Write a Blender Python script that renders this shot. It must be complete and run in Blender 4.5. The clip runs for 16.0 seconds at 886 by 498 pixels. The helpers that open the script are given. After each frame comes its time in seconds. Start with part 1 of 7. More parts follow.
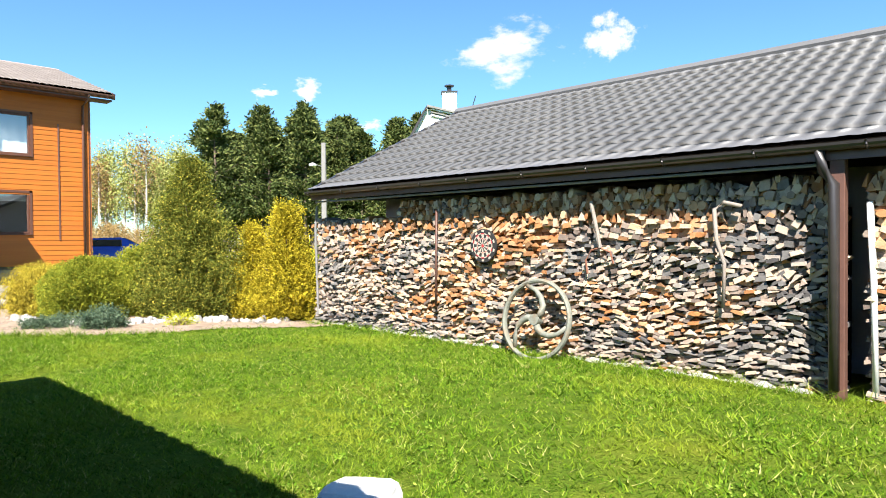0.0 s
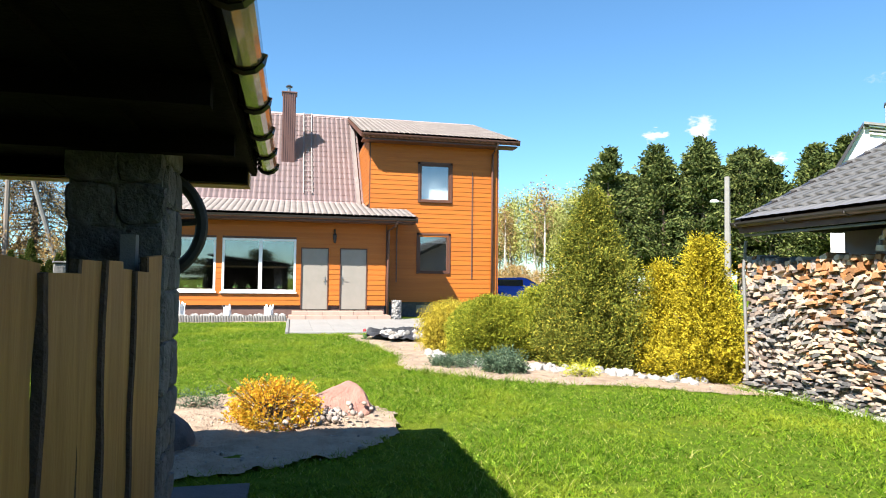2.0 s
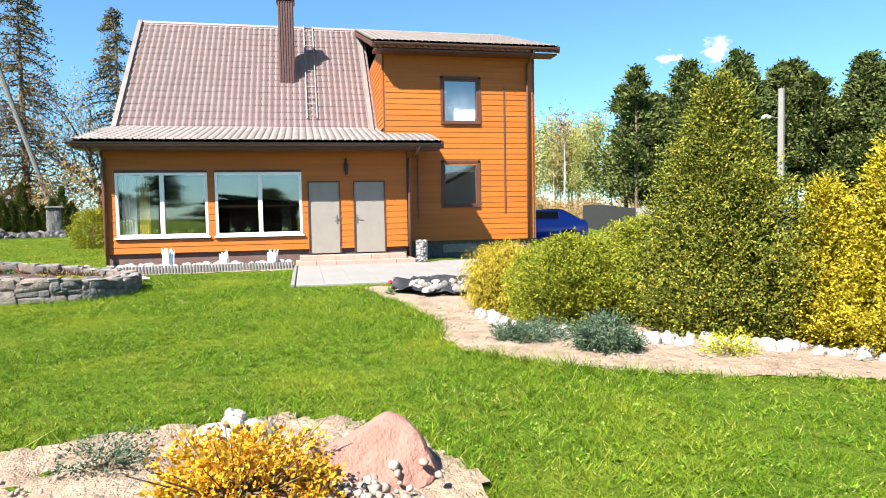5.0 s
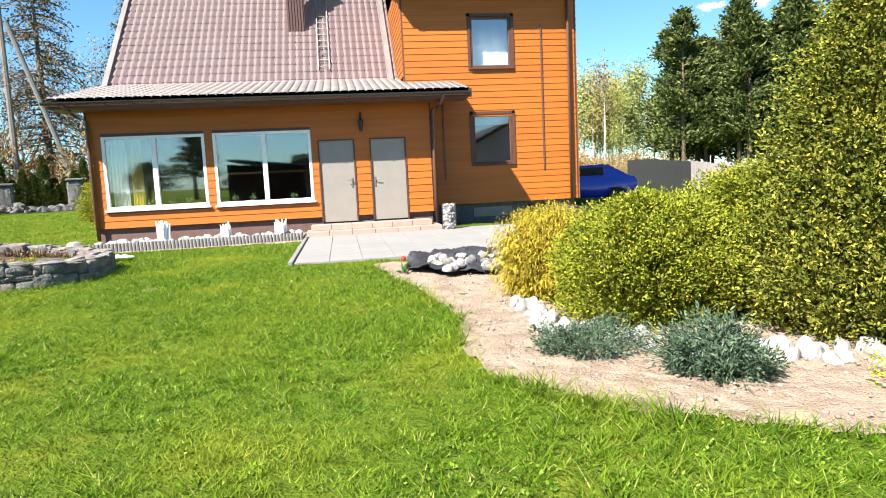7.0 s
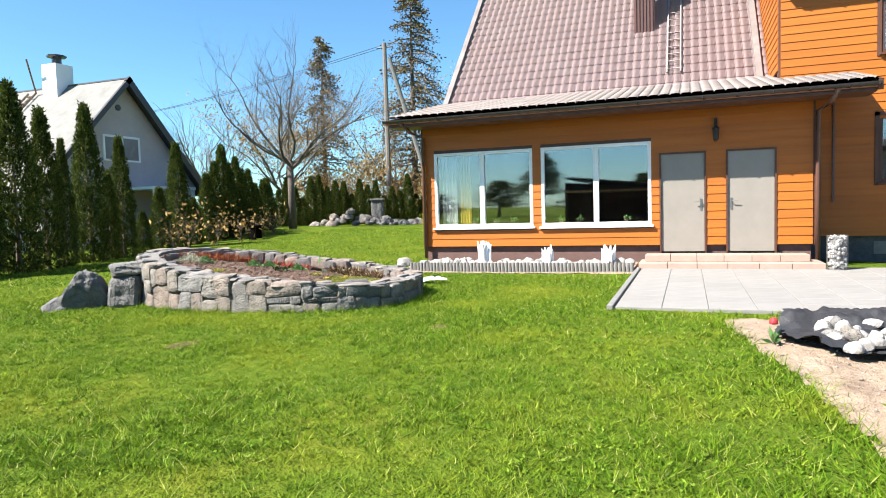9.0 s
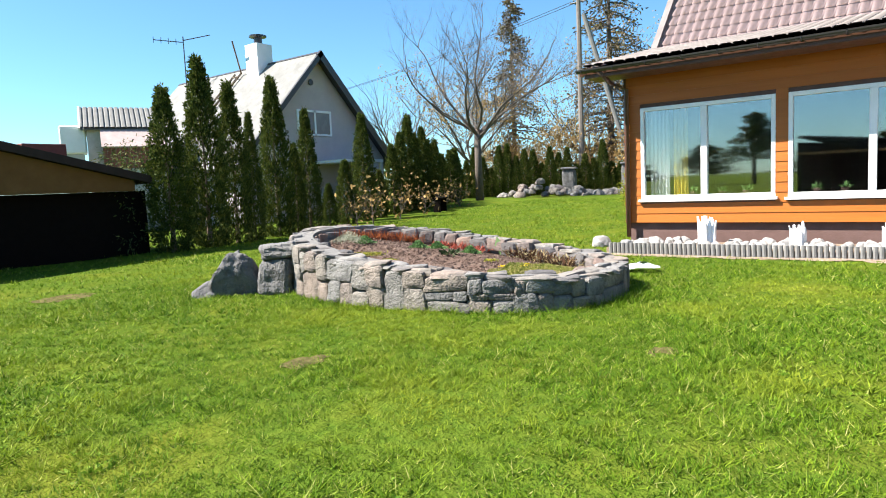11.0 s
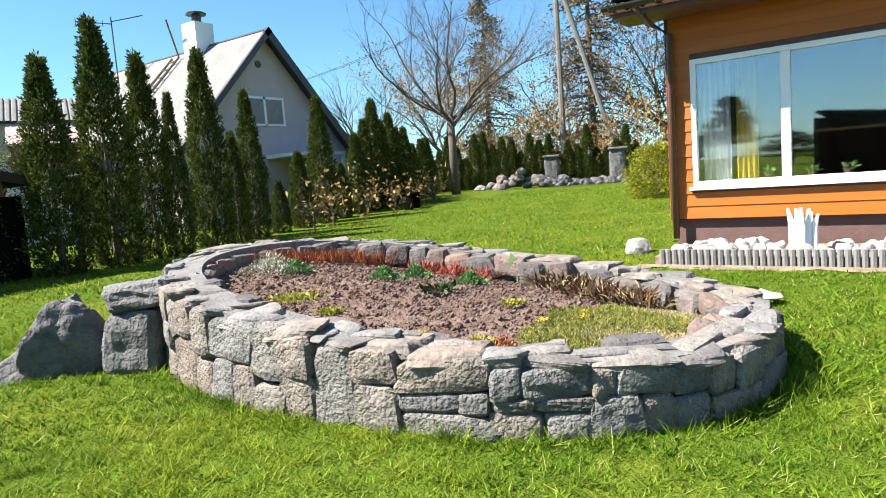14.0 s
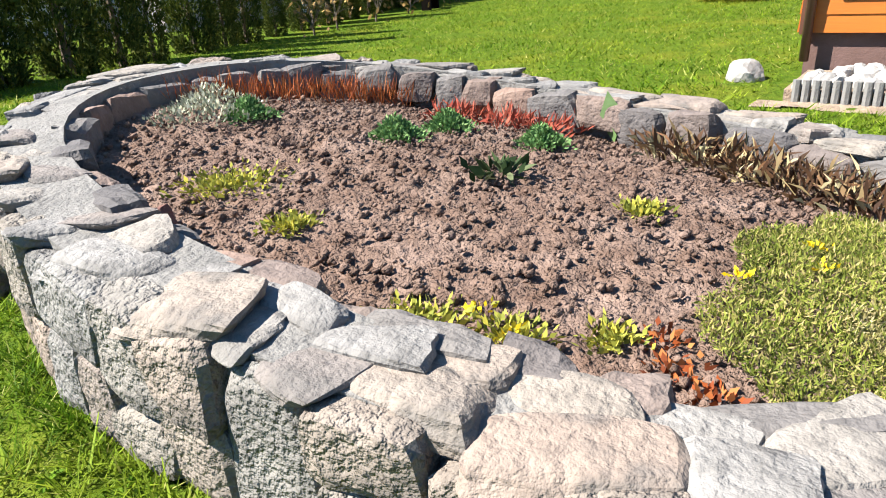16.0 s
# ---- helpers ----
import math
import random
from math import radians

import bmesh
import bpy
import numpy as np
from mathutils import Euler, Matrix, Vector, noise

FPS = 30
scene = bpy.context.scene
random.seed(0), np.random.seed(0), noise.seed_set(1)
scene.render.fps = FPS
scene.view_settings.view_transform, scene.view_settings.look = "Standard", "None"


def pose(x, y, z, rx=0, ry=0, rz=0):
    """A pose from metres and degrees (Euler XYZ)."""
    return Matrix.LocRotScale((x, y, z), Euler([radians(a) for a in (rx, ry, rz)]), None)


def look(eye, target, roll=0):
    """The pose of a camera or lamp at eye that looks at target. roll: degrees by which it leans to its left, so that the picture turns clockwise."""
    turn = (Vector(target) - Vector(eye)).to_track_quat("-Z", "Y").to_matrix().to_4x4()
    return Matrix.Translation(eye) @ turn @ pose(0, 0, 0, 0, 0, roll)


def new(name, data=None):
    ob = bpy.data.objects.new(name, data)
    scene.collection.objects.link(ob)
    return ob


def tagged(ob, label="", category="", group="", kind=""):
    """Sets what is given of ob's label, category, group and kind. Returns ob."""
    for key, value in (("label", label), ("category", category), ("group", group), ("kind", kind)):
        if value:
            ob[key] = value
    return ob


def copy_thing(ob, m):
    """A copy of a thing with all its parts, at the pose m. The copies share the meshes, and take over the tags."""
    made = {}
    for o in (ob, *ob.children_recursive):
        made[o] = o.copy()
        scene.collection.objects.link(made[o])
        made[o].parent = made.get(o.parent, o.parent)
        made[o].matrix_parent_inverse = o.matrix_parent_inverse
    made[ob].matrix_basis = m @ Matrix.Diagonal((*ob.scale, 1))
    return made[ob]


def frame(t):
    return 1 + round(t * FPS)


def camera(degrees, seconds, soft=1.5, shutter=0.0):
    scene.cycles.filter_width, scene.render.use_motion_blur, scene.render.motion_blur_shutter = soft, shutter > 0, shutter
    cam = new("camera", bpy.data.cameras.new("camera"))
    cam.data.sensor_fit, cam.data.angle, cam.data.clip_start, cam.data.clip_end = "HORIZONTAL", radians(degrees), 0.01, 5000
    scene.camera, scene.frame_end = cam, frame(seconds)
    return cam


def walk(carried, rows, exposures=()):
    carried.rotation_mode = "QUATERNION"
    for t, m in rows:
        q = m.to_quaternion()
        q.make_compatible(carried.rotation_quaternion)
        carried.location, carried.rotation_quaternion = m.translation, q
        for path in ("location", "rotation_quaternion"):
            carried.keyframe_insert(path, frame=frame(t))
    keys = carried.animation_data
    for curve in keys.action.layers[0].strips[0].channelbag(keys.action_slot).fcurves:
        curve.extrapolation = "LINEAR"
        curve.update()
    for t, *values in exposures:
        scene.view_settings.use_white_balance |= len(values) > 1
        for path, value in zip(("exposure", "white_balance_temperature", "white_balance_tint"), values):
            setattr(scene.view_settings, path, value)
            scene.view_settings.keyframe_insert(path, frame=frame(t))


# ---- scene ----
cam = camera(68.2, 16.0, soft=1.0)
METRES, EYE, TILT, LEAN, TURN = 17.8, 1.335, 0.0, 0.0, 43.9
ROWS = [
    (0.0, 0.0, 0.0, 0.0, -0.01, -1.01, 0.47),
    (0.5, -0.0077, 0.0191, 0.0022, 12.66, 3.73, 0.11),
    (1.0, -0.0165, 0.0387, 0.0016, 24.07, 3.64, -0.53),
    (1.5, -0.03, 0.0607, 0.0005, 27.83, 1.98, -0.93),
    (2.0, -0.0428, 0.0869, -0.0014, 33.1, 2.69, -0.66),
    (2.5, -0.0599, 0.1111, -0.0001, 40.71, 2.51, -0.55),
    (3.0, -0.0815, 0.1342, 0.0007, 40.25, 1.0, 2.53),
    (3.5, -0.1034, 0.1551, 0.0005, 45.36, 1.4, 2.09),
    (4.0, -0.1265, 0.1727, 0.0004, 38.66, 2.12, 1.63),
    (6.5, -0.2194, 0.3046, -0.0021, 34.31, -6.57, 1.71),
    (7.0, -0.2333, 0.3322, -0.0039, 37.27, -6.27, 2.75),
    (7.5, -0.2505, 0.3589, -0.0059, 41.64, -6.06, 0.95),
    (8.0, -0.2685, 0.3847, -0.004, 46.5, -2.7, 1.84),
    (8.5, -0.2947, 0.4071, -0.0044, 59.09, -1.72, -0.05),
    (9.0, -0.3223, 0.4219, -0.0019, 66.63, -3.51, 1.67),
    (9.5, -0.352, 0.4349, -0.0009, 77.57, -1.57, 1.92),
    (12.0, -0.5093, 0.4674, -0.0043, 83.47, -5.97, 2.52),
    (12.5, -0.5448, 0.4698, -0.0044, 82.0, -5.06, 1.79),
    (13.0, -0.5796, 0.4742, -0.0046, 84.79, -1.55, 2.72),
    (13.5, -0.6139, 0.4762, -0.0057, 83.68, -2.51, 2.5),
    (14.0, -0.6463, 0.4802, -0.006, 80.58, -6.11, 4.29),
    (14.5, -0.6781, 0.4827, -0.0063, 84.95, -10.63, 3.14),
    (15.0, -0.7104, 0.4846, -0.0067, 81.42, -11.82, 3.06),
    (15.5, -0.7433, 0.4885, -0.0086, 81.72, -16.35, 4.39),
    (16.0, -0.7728, 0.4896, -0.0107, 81.99, -22.6, 3.22),
]
walk(cam, [(t, pose(0, 0, EYE, TILT, LEAN, TURN) @ pose(METRES * x, METRES * y, METRES * z, 90 + pitch, roll, yaw)) for t, x, y, z, yaw, pitch, roll in ROWS])

# ---- world, sun ----
TO_SUN = Vector((0.60, -0.68, 1.0)).normalized()
world = bpy.data.worlds.new("world")
scene.world = world
world.use_nodes = True
wn, wl = world.node_tree.nodes, world.node_tree.links
sky = wn.new("ShaderNodeTexSky")
sky.sky_type, sky.sun_disc = "NISHITA", False
sky.sun_elevation = math.asin(TO_SUN.z)
sky.sun_rotation = math.atan2(TO_SUN.x, TO_SUN.y)
sky.air_density, sky.dust_density, sky.ozone_density = 1.0, 0.15, 3.0
# small fair-weather clouds
geo = wn.new("ShaderNodeTexCoord")
tint = wn.new("ShaderNodeMix")
tint.data_type, tint.blend_type = "RGBA", "MULTIPLY"
tint.inputs[0].default_value, tint.inputs[7].default_value = 1.0, (0.74, 1.08, 1.22, 1)
wl.new(sky.outputs[0], tint.inputs[6])
last = tint.outputs[2]
for cx, cy, cz, wide, high, seed in ((-0.590, 0.760, 0.272, 0.085, 0.045, 3.0), (-0.474, 0.835, 0.280, 0.04, 0.036, 8.0), (-0.806, 0.551, 0.216, 0.034, 0.018, 14.0), (-0.840, 0.500, 0.211, 0.022, 0.011, 21.0), (-0.684, -0.664, 0.303, 0.02, 0.008, 5.0), (-0.72, 0.60, 0.16, 0.02, 0.01, 2.0)):
    c = Vector((cx, cy, cz)).normalized()
    side = c.cross(Vector((0, 0, 1))).normalized()
    top = side.cross(c)
    dots = []
    for axis, size in ((side, wide), (top, high)):
        d = wn.new("ShaderNodeVectorMath")
        d.operation = "DOT_PRODUCT"
        d.inputs[1].default_value = axis / size
        wl.new(geo.outputs["Generated"], d.inputs[0])
        dots.append(d)
    front = wn.new("ShaderNodeVectorMath")
    front.operation = "DOT_PRODUCT"
    front.inputs[1].default_value = c
    wl.new(geo.outputs["Generated"], front.inputs[0])
    offset = wn.new("ShaderNodeCombineXYZ")
    wl.new(dots[0].outputs["Value"], offset.inputs[0])
    wl.new(dots[1].outputs["Value"], offset.inputs[1])
    length = wn.new("ShaderNodeVectorMath")
    length.operation = "LENGTH"
    wl.new(offset.outputs[0], length.inputs[0])
    puff = wn.new("ShaderNodeTexNoise")
    puff.inputs["Scale"].default_value, puff.inputs["Detail"].default_value, puff.inputs["Roughness"].default_value = 1.3, 7, 0.6
    shift = wn.new("ShaderNodeVectorMath")
    shift.inputs[1].default_value = (seed, seed * 2, seed)
    wl.new(offset.outputs[0], shift.inputs[0])
    wl.new(shift.outputs[0], puff.inputs[0])
    grow = wn.new("ShaderNodeMath")
    grow.operation = "MULTIPLY_ADD"
    grow.inputs[1].default_value = 3.2
    wl.new(puff.outputs[0], grow.inputs[0])
    minus = wn.new("ShaderNodeMath")
    minus.operation = "MULTIPLY"
    minus.inputs[1].default_value = -1.0
    wl.new(length.outputs["Value"], minus.inputs[0])
    wl.new(minus.outputs[0], grow.inputs[2])
    edge = wn.new("ShaderNodeMapRange")
    edge.interpolation_type = "SMOOTHSTEP"
    edge.inputs[1].default_value, edge.inputs[2].default_value = 0.75, 1.35
    wl.new(grow.outputs[0], edge.inputs[0])
    ahead = wn.new("ShaderNodeMath")
    ahead.operation = "GREATER_THAN"
    ahead.inputs[1].default_value = 0.5
    wl.new(front.outputs["Value"], ahead.inputs[0])
    both = wn.new("ShaderNodeMath")
    both.operation = "MULTIPLY"
    wl.new(edge.outputs[0], both.inputs[0])
    wl.new(ahead.outputs[0], both.inputs[1])
    mix = wn.new("ShaderNodeMix")
    mix.data_type = "RGBA"
    mix.inputs[7].default_value = (6.2, 6.4, 6.7, 1)
    wl.new(both.outputs[0], mix.inputs[0])
    wl.new(last, mix.inputs[6])
    last = mix.outputs[2]
wl.new(last, wn["Background"].inputs[0])
wn["Background"].inputs[1].default_value = 0.052
sun_data = bpy.data.lights.new("sun", "SUN")
sun_data.energy, sun_data.angle, sun_data.color = 5.0, radians(0.53), (1.0, 0.95, 0.87)
sun = new("sun", sun_data)
sun.matrix_world = look(TO_SUN * 40, (0, 0, 0))
scene.view_settings.exposure = 1.82

# ---- helpers of this scene ----
rnd = random.Random(7)


def gz(x, y):
    """Height of the ground."""
    def ramp(v, a, b):
        u = min(max((v - a) / (b - a), 0), 1)
        return u * u * (3 - 2 * u)
    return -0.03 - 0.12 * ramp(y, 4.5, 7) + 0.45 * ramp(-x, 24, 42) + 0.012 * math.sin(x * 1.3) * math.cos(y * 1.1)


def finish(bm, smooth=False):
    me = bpy.data.meshes.new("mesh")
    bmesh.ops.recalc_face_normals(bm, faces=bm.faces)
    if smooth:
        for f in bm.faces:
            f.smooth = True
    bm.to_mesh(me)
    bm.free()
    return me


def part(name, bm, material, parent=None, label="", smooth=False):
    me = finish(bm, smooth) if isinstance(bm, bmesh.types.BMesh) else bm
    if material and not me.materials:
        me.materials.append(material)
    ob = new(name, me)
    if parent:
        ob.parent = parent
    if label:
        ob["label"] = label
    return ob


def thing(name, label, category, m=None, group="", kind=""):
    ob = new(name)
    ob.empty_display_size = 0.1
    if m:
        ob.matrix_world = m
    return tagged(ob, label, category, group, kind)


def box(bm, x0, x1, y0, y1, z0, z1, bevel=0.0, m=None):
    vs = [bm.verts.new((x, y, z)) for x in (x0, x1) for y in (y0, y1) for z in (z0, z1)]
    for idx in ((0, 1, 3, 2), (4, 6, 7, 5), (0, 4, 5, 1), (2, 3, 7, 6), (0, 2, 6, 4), (1, 5, 7, 3)):
        bm.faces.new([vs[i] for i in idx])
    if m:
        bmesh.ops.transform(bm, matrix=m, verts=vs)
    if bevel:
        es = list({e for v in vs for e in v.link_edges})
        bmesh.ops.bevel(bm, geom=es, offset=bevel, segments=1, affect="EDGES")
    return bm


def boxed(x0, x1, y0, y1, z0, z1, bevel=0.0, m=None):
    return box(bmesh.new(), x0, x1, y0, y1, z0, z1, bevel, m)


def tube(bm, pts, radii, sides=8, cap=True):
    """A tapered tube through points."""
    rings = []
    pts = [Vector(p) for p in pts]
    for i, p in enumerate(pts):
        d = (pts[min(i + 1, len(pts) - 1)] - pts[max(i - 1, 0)]).normalized()
        a = d.orthogonal().normalized() if abs(d.z) > 0.95 else d.cross(Vector((0, 0, 1))).normalized()
        b = d.cross(a)
        r = radii[i] if isinstance(radii, (list, tuple)) else radii
        rings.append([bm.verts.new(p + (a * math.cos(k * math.tau / sides) + b * math.sin(k * math.tau / sides)) * r) for k in range(sides)])
    for r0, r1 in zip(rings, rings[1:]):
        for k in range(sides):
            bm.faces.new((r0[k], r0[(k + 1) % sides], r1[(k + 1) % sides], r1[k]))
    if cap:
        bm.faces.new(rings[0])
        bm.faces.new(list(reversed(rings[-1])))
    return bm


def ring(bm, radius, minor, axis_m, n=40, sides=8, squash=1.0):
    rings = []
    for i in range(n):
        a = i * math.tau / n
        c, s = math.cos(a), math.sin(a)
        rings.append([bm.verts.new(axis_m @ Vector(((radius + minor * math.cos(k * math.tau / sides)) * c, (radius + minor * math.cos(k * math.tau / sides)) * s, squash * minor * math.sin(k * math.tau / sides)))) for k in range(sides)])
    for i in range(n):
        r0, r1 = rings[i], rings[(i + 1) % n]
        for k in range(sides):
            bm.faces.new((r0[k], r0[(k + 1) % sides], r1[(k + 1) % sides], r1[k]))
    return bm


def disc(bm, radius, depth, m, n=32):
    top = [bm.verts.new(m @ Vector((radius * math.cos(i * math.tau / n), radius * math.sin(i * math.tau / n), depth))) for i in range(n)]
    low = [bm.verts.new(m @ Vector((radius * math.cos(i * math.tau / n), radius * math.sin(i * math.tau / n), 0))) for i in range(n)]
    bm.faces.new(top)
    bm.faces.new(list(reversed(low)))
    for i in range(n):
        bm.faces.new((low[i], low[(i + 1) % n], top[(i + 1) % n], top[i]))
    return bm


def rock(sx, sy, sz, seed, rough=0.22, sub=3, flat=0.35, angular=0.0):
    """A stone, its foot at the origin."""
    bm = bmesh.new()
    bmesh.ops.create_icosphere(bm, subdivisions=sub, radius=1)
    o = Vector((seed * 3.7, seed * 1.9, seed * 5.3))
    cuts = []
    rr = random.Random(seed)
    for _ in range(int(angular * 10)):
        d = Vector((rr.uniform(-1, 1), rr.uniform(-1, 1), rr.uniform(-0.3, 1))).normalized()
        cuts.append((d, rr.uniform(0.55, 0.85)))
    for v in bm.verts:
        p = v.co.copy()
        for d, h in cuts:
            k = p.dot(d) - h
            if k > 0:
                p -= d * k * 0.92
        n = noise.noise(p * 1.1 + o) * rough + noise.noise(p * 2.9 + o) * rough * 0.4 + noise.noise(p * 7 + o) * rough * 0.12
        p *= 1 + n
        p.z = max(p.z, -flat)
        v.co = Vector((p.x * sx, p.y * sy, (p.z + flat) * sz / (1 + flat)))
    return bm


def block(w, d, h, seed, cuts=3, jag=0.16, rough=0.05):
    """A roughly hewn stone, its foot at the origin."""
    rr = random.Random(seed)
    bm = bmesh.new()
    bmesh.ops.create_cube(bm, size=2)
    bmesh.ops.subdivide_edges(bm, edges=bm.edges, cuts=cuts, use_grid_fill=True)
    off = {(a, b, c): Vector((rr.uniform(-jag, jag), rr.uniform(-jag, jag), rr.uniform(-jag, jag))) for a in (-1, 1) for b in (-1, 1) for c in (-1, 1)}
    o = Vector((seed * 1.7, seed * 0.9, seed * 2.3))
    for v in bm.verts:
        p = v.co.copy()
        r = (abs(p.x) ** 6 + abs(p.y) ** 6 + abs(p.z) ** 6) ** (1 / 6)
        q = p / r
        sh = Vector()
        for k, t in off.items():
            sh += t * ((1 + k[0] * p.x) * (1 + k[1] * p.y) * (1 + k[2] * p.z) / 8)
        q = q + sh
        q += p.normalized() * (noise.noise(q * 1.6 + o) * 0.12 + noise.noise(q * 4.5 + o) * 0.05)
        v.co = Vector((q.x * w / 2, q.y * d / 2, (q.z + 1) * h / 2))
    return bm


def mesh_np(verts, faces):
    me = bpy.data.meshes.new("mesh")
    verts = np.asarray(verts, np.float32)
    faces = np.asarray(faces, np.int32)
    k = faces.shape[1]
    me.vertices.add(len(verts))
    me.vertices.foreach_set("co", verts.ravel())
    me.loops.add(faces.size)
    me.loops.foreach_set("vertex_index", faces.ravel())
    me.polygons.add(len(faces))
    me.polygons.foreach_set("loop_start", np.arange(0, faces.size, k, dtype=np.int32))
    me.update(calc_edges=True)
    me.validate()
    return me


def blobs(points, sizes, rng, flat=0.7):
    """A mesh of many small uneven lumps."""
    g = (1 + 5 ** 0.5) / 2
    base = np.array([(-1, g, 0), (1, g, 0), (-1, -g, 0), (1, -g, 0), (0, -1, g), (0, 1, g), (0, -1, -g), (0, 1, -g), (g, 0, -1), (g, 0, 1), (-g, 0, -1), (-g, 0, 1)]) / 1.9
    tri_ = np.array([(0, 11, 5), (0, 5, 1), (0, 1, 7), (0, 7, 10), (0, 10, 11), (1, 5, 9), (5, 11, 4), (11, 10, 2), (10, 7, 6), (7, 1, 8), (3, 9, 4), (3, 4, 2), (3, 2, 6), (3, 6, 8), (3, 8, 9), (4, 9, 5), (2, 4, 11), (6, 2, 10), (8, 6, 7), (9, 8, 1)])
    n = len(points)
    v = base[None] * (1 + rng.normal(size=(n, 12, 1)) * 0.2)
    a = rng.uniform(0, math.tau, n)
    c, s = np.cos(a)[:, None], np.sin(a)[:, None]
    v = np.stack([v[..., 0] * c - v[..., 1] * s, (v[..., 0] * s + v[..., 1] * c) * rng.uniform(0.65, 1, (n, 1)), v[..., 2] * flat], 2)
    v = v * np.asarray(sizes)[:, None, None] + np.asarray(points)[:, None]
    f = (tri_[None] + 12 * np.arange(n)[:, None, None]).reshape(-1, 3)
    return mesh_np(v.reshape(-1, 3), f)


def leaves(points, dirs, length, width, rng, droop=0.0, fold=True):
    """A mesh of small pointed leaves: each at a point, along its direction."""
    n = len(points)
    d = dirs / np.maximum(np.linalg.norm(dirs, axis=1, keepdims=True), 1e-6)
    r = rng.normal(size=(n, 3))
    s = np.cross(d, r)
    s /= np.maximum(np.linalg.norm(s, axis=1, keepdims=True), 1e-6)
    l = length * rng.uniform(0.6, 1.3, (n, 1))
    w = width * rng.uniform(0.7, 1.2, (n, 1))
    mid = points + d * l * 0.45
    tip = points + d * l
    tip[:, 2] -= droop * l[:, 0]
    v = np.stack([points, mid + s * w * 0.5, tip, mid - s * w * 0.5], 1).reshape(-1, 3)
    f = np.arange(4 * n).reshape(n, 4)
    return mesh_np(v, f)


# ---- materials ----
def material(name, a, b=None, scale=8.0, rough=0.8, bump=0.15, fine=60.0, metal=0.0, spec=0.4, island=0.0, objects=0.0, stain=None, stain_scale=1.0, stain_amount=0.5, stretch=(1, 1, 1), ramp=None, translucent=0.0, coat=0.0, distance=0.02):
    """Two colours mixed by two scales of noise, a stain, a fine bump; ramp: colours picked by island or by object at random."""
    m = bpy.data.materials.new(name)
    m.use_nodes = True
    n, l = m.node_tree.nodes, m.node_tree.links
    bsdf = n["Principled BSDF"]
    tc = n.new("ShaderNodeTexCoord")
    mp = n.new("ShaderNodeMapping")
    mp.inputs["Scale"].default_value = stretch
    l.new(tc.outputs["Object"], mp.inputs[0])
    n1 = n.new("ShaderNodeTexNoise")
    n1.inputs["Scale"].default_value, n1.inputs["Detail"].default_value, n1.inputs["Roughness"].default_value = scale, 5, 0.65
    n2 = n.new("ShaderNodeTexNoise")
    n2.inputs["Scale"].default_value, n2.inputs["Detail"].default_value = fine, 4
    l.new(mp.outputs[0], n1.inputs[0])
    l.new(mp.outputs[0], n2.inputs[0])
    b = b or tuple(c * 0.75 for c in a)
    source = None
    if ramp:
        cr = n.new("ShaderNodeValToRGB")
        cr.color_ramp.interpolation = "LINEAR"
        el = cr.color_ramp.elements
        while len(el) < len(ramp):
            el.new(0.5)
        for e, (pos, col) in zip(el, ramp):
            e.position, e.color = pos, (*col, 1)
        geo = n.new("ShaderNodeNewGeometry") if island else n.new("ShaderNodeObjectInfo")
        l.new(geo.outputs["Random Per Island" if island else "Random"], cr.inputs[0])
        source = cr.outputs[0]
    mix = n.new("ShaderNodeMix")
    mix.data_type = "RGBA"
    mix.inputs[6].default_value, mix.inputs[7].default_value = (*a, 1), (*b, 1)
    add = n.new("ShaderNodeMath")
    add.operation = "MULTIPLY_ADD"
    add.inputs[1].default_value, add.inputs[2].default_value = 0.45, -0.22
    l.new(n2.outputs[0], add.inputs[0])
    tot = n.new("ShaderNodeMath")
    tot.use_clamp = True
    l.new(add.outputs[0], tot.inputs[0])
    sharp = n.new("ShaderNodeMapRange")
    sharp.inputs[1].default_value, sharp.inputs[2].default_value = 0.3, 0.7
    l.new(n1.outputs[0], sharp.inputs[0])
    l.new(sharp.outputs[0], tot.inputs[1])
    l.new(tot.outputs[0], mix.inputs[0])
    col = mix.outputs[2]
    if source:
        var = n.new("ShaderNodeMix")
        var.data_type, var.blend_type = "RGBA", "MULTIPLY"
        var.inputs[0].default_value = 1.0
        l.new(source, var.inputs[6])
        l.new(col, var.inputs[7])
        col = var.outputs[2]
    if (island or objects) and not ramp:
        geo = n.new("ShaderNodeNewGeometry") if island else n.new("ShaderNodeObjectInfo")
        hsv = n.new("ShaderNodeHueSaturation")
        mr = n.new("ShaderNodeMapRange")
        amt = island or objects
        mr.inputs[3].default_value, mr.inputs[4].default_value = 1 - amt, 1 + amt
        l.new(geo.outputs["Random Per Island" if island else "Random"], mr.inputs[0])
        l.new(mr.outputs[0], hsv.inputs["Value"])
        l.new(col, hsv.inputs["Color"])
        col = hsv.outputs[0]
    if stain:
        n3 = n.new("ShaderNodeTexNoise")
        n3.inputs["Scale"].default_value, n3.inputs["Detail"].default_value = stain_scale, 6
        l.new(tc.outputs["Object"], n3.inputs[0])
        mr = n.new("ShaderNodeMapRange")
        mr.inputs[1].default_value, mr.inputs[2].default_value, mr.inputs[4].default_value = 0.5, 0.68, stain_amount
        l.new(n3.outputs[0], mr.inputs[0])
        sm = n.new("ShaderNodeMix")
        sm.data_type = "RGBA"
        sm.inputs[7].default_value = (*stain, 1)
        l.new(mr.outputs[0], sm.inputs[0])
        l.new(col, sm.inputs[6])
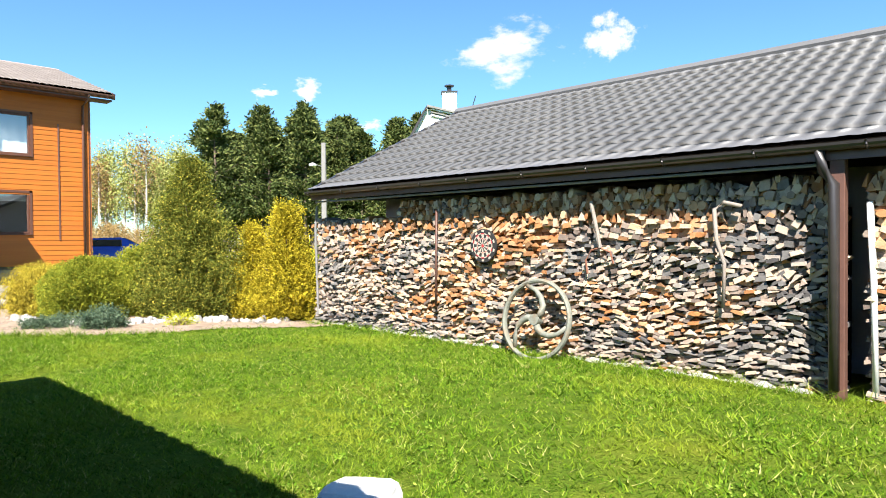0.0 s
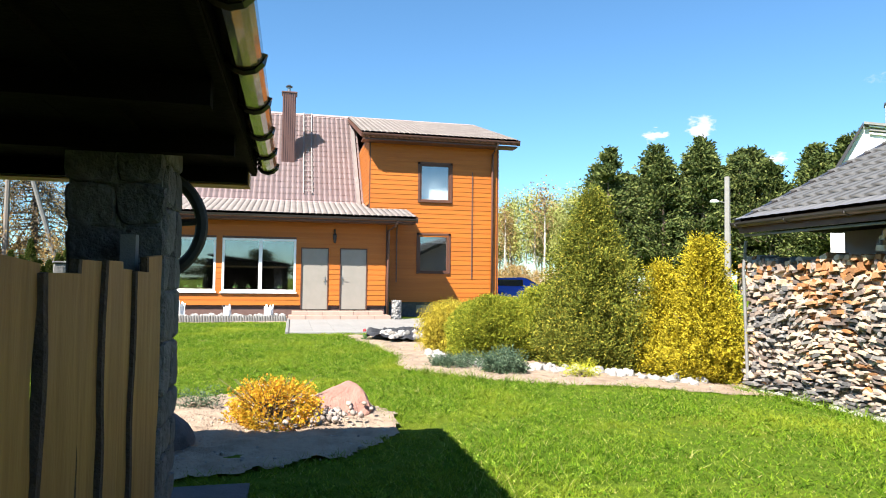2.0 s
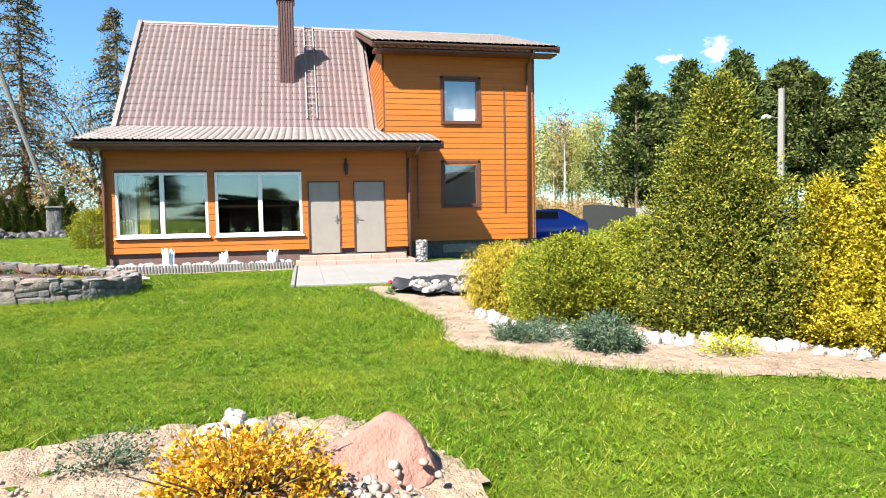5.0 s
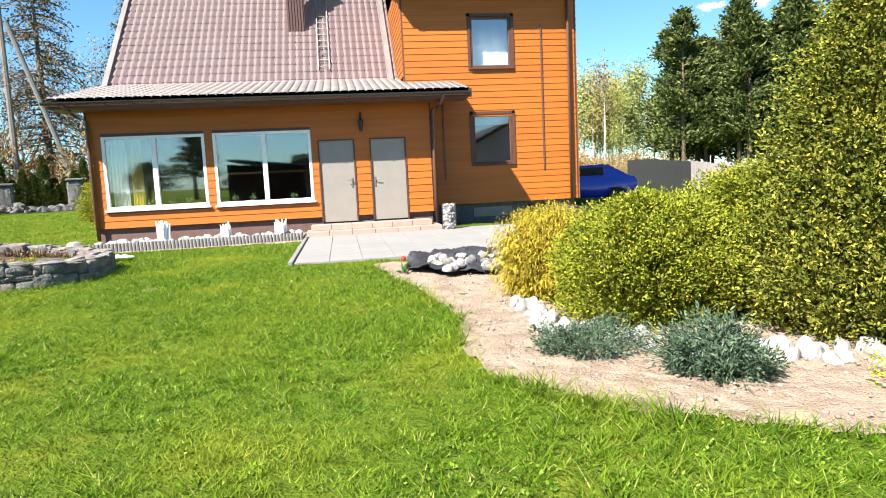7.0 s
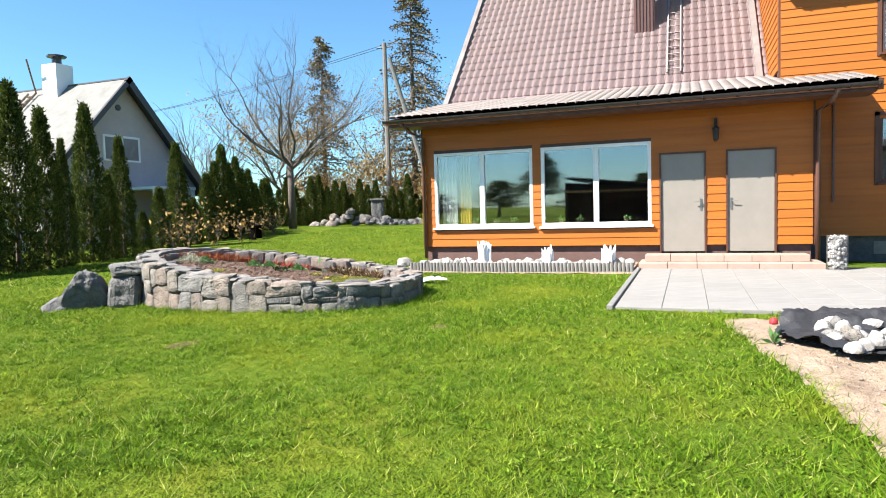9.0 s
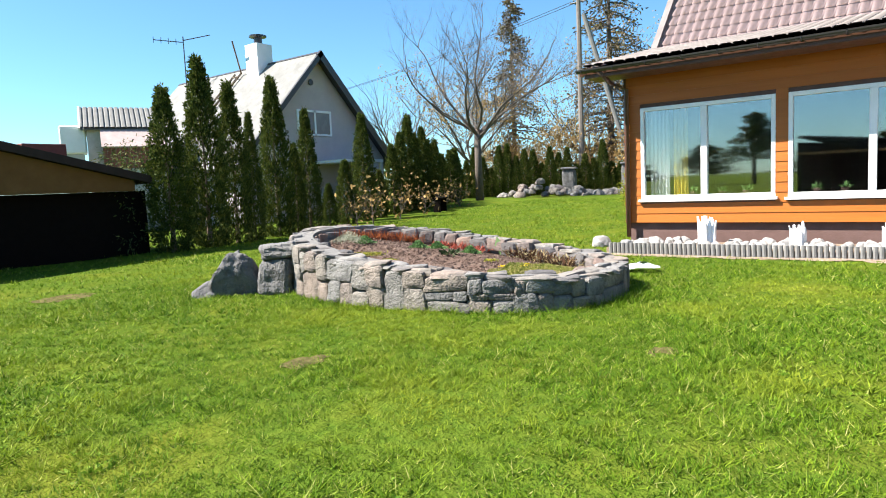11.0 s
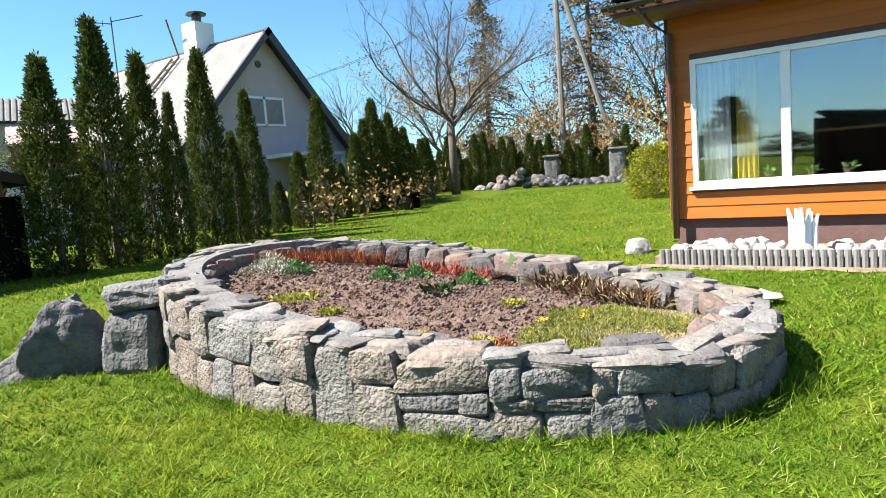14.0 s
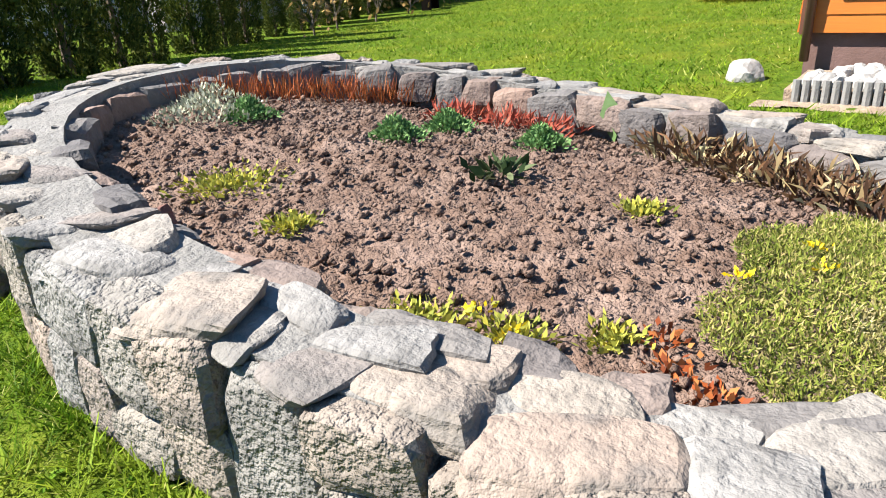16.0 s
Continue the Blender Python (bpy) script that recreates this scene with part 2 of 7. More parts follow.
        col = sm.outputs[2]
    l.new(col, bsdf.inputs["Base Color"])
    rm = n.new("ShaderNodeMapRange")
    rm.inputs[3].default_value, rm.inputs[4].default_value = max(rough - 0.12, 0.02), min(rough + 0.12, 1)
    l.new(n1.outputs[0], rm.inputs[0])
    l.new(rm.outputs[0], bsdf.inputs["Roughness"])
    bsdf.inputs["Metallic"].default_value = metal
    bsdf.inputs["Specular IOR Level"].default_value = spec
    bsdf.inputs["Coat Weight"].default_value = coat
    if bump:
        bp = n.new("ShaderNodeBump")
        bp.inputs["Strength"].default_value, bp.inputs["Distance"].default_value = bump, distance
        l.new(n2.outputs[0], bp.inputs["Height"])
        bp2 = n.new("ShaderNodeBump")
        bp2.inputs["Strength"].default_value, bp2.inputs["Distance"].default_value = bump, distance * 3
        l.new(n1.outputs[0], bp2.inputs["Height"])
        l.new(bp.outputs[0], bp2.inputs["Normal"])
        l.new(bp2.outputs[0], bsdf.inputs["Normal"])
    if translucent:
        tr = n.new("ShaderNodeBsdfTranslucent")
        l.new(col, tr.inputs[0])
        ms = n.new("ShaderNodeMixShader")
        ms.inputs[0].default_value = translucent
        l.new(bsdf.outputs[0], ms.inputs[1])
        l.new(tr.outputs[0], ms.inputs[2])
        l.new(ms.outputs[0], n["Material Output"].inputs[0])
    return m


ORANGE = material("orange_stained_board", (0.40, 0.118, 0.010), (0.32, 0.086, 0.007), 3, 0.55, 0.12, 40, objects=0.06, stretch=(1, 0.15, 4), distance=0.006)
BROWN = material("brown_paint", (0.10, 0.042, 0.025), (0.075, 0.03, 0.018), 6, 0.5, 0.05)
BROWN_METAL = material("brown_metal", (0.12, 0.06, 0.045), (0.095, 0.046, 0.036), 10, 0.35, 0.03, spec=0.5)
ROOF_BROWN = material("brown_metal_tile", (0.35, 0.255, 0.25), (0.30, 0.215, 0.21), 2.0, 0.6, 0.05, 80, spec=0.3, stain=(0.36, 0.28, 0.275), stain_amount=0.4)
# Greyer, darker version of the brown tile, for annex, wing and verges.
ROOF_GREY_BROWN = material("grey_brown_metal_tile", (0.19, 0.163, 0.155), (0.15, 0.128, 0.12), 2.5, 0.6, 0.06, 80, spec=0.3, stain=(0.25, 0.22, 0.21), stain_scale=2.0, stain_amount=0.5)
ROOF_GREY = material("grey_metal_tile", (0.125, 0.122, 0.125), (0.10, 0.098, 0.10), 2.0, 0.45, 0.06, 90, spec=0.5, stain=(0.17, 0.165, 0.165), stain_amount=0.35)
DARK_METAL = material("dark_gutter_metal", (0.035, 0.03, 0.03), (0.025, 0.022, 0.022), 10, 0.35, 0.02, spec=0.5)
WHITE_PVC = material("white_window_frame", (0.82, 0.82, 0.81), (0.76, 0.76, 0.75), 5, 0.35, 0.01)
GREY_DOOR = material("grey_beige_door_paint", (0.25, 0.225, 0.195), (0.22, 0.20, 0.172), 3, 0.45, 0.03)
STEEL = material("steel", (0.35, 0.34, 0.33), (0.28, 0.27, 0.26), 20, 0.35, 0.05, metal=0.9)
PLINTH = material("purple_brown_plinth", (0.13, 0.075, 0.065), (0.105, 0.06, 0.05), 5, 0.8, 0.2)
STEP = material("pink_step_tile", (0.36, 0.26, 0.21), (0.30, 0.215, 0.175), 5, 0.6, 0.1, objects=0.06)
CONCRETE = material("pale_concrete", (0.225, 0.215, 0.203), (0.19, 0.181, 0.171), 3, 0.85, 0.2, 120, objects=0.05)
DARK_PAVER = material("dark_blue_grey_paver", (0.07, 0.072, 0.08), (0.05, 0.052, 0.058), 6, 0.85, 0.3, 90)
GREY_CONC = material("grey_concrete", (0.20, 0.195, 0.185), (0.15, 0.147, 0.14), 6, 0.9, 0.3, 90)
GRASS_SOIL = material("lawn_ground", (0.05, 0.095, 0.009), (0.10, 0.14, 0.016), 9.0, 0.95, 0.8, 55, spec=0.02, stain=(0.17, 0.17, 0.02), stain_scale=0.9, stain_amount=0.5, distance=0.03)
GRASS = material("grass_blade", (0.98, 1.0, 0.92), (0.36, 0.47, 0.32), 7.0, 0.6, 0, ramp=[(0.0, (0.048, 0.10, 0.007)), (0.45, (0.135, 0.24, 0.014)), (0.88, (0.27, 0.35, 0.028)), (1.0, (0.52, 0.46, 0.19))], island=1, translucent=0.3, stain=(0.26, 0.295, 0.024), stain_scale=0.6, stain_amount=0.6, spec=0.08)
SAND = material("sandy_soil", (0.36, 0.275, 0.205), (0.275, 0.205, 0.15), 5, 0.95, 0.8, 70, spec=0.1, stain=(0.20, 0.145, 0.105), stain_scale=2.5, stain_amount=0.6, distance=0.03)
SOIL = material("dark_garden_soil", (0.215, 0.148, 0.118), (0.11, 0.068, 0.05), 9, 0.95, 0.8, 60, spec=0.1, stain=(0.25, 0.18, 0.148), stain_scale=3, stain_amount=0.6, distance=0.03)
# Near black: deep shade under roofs and in gaps is put into the colour.
BLACK_SHADE = material("shade_black_wood", (0.008, 0.006, 0.005), (0.006, 0.005, 0.004), 6, 0.9, 0.2, spec=0.04)
FENCE_WOOD = material("pale_yellow_board", (0.32, 0.165, 0.04), (0.20, 0.095, 0.02), 3, 0.6, 0.15, 30, objects=0.12, stretch=(6, 6, 0.5), stain=(0.25, 0.13, 0.05), stain_scale=3, stain_amount=0.5, distance=0.006)
BARK = material("bark_edge", (0.07, 0.045, 0.03), (0.04, 0.026, 0.018), 14, 0.9, 0.5)
TAN_WOOD = material("tan_board", (0.42, 0.24, 0.09), (0.33, 0.18, 0.065), 3, 0.6, 0.1, 30, stretch=(1, 1, 5))
STONE = material("grey_granite", (0.24, 0.229, 0.214), (0.11, 0.105, 0.10), 6, 0.85, 0.8, 48, ramp=[(0.0, (0.72, 0.72, 0.74)), (0.3, (1, 1, 1)), (0.6, (1.05, 0.97, 0.88)), (0.8, (1.12, 0.92, 0.80)), (1.0, (0.62, 0.62, 0.65))], stain=(0.075, 0.072, 0.07), stain_scale=5, stain_amount=0.55, distance=0.02)
# Column's deep shade is put into this stone colour; gate pillars share it.
COLUMN_STONE = material("darkened_fieldstone", (0.17, 0.167, 0.162), (0.085, 0.083, 0.081), 6, 0.9, 0.9, 40, objects=0.25, spec=0.15)
DARK_GRANITE = material("dark_rough_granite", (0.17, 0.163, 0.16), (0.08, 0.077, 0.076), 7, 0.9, 1.0, 34, stain=(0.24, 0.23, 0.22), stain_scale=6, stain_amount=0.5, spec=0.2, distance=0.025)
MORTAR = material("pale_mortar", (0.20, 0.19, 0.177), (0.12, 0.114, 0.107), 8, 0.9, 0.5, 60)
WHITE_STONE = material("white_pebble", (0.34, 0.322, 0.305), (0.22, 0.21, 0.198), 6, 0.7, 0.3, 50, objects=0.12)
WHITE_STONES = material("white_pebbles", (0.40, 0.38, 0.362), (0.27, 0.257, 0.245), 6, 0.7, 0.3, 50, island=0.15)
PINK_STONE = material("pink_granite", (0.33, 0.175, 0.135), (0.25, 0.13, 0.10), 9, 0.8, 0.4, 60)
DARK_STONE = material("dark_boulder", (0.10, 0.10, 0.105), (0.06, 0.06, 0.065), 7, 0.85, 0.5)
RENDER_GREY = material("grey_render", (0.47, 0.42, 0.415), (0.42, 0.375, 0.37), 2, 0.9, 0.15)
WHITE_WALL = material("white_render", (0.80, 0.80, 0.80), (0.72, 0.72, 0.72), 2, 0.85, 0.1)
ASBESTOS = material("pale_slate_sheet", (0.20, 0.196, 0.183), (0.15, 0.147, 0.137), 3, 0.85, 0.3, stain=(0.11, 0.106, 0.096))
RED_ROOF = material("red_sheet_roof", (0.30, 0.07, 0.05), (0.24, 0.055, 0.04), 3, 0.6, 0.1)
CAR_BLUE = material("blue_car_paint", (0.012, 0.05, 0.42), (0.011, 0.045, 0.38), 3, 0.22, 0, spec=0.6, coat=0.7)
RUBBER = material("black_rubber", (0.02, 0.02, 0.02), (0.015, 0.015, 0.015), 9, 0.8, 0.1)
BLACK_CLOTH = material("black_membrane", (0.03, 0.03, 0.034), (0.02, 0.02, 0.022), 5, 0.6, 0.3)
IRON = material("black_cast_iron", (0.03, 0.028, 0.026), (0.02, 0.018, 0.018), 12, 0.6, 0.2)
GREEN_IRON = material("grey_green_iron", (0.19, 0.195, 0.16), (0.13, 0.135, 0.11), 12, 0.6, 0.2, stain=(0.20, 0.12, 0.06), stain_scale=8)
BRANCH = material("branch_bark", (0.16, 0.115, 0.08), (0.11, 0.08, 0.055), 12, 0.9, 0.4)
TRUNK_GREY = material("grey_bark", (0.13, 0.105, 0.085), (0.085, 0.068, 0.055), 10, 0.9, 0.5)
BIRCH = material("birch_bark", (0.62, 0.58, 0.53), (0.45, 0.41, 0.37), 2, 0.8, 0.2)


def leaf(name, cols, translucent=0.14):
    return material(name, (1.28, 1.26, 1.18), (0.6, 0.66, 0.54), 6.0, 0.75, 0, ramp=cols, island=1, translucent=translucent, spec=0.12)


THUJA_GREEN = leaf("dark_green_thuja", [(0, (0.03, 0.045, 0.011)), (0.6, (0.062, 0.085, 0.017)), (1, (0.14, 0.15, 0.03))], 0.2)
THUJA_LIME = leaf("yellow_green_thuja", [(0, (0.10, 0.135, 0.014)), (0.5, (0.20, 0.22, 0.02)), (1, (0.38, 0.35, 0.04))])
THUJA_OLIVE = leaf("olive_thuja", [(0, (0.07, 0.088, 0.015)), (0.55, (0.15, 0.165, 0.024)), (0.85, (0.27, 0.25, 0.04)), (1, (0.46, 0.37, 0.055))])
YELLOW_LEAF = leaf("golden_foliage", [(0, (0.20, 0.165, 0.012)), (0.6, (0.41, 0.325, 0.02)), (1, (0.58, 0.46, 0.045))])
GOLD_GREEN = leaf("gold_green_foliage", [(0, (0.19, 0.145, 0.018)), (0.6, (0.38, 0.29, 0.03)), (1, (0.54, 0.42, 0.055))])
BARBERRY = leaf("orange_barberry_leaf", [(0, (0.50, 0.20, 0.03)), (0.5, (0.62, 0.36, 0.03)), (1, (0.66, 0.48, 0.06))], 0.4)
JUNIPER = leaf("blue_green_juniper", [(0, (0.03, 0.055, 0.035)), (0.6, (0.075, 0.115, 0.075)), (1, (0.17, 0.22, 0.15))])
PINE = leaf("pine_needles", [(0, (0.035, 0.052, 0.018)), (0.6, (0.085, 0.11, 0.033)), (1, (0.19, 0.20, 0.065))], 0.2)
SPRING = leaf("spring_birch_leaf", [(0, (0.22, 0.24, 0.08)), (0.6, (0.32, 0.33, 0.10)), (1, (0.42, 0.40, 0.16))])
BUDS = leaf("brown_buds", [(0, (0.20, 0.13, 0.07)), (0.6, (0.32, 0.20, 0.08)), (1, (0.42, 0.28, 0.12))])
RED_STEM = leaf("red_sedum", [(0, (0.13, 0.035, 0.02)), (0.6, (0.30, 0.075, 0.025)), (1, (0.42, 0.16, 0.06))])
SEDUM = leaf("green_sedum", [(0, (0.07, 0.15, 0.05)), (0.6, (0.13, 0.24, 0.09)), (1, (0.22, 0.32, 0.14))])
YELLOW_SEDUM = leaf("yellow_sedum", [(0, (0.16, 0.18, 0.04)), (0.6, (0.32, 0.31, 0.06)), (1, (0.50, 0.42, 0.07))])
MOSS = leaf("dry_moss_phlox", [(0, (0.09, 0.12, 0.02)), (0.5, (0.20, 0.22, 0.04)), (1, (0.38, 0.30, 0.14))])

glass = bpy.data.materials.new("window_glass")
glass.use_nodes = True
_g = glass.node_tree.nodes["Principled BSDF"]
_g.inputs["Base Color"].default_value = (0.55, 0.6, 0.62, 1)
_g.inputs["Roughness"].default_value = 0.02
_g.inputs["Transmission Weight"].default_value = 1.0
_g.inputs["IOR"].default_value = 2.5
GLASS = glass


# ---- ground ----
def sheet(name, x0, x1, y0, y1, step, mat, lift=0.0, inside=None, label="", bumps=0.0):
    """A piece of ground that follows gz()."""
    nx, ny = max(int((x1 - x0) / step), 1), max(int((y1 - y0) / step), 1)
    xs, ys = np.linspace(x0, x1, nx + 1), np.linspace(y0, y1, ny + 1)
    verts, faces = [], []
    for x in xs:
        for y in ys:
            b = bumps * (noise.noise((x * 2.3, y * 2.3, 3)) + 0.7 * noise.noise((x * 7, y * 7, 1)) + 0.45 * noise.noise((x * 19, y * 19, 1))) if bumps else 0
            verts.append((x, y, gz(x, y) + lift + b))
    for i in range(nx):
        for j in range(ny):
            if inside is None or inside((xs[i] + xs[i + 1]) / 2, (ys[j] + ys[j + 1]) / 2):
                a = i * (ny + 1) + j
                faces.append((a, a + ny + 1, a + ny + 2, a + 1))
    me = mesh_np(verts, faces)
    for p in me.polygons:
        p.use_smooth = True
    return tagged(part(name, me, mat), label, name.replace("_", " "), kind="structure")


def poly_in(poly):
    def test(x, y):
        c = False
        for (x0, y0), (x1, y1) in zip(poly, poly[1:] + poly[:1]):
            if (y0 > y) != (y1 > y) and x < (x1 - x0) * (y - y0) / (y1 - y0) + x0:
                c = not c
        return c
    return test


SAND_EDGE = [(-17.2, 1.75), (-16.0, 1.95), (-14.4, 2.25), (-13.0, 2.4), (-12.0, 2.2), (-11.3, 2.2), (-10.7, 2.5), (-10.2, 2.95), (-9.75, 3.7), (-9.3, 4.7), (-8.95, 5.7), (-8.85, 6.7)]
BED = SAND_EDGE + [(-9.2, 7.4), (-13, 9.0), (-17, 9.0), (-17.4, 5)]
FRONT_BED = [(-8.9, -1.3), (-9.3, -0.3), (-9.35, 0.6), (-8.9, 1.35), (-8.1, 1.6), (-7.2, 1.5), (-6.6, 1.0), (-6.3, 0.2), (-6.2, -1.4), (-7.5, -1.9)]
in_bed, in_front = poly_in(BED), poly_in(FRONT_BED)


def wobble(test, a=0.12):
    return lambda x, y: test(x + a * noise.noise((x * 3, y * 3, 0)), y + a * noise.noise((x * 3, y * 3, 9)))


lawn = sheet("ground", -60, 30, -40, 40, 0.5, GRASS_SOIL, label="mown spring lawn with patchy bright green grass")
far = bmesh.new()
box(far, -4000, 4000, -4000, 4000, -1.2, -0.62)
tagged(part("far_ground", far, GRASS_SOIL), "distant flat grassy land to the horizon", "ground", kind="structure")
sheet("sand_bed", -17.6, -8.6, 1.6, 9.0, 0.05, SAND, 0.012, wobble(in_bed, 0.08), "pale sandy garden bed with a curved edge", 0.018)
sheet("soil_bed", -9.5, -6.0, -2.0, 1.7, 0.045, SAND, 0.025, wobble(in_front), "bare sandy soil bed in the lawn", 0.035)

DRY_TURF = material("dry_trodden_turf", (0.17, 0.14, 0.06), (0.06, 0.055, 0.02), 14, 0.95, 0.8, 60, spec=0.02, distance=0.02)
# worn bare spots and the strip before the house bed's edging
SPOTS = [(-14.68, -3.47, 0.24, 0.13), (-15.3, -9.2, 0.42, 0.3), (-16.15, -1.2, 0.18, 0.11)]


def in_spots(x, y):
    return any(((x - a) / c) ** 2 + ((y - b) / d) ** 2 < 1 + 0.8 * noise.noise((x * 4, y * 4, 2)) for a, b, c, d in SPOTS)


sheet("bare_spots", -18.2, -13.0, -10.5, 0.4, 0.05, DRY_TURF, 0.004, in_spots, "worn spots of bare soil in the lawn", 0.012)
sheet("bare_strip", -22.36, -21.7, -4.5, 0.45, 0.05, SAND, 0.008, lambda x, y: x < -22.02 + 0.16 * noise.noise((x * 3, y * 3, 1)), "trodden strip of bare soil before the edging", 0.01)
# paved terrace before the doors
patio = tagged(part("pavement", boxed(-23.2, -17.75, 0.55, 12.0, -0.3, 0.0), CONCRETE), "pale concrete paving before the house doors", "pavement", kind="structure")
drive = tagged(part("road", boxed(-40, -23.21, 8.3, 15.2, -0.3, 0.01), CONCRETE), "pale paved driveway beside the house", "driveway", kind="structure")
kerb = thing("kerb", "thin pale concrete edging of the terrace", "kerb", kind="structure")
for i in range(6):
    part("kerb_stone", boxed(-22.9 + i * 0.87, -22.05 + i * 0.87, 0.46, 0.54, -0.2, 0.035, 0.008), GREY_CONC, kerb)
slab_me = finish(boxed(0, 0.49, 0, 0.49, -0.03, 0.012, 0.006))
slab_me.materials.append(CONCRETE)
for i in range(10):
    for j in range(12):
        s = part("slab", slab_me, None, patio)
        s.location = (-23.15 + i * 0.54 + 0.0, 0.58 + j * 0.54, 0)
        s.scale = (1.092, 1.092, 1)


# ---- house ----
def wall_boxes(bm, x0, x1, y0, y1, z0, z1, holes):
    cuts = sorted({y0, y1, *[h[0] for h in holes], *[h[1] for h in holes]})
    for a, b in zip(cuts, cuts[1:]):
        col = sorted([(h[2], h[3]) for h in holes if h[0] <= a and h[1] >= b])
        z = z0
        for c, d in col:
            if c > z:
                box(bm, x0, x1, a, b, z, c)
            z = d
        if z < z1:
            box(bm, x0, x1, a, b, z, z1)
    bmesh.ops.remove_doubles(bm, verts=bm.verts, dist=0.0005)
    return bm


def siding(wall, place, u0, u1, z0, z1, holes=(), e=0.168, mat=ORANGE, top=None):
    """Lapped boards, each its own piece; place maps (u, out, z) into the world."""
    n = int(round((z1 - z0) / e))
    e = (z1 - z0) / n
    for i in range(n):
        a = z0 + i * e
        spans = [(u0, u1)] if top is None else [top(a + e)]
        for h in holes:
            if h[2] < a + e * 0.6 and h[3] > a + e * 0.4:
                cut = []
                for s, t in spans:
                    if h[1] <= s or h[0] >= t:
                        cut.append((s, t))
                        continue
                    if h[0] > s:
                        cut.append((s, h[0]))
                    if h[1] < t:
                        cut.append((h[1], t))
                spans = cut
        for s, t in spans:
            if t - s < 0.03:
                continue
            b = bmesh.new()
            prof = [(0.0, a), (0.026, a), (0.012, a + e + 0.012), (0.0, a + e + 0.012)]
            r0 = [b.verts.new(place(s + 0.002, o, z)) for o, z in prof]
            r1 = [b.verts.new(place(t - 0.002, o, z)) for o, z in prof]
            for k in range(4):
                b.faces.new((r0[k], r0[(k + 1) % 4], r1[(k + 1) % 4], r1[k]))
            b.faces.new(r0)
            b.faces.new(r1)
            part("board", b, mat, wall)


def tile_roof(parent, name, o, u, v, U, V, mat, wave=0.2, step=0.35, amp=0.004, lip=0.05, under=0.02, ribs=True):
    """Stamped metal tile sheet: waves along u, steps up v."""
    o, u, v = Vector(o), Vector(u).normalized(), Vector(v).normalized()
    n = u.cross(v)
    if n.z < 0:
        n = -n
    nu = max(int(round(U / wave)) * 8, 8)
    wave = U / (nu / 8)
    us = np.linspace(0, U, nu + 1)
    vs = []
    k = 0
    while k * step < V:
        vs += [(k * step - (under if k else 0), lip), (min(k * step + step, V), 0.0)]
        k += 1
    verts, faces = [], []
    for vv, h in vs:
        for uu in us:
            w = math.cos(uu / wave * math.tau)
            h2 = amp * (1 - 2 * max(0.0, 1 - abs((uu / wave) % 1.0 - 0.5) / 0.14) if ribs else w)
            sag = under * 0.65 * (w if h > 0 else 0)
            verts.append(o + u * uu + v * (vv - sag) + n * (h + h2))
    m = len(us)
    for i in range(len(vs) - 1):
        for j in range(m - 1):
            a = i * m + j
            faces.append((a, a + 1, a + m + 1, a + m))
    me = mesh_np(verts, faces)
    ob = part(name, me, mat, parent)
    return ob


def sloped(bm, o, u, v, U, V, thick):
    o, u, v = Vector(o), Vector(u).normalized(), Vector(v).normalized()
    n = u.cross(v)
    if n.z < 0:
        n = -n
    m = Matrix((u, v, n)).transposed().to_4x4()
    m.translation = o
    return box(bm, 0, U, 0, V, -thick, -0.004, 0, m)


def gutter(parent, a, b, r, mat, hooks=0.6):
    a, b = Vector(a), Vector(b)
    d = (b - a).normalized()
    s = d.cross(Vector((0, 0, 1))).normalized()
    bm = bmesh.new()
    rows = []
    for p in (a, b):
        rows.append([bm.verts.new(p + s * rr * math.cos(math.pi * k / 8) - Vector((0, 0, 1)) * rr * math.sin(math.pi * k / 8)) for rr in (r, r * 0.93) for k in range(9)])
    for q in range(2):
        for k in range(8):
            i = q * 9 + k
            bm.faces.new((rows[0][i], rows[0][i + 1], rows[1][i + 1], rows[1][i]))
    for k in (0, 8):
        bm.faces.new((rows[0][k], rows[0][9 + k], rows[1][9 + k], rows[1][k]))
    for row in rows:
        bm.faces.new(row[:9])
    g = part("gutter", bm, mat, parent, smooth=False)
    L = (b - a).length
    for i in range(int(L / hooks) + 1):
        c = a + d * min(0.1 + i * hooks, L - 0.05)
        hb = bmesh.new()
        tube(hb, [c + s * r * 1.08 * math.cos(math.pi * k / 6) - Vector((0, 0, 1)) * r * 1.08 * math.sin(math.pi * k / 6) for k in range(7)], 0.012, 4)
        part("bracket", hb, mat, g)
    return g


house = thing("house", "two-storey orange wooden house with brown metal tile roof", "house")
FX, WX = -23.7, -24.95
WIN_A, WIN_B = (-4.13, -1.80, 0.86, 2.58), (-1.61, 0.71, 0.85, 2.58)
DOOR_1, DOOR_2 = (0.87, 1.77, 0.25, 2.32), (2.14, 3.05, 0.25, 2.32)
annex_holes = [WIN_A, WIN_B, DOOR_1, DOOR_2]
wall_a = part("wall", wall_boxes(bmesh.new(), FX - 0.22, FX, -4.45, 3.72, 0.4, 3.5, annex_holes), BROWN, house)
siding(wall_a, lambda u, o, z: (FX + o, u, z), -4.40, 3.68, 0.42, 3.34, annex_holes)
left_wall = part("wall", boxed(-34.4, FX - 0.225, -4.45, -4.23, 0.4, 3.34), BROWN, house)
siding(left_wall, lambda u, o, z: (u, -4.45 - o, z), -34.3, FX - 0.05, 0.42, 3.34)
upper_left = part("wall", boxed(-34.4, -26.5, -4.45, -4.23, 3.345, 3.9), BROWN, house)
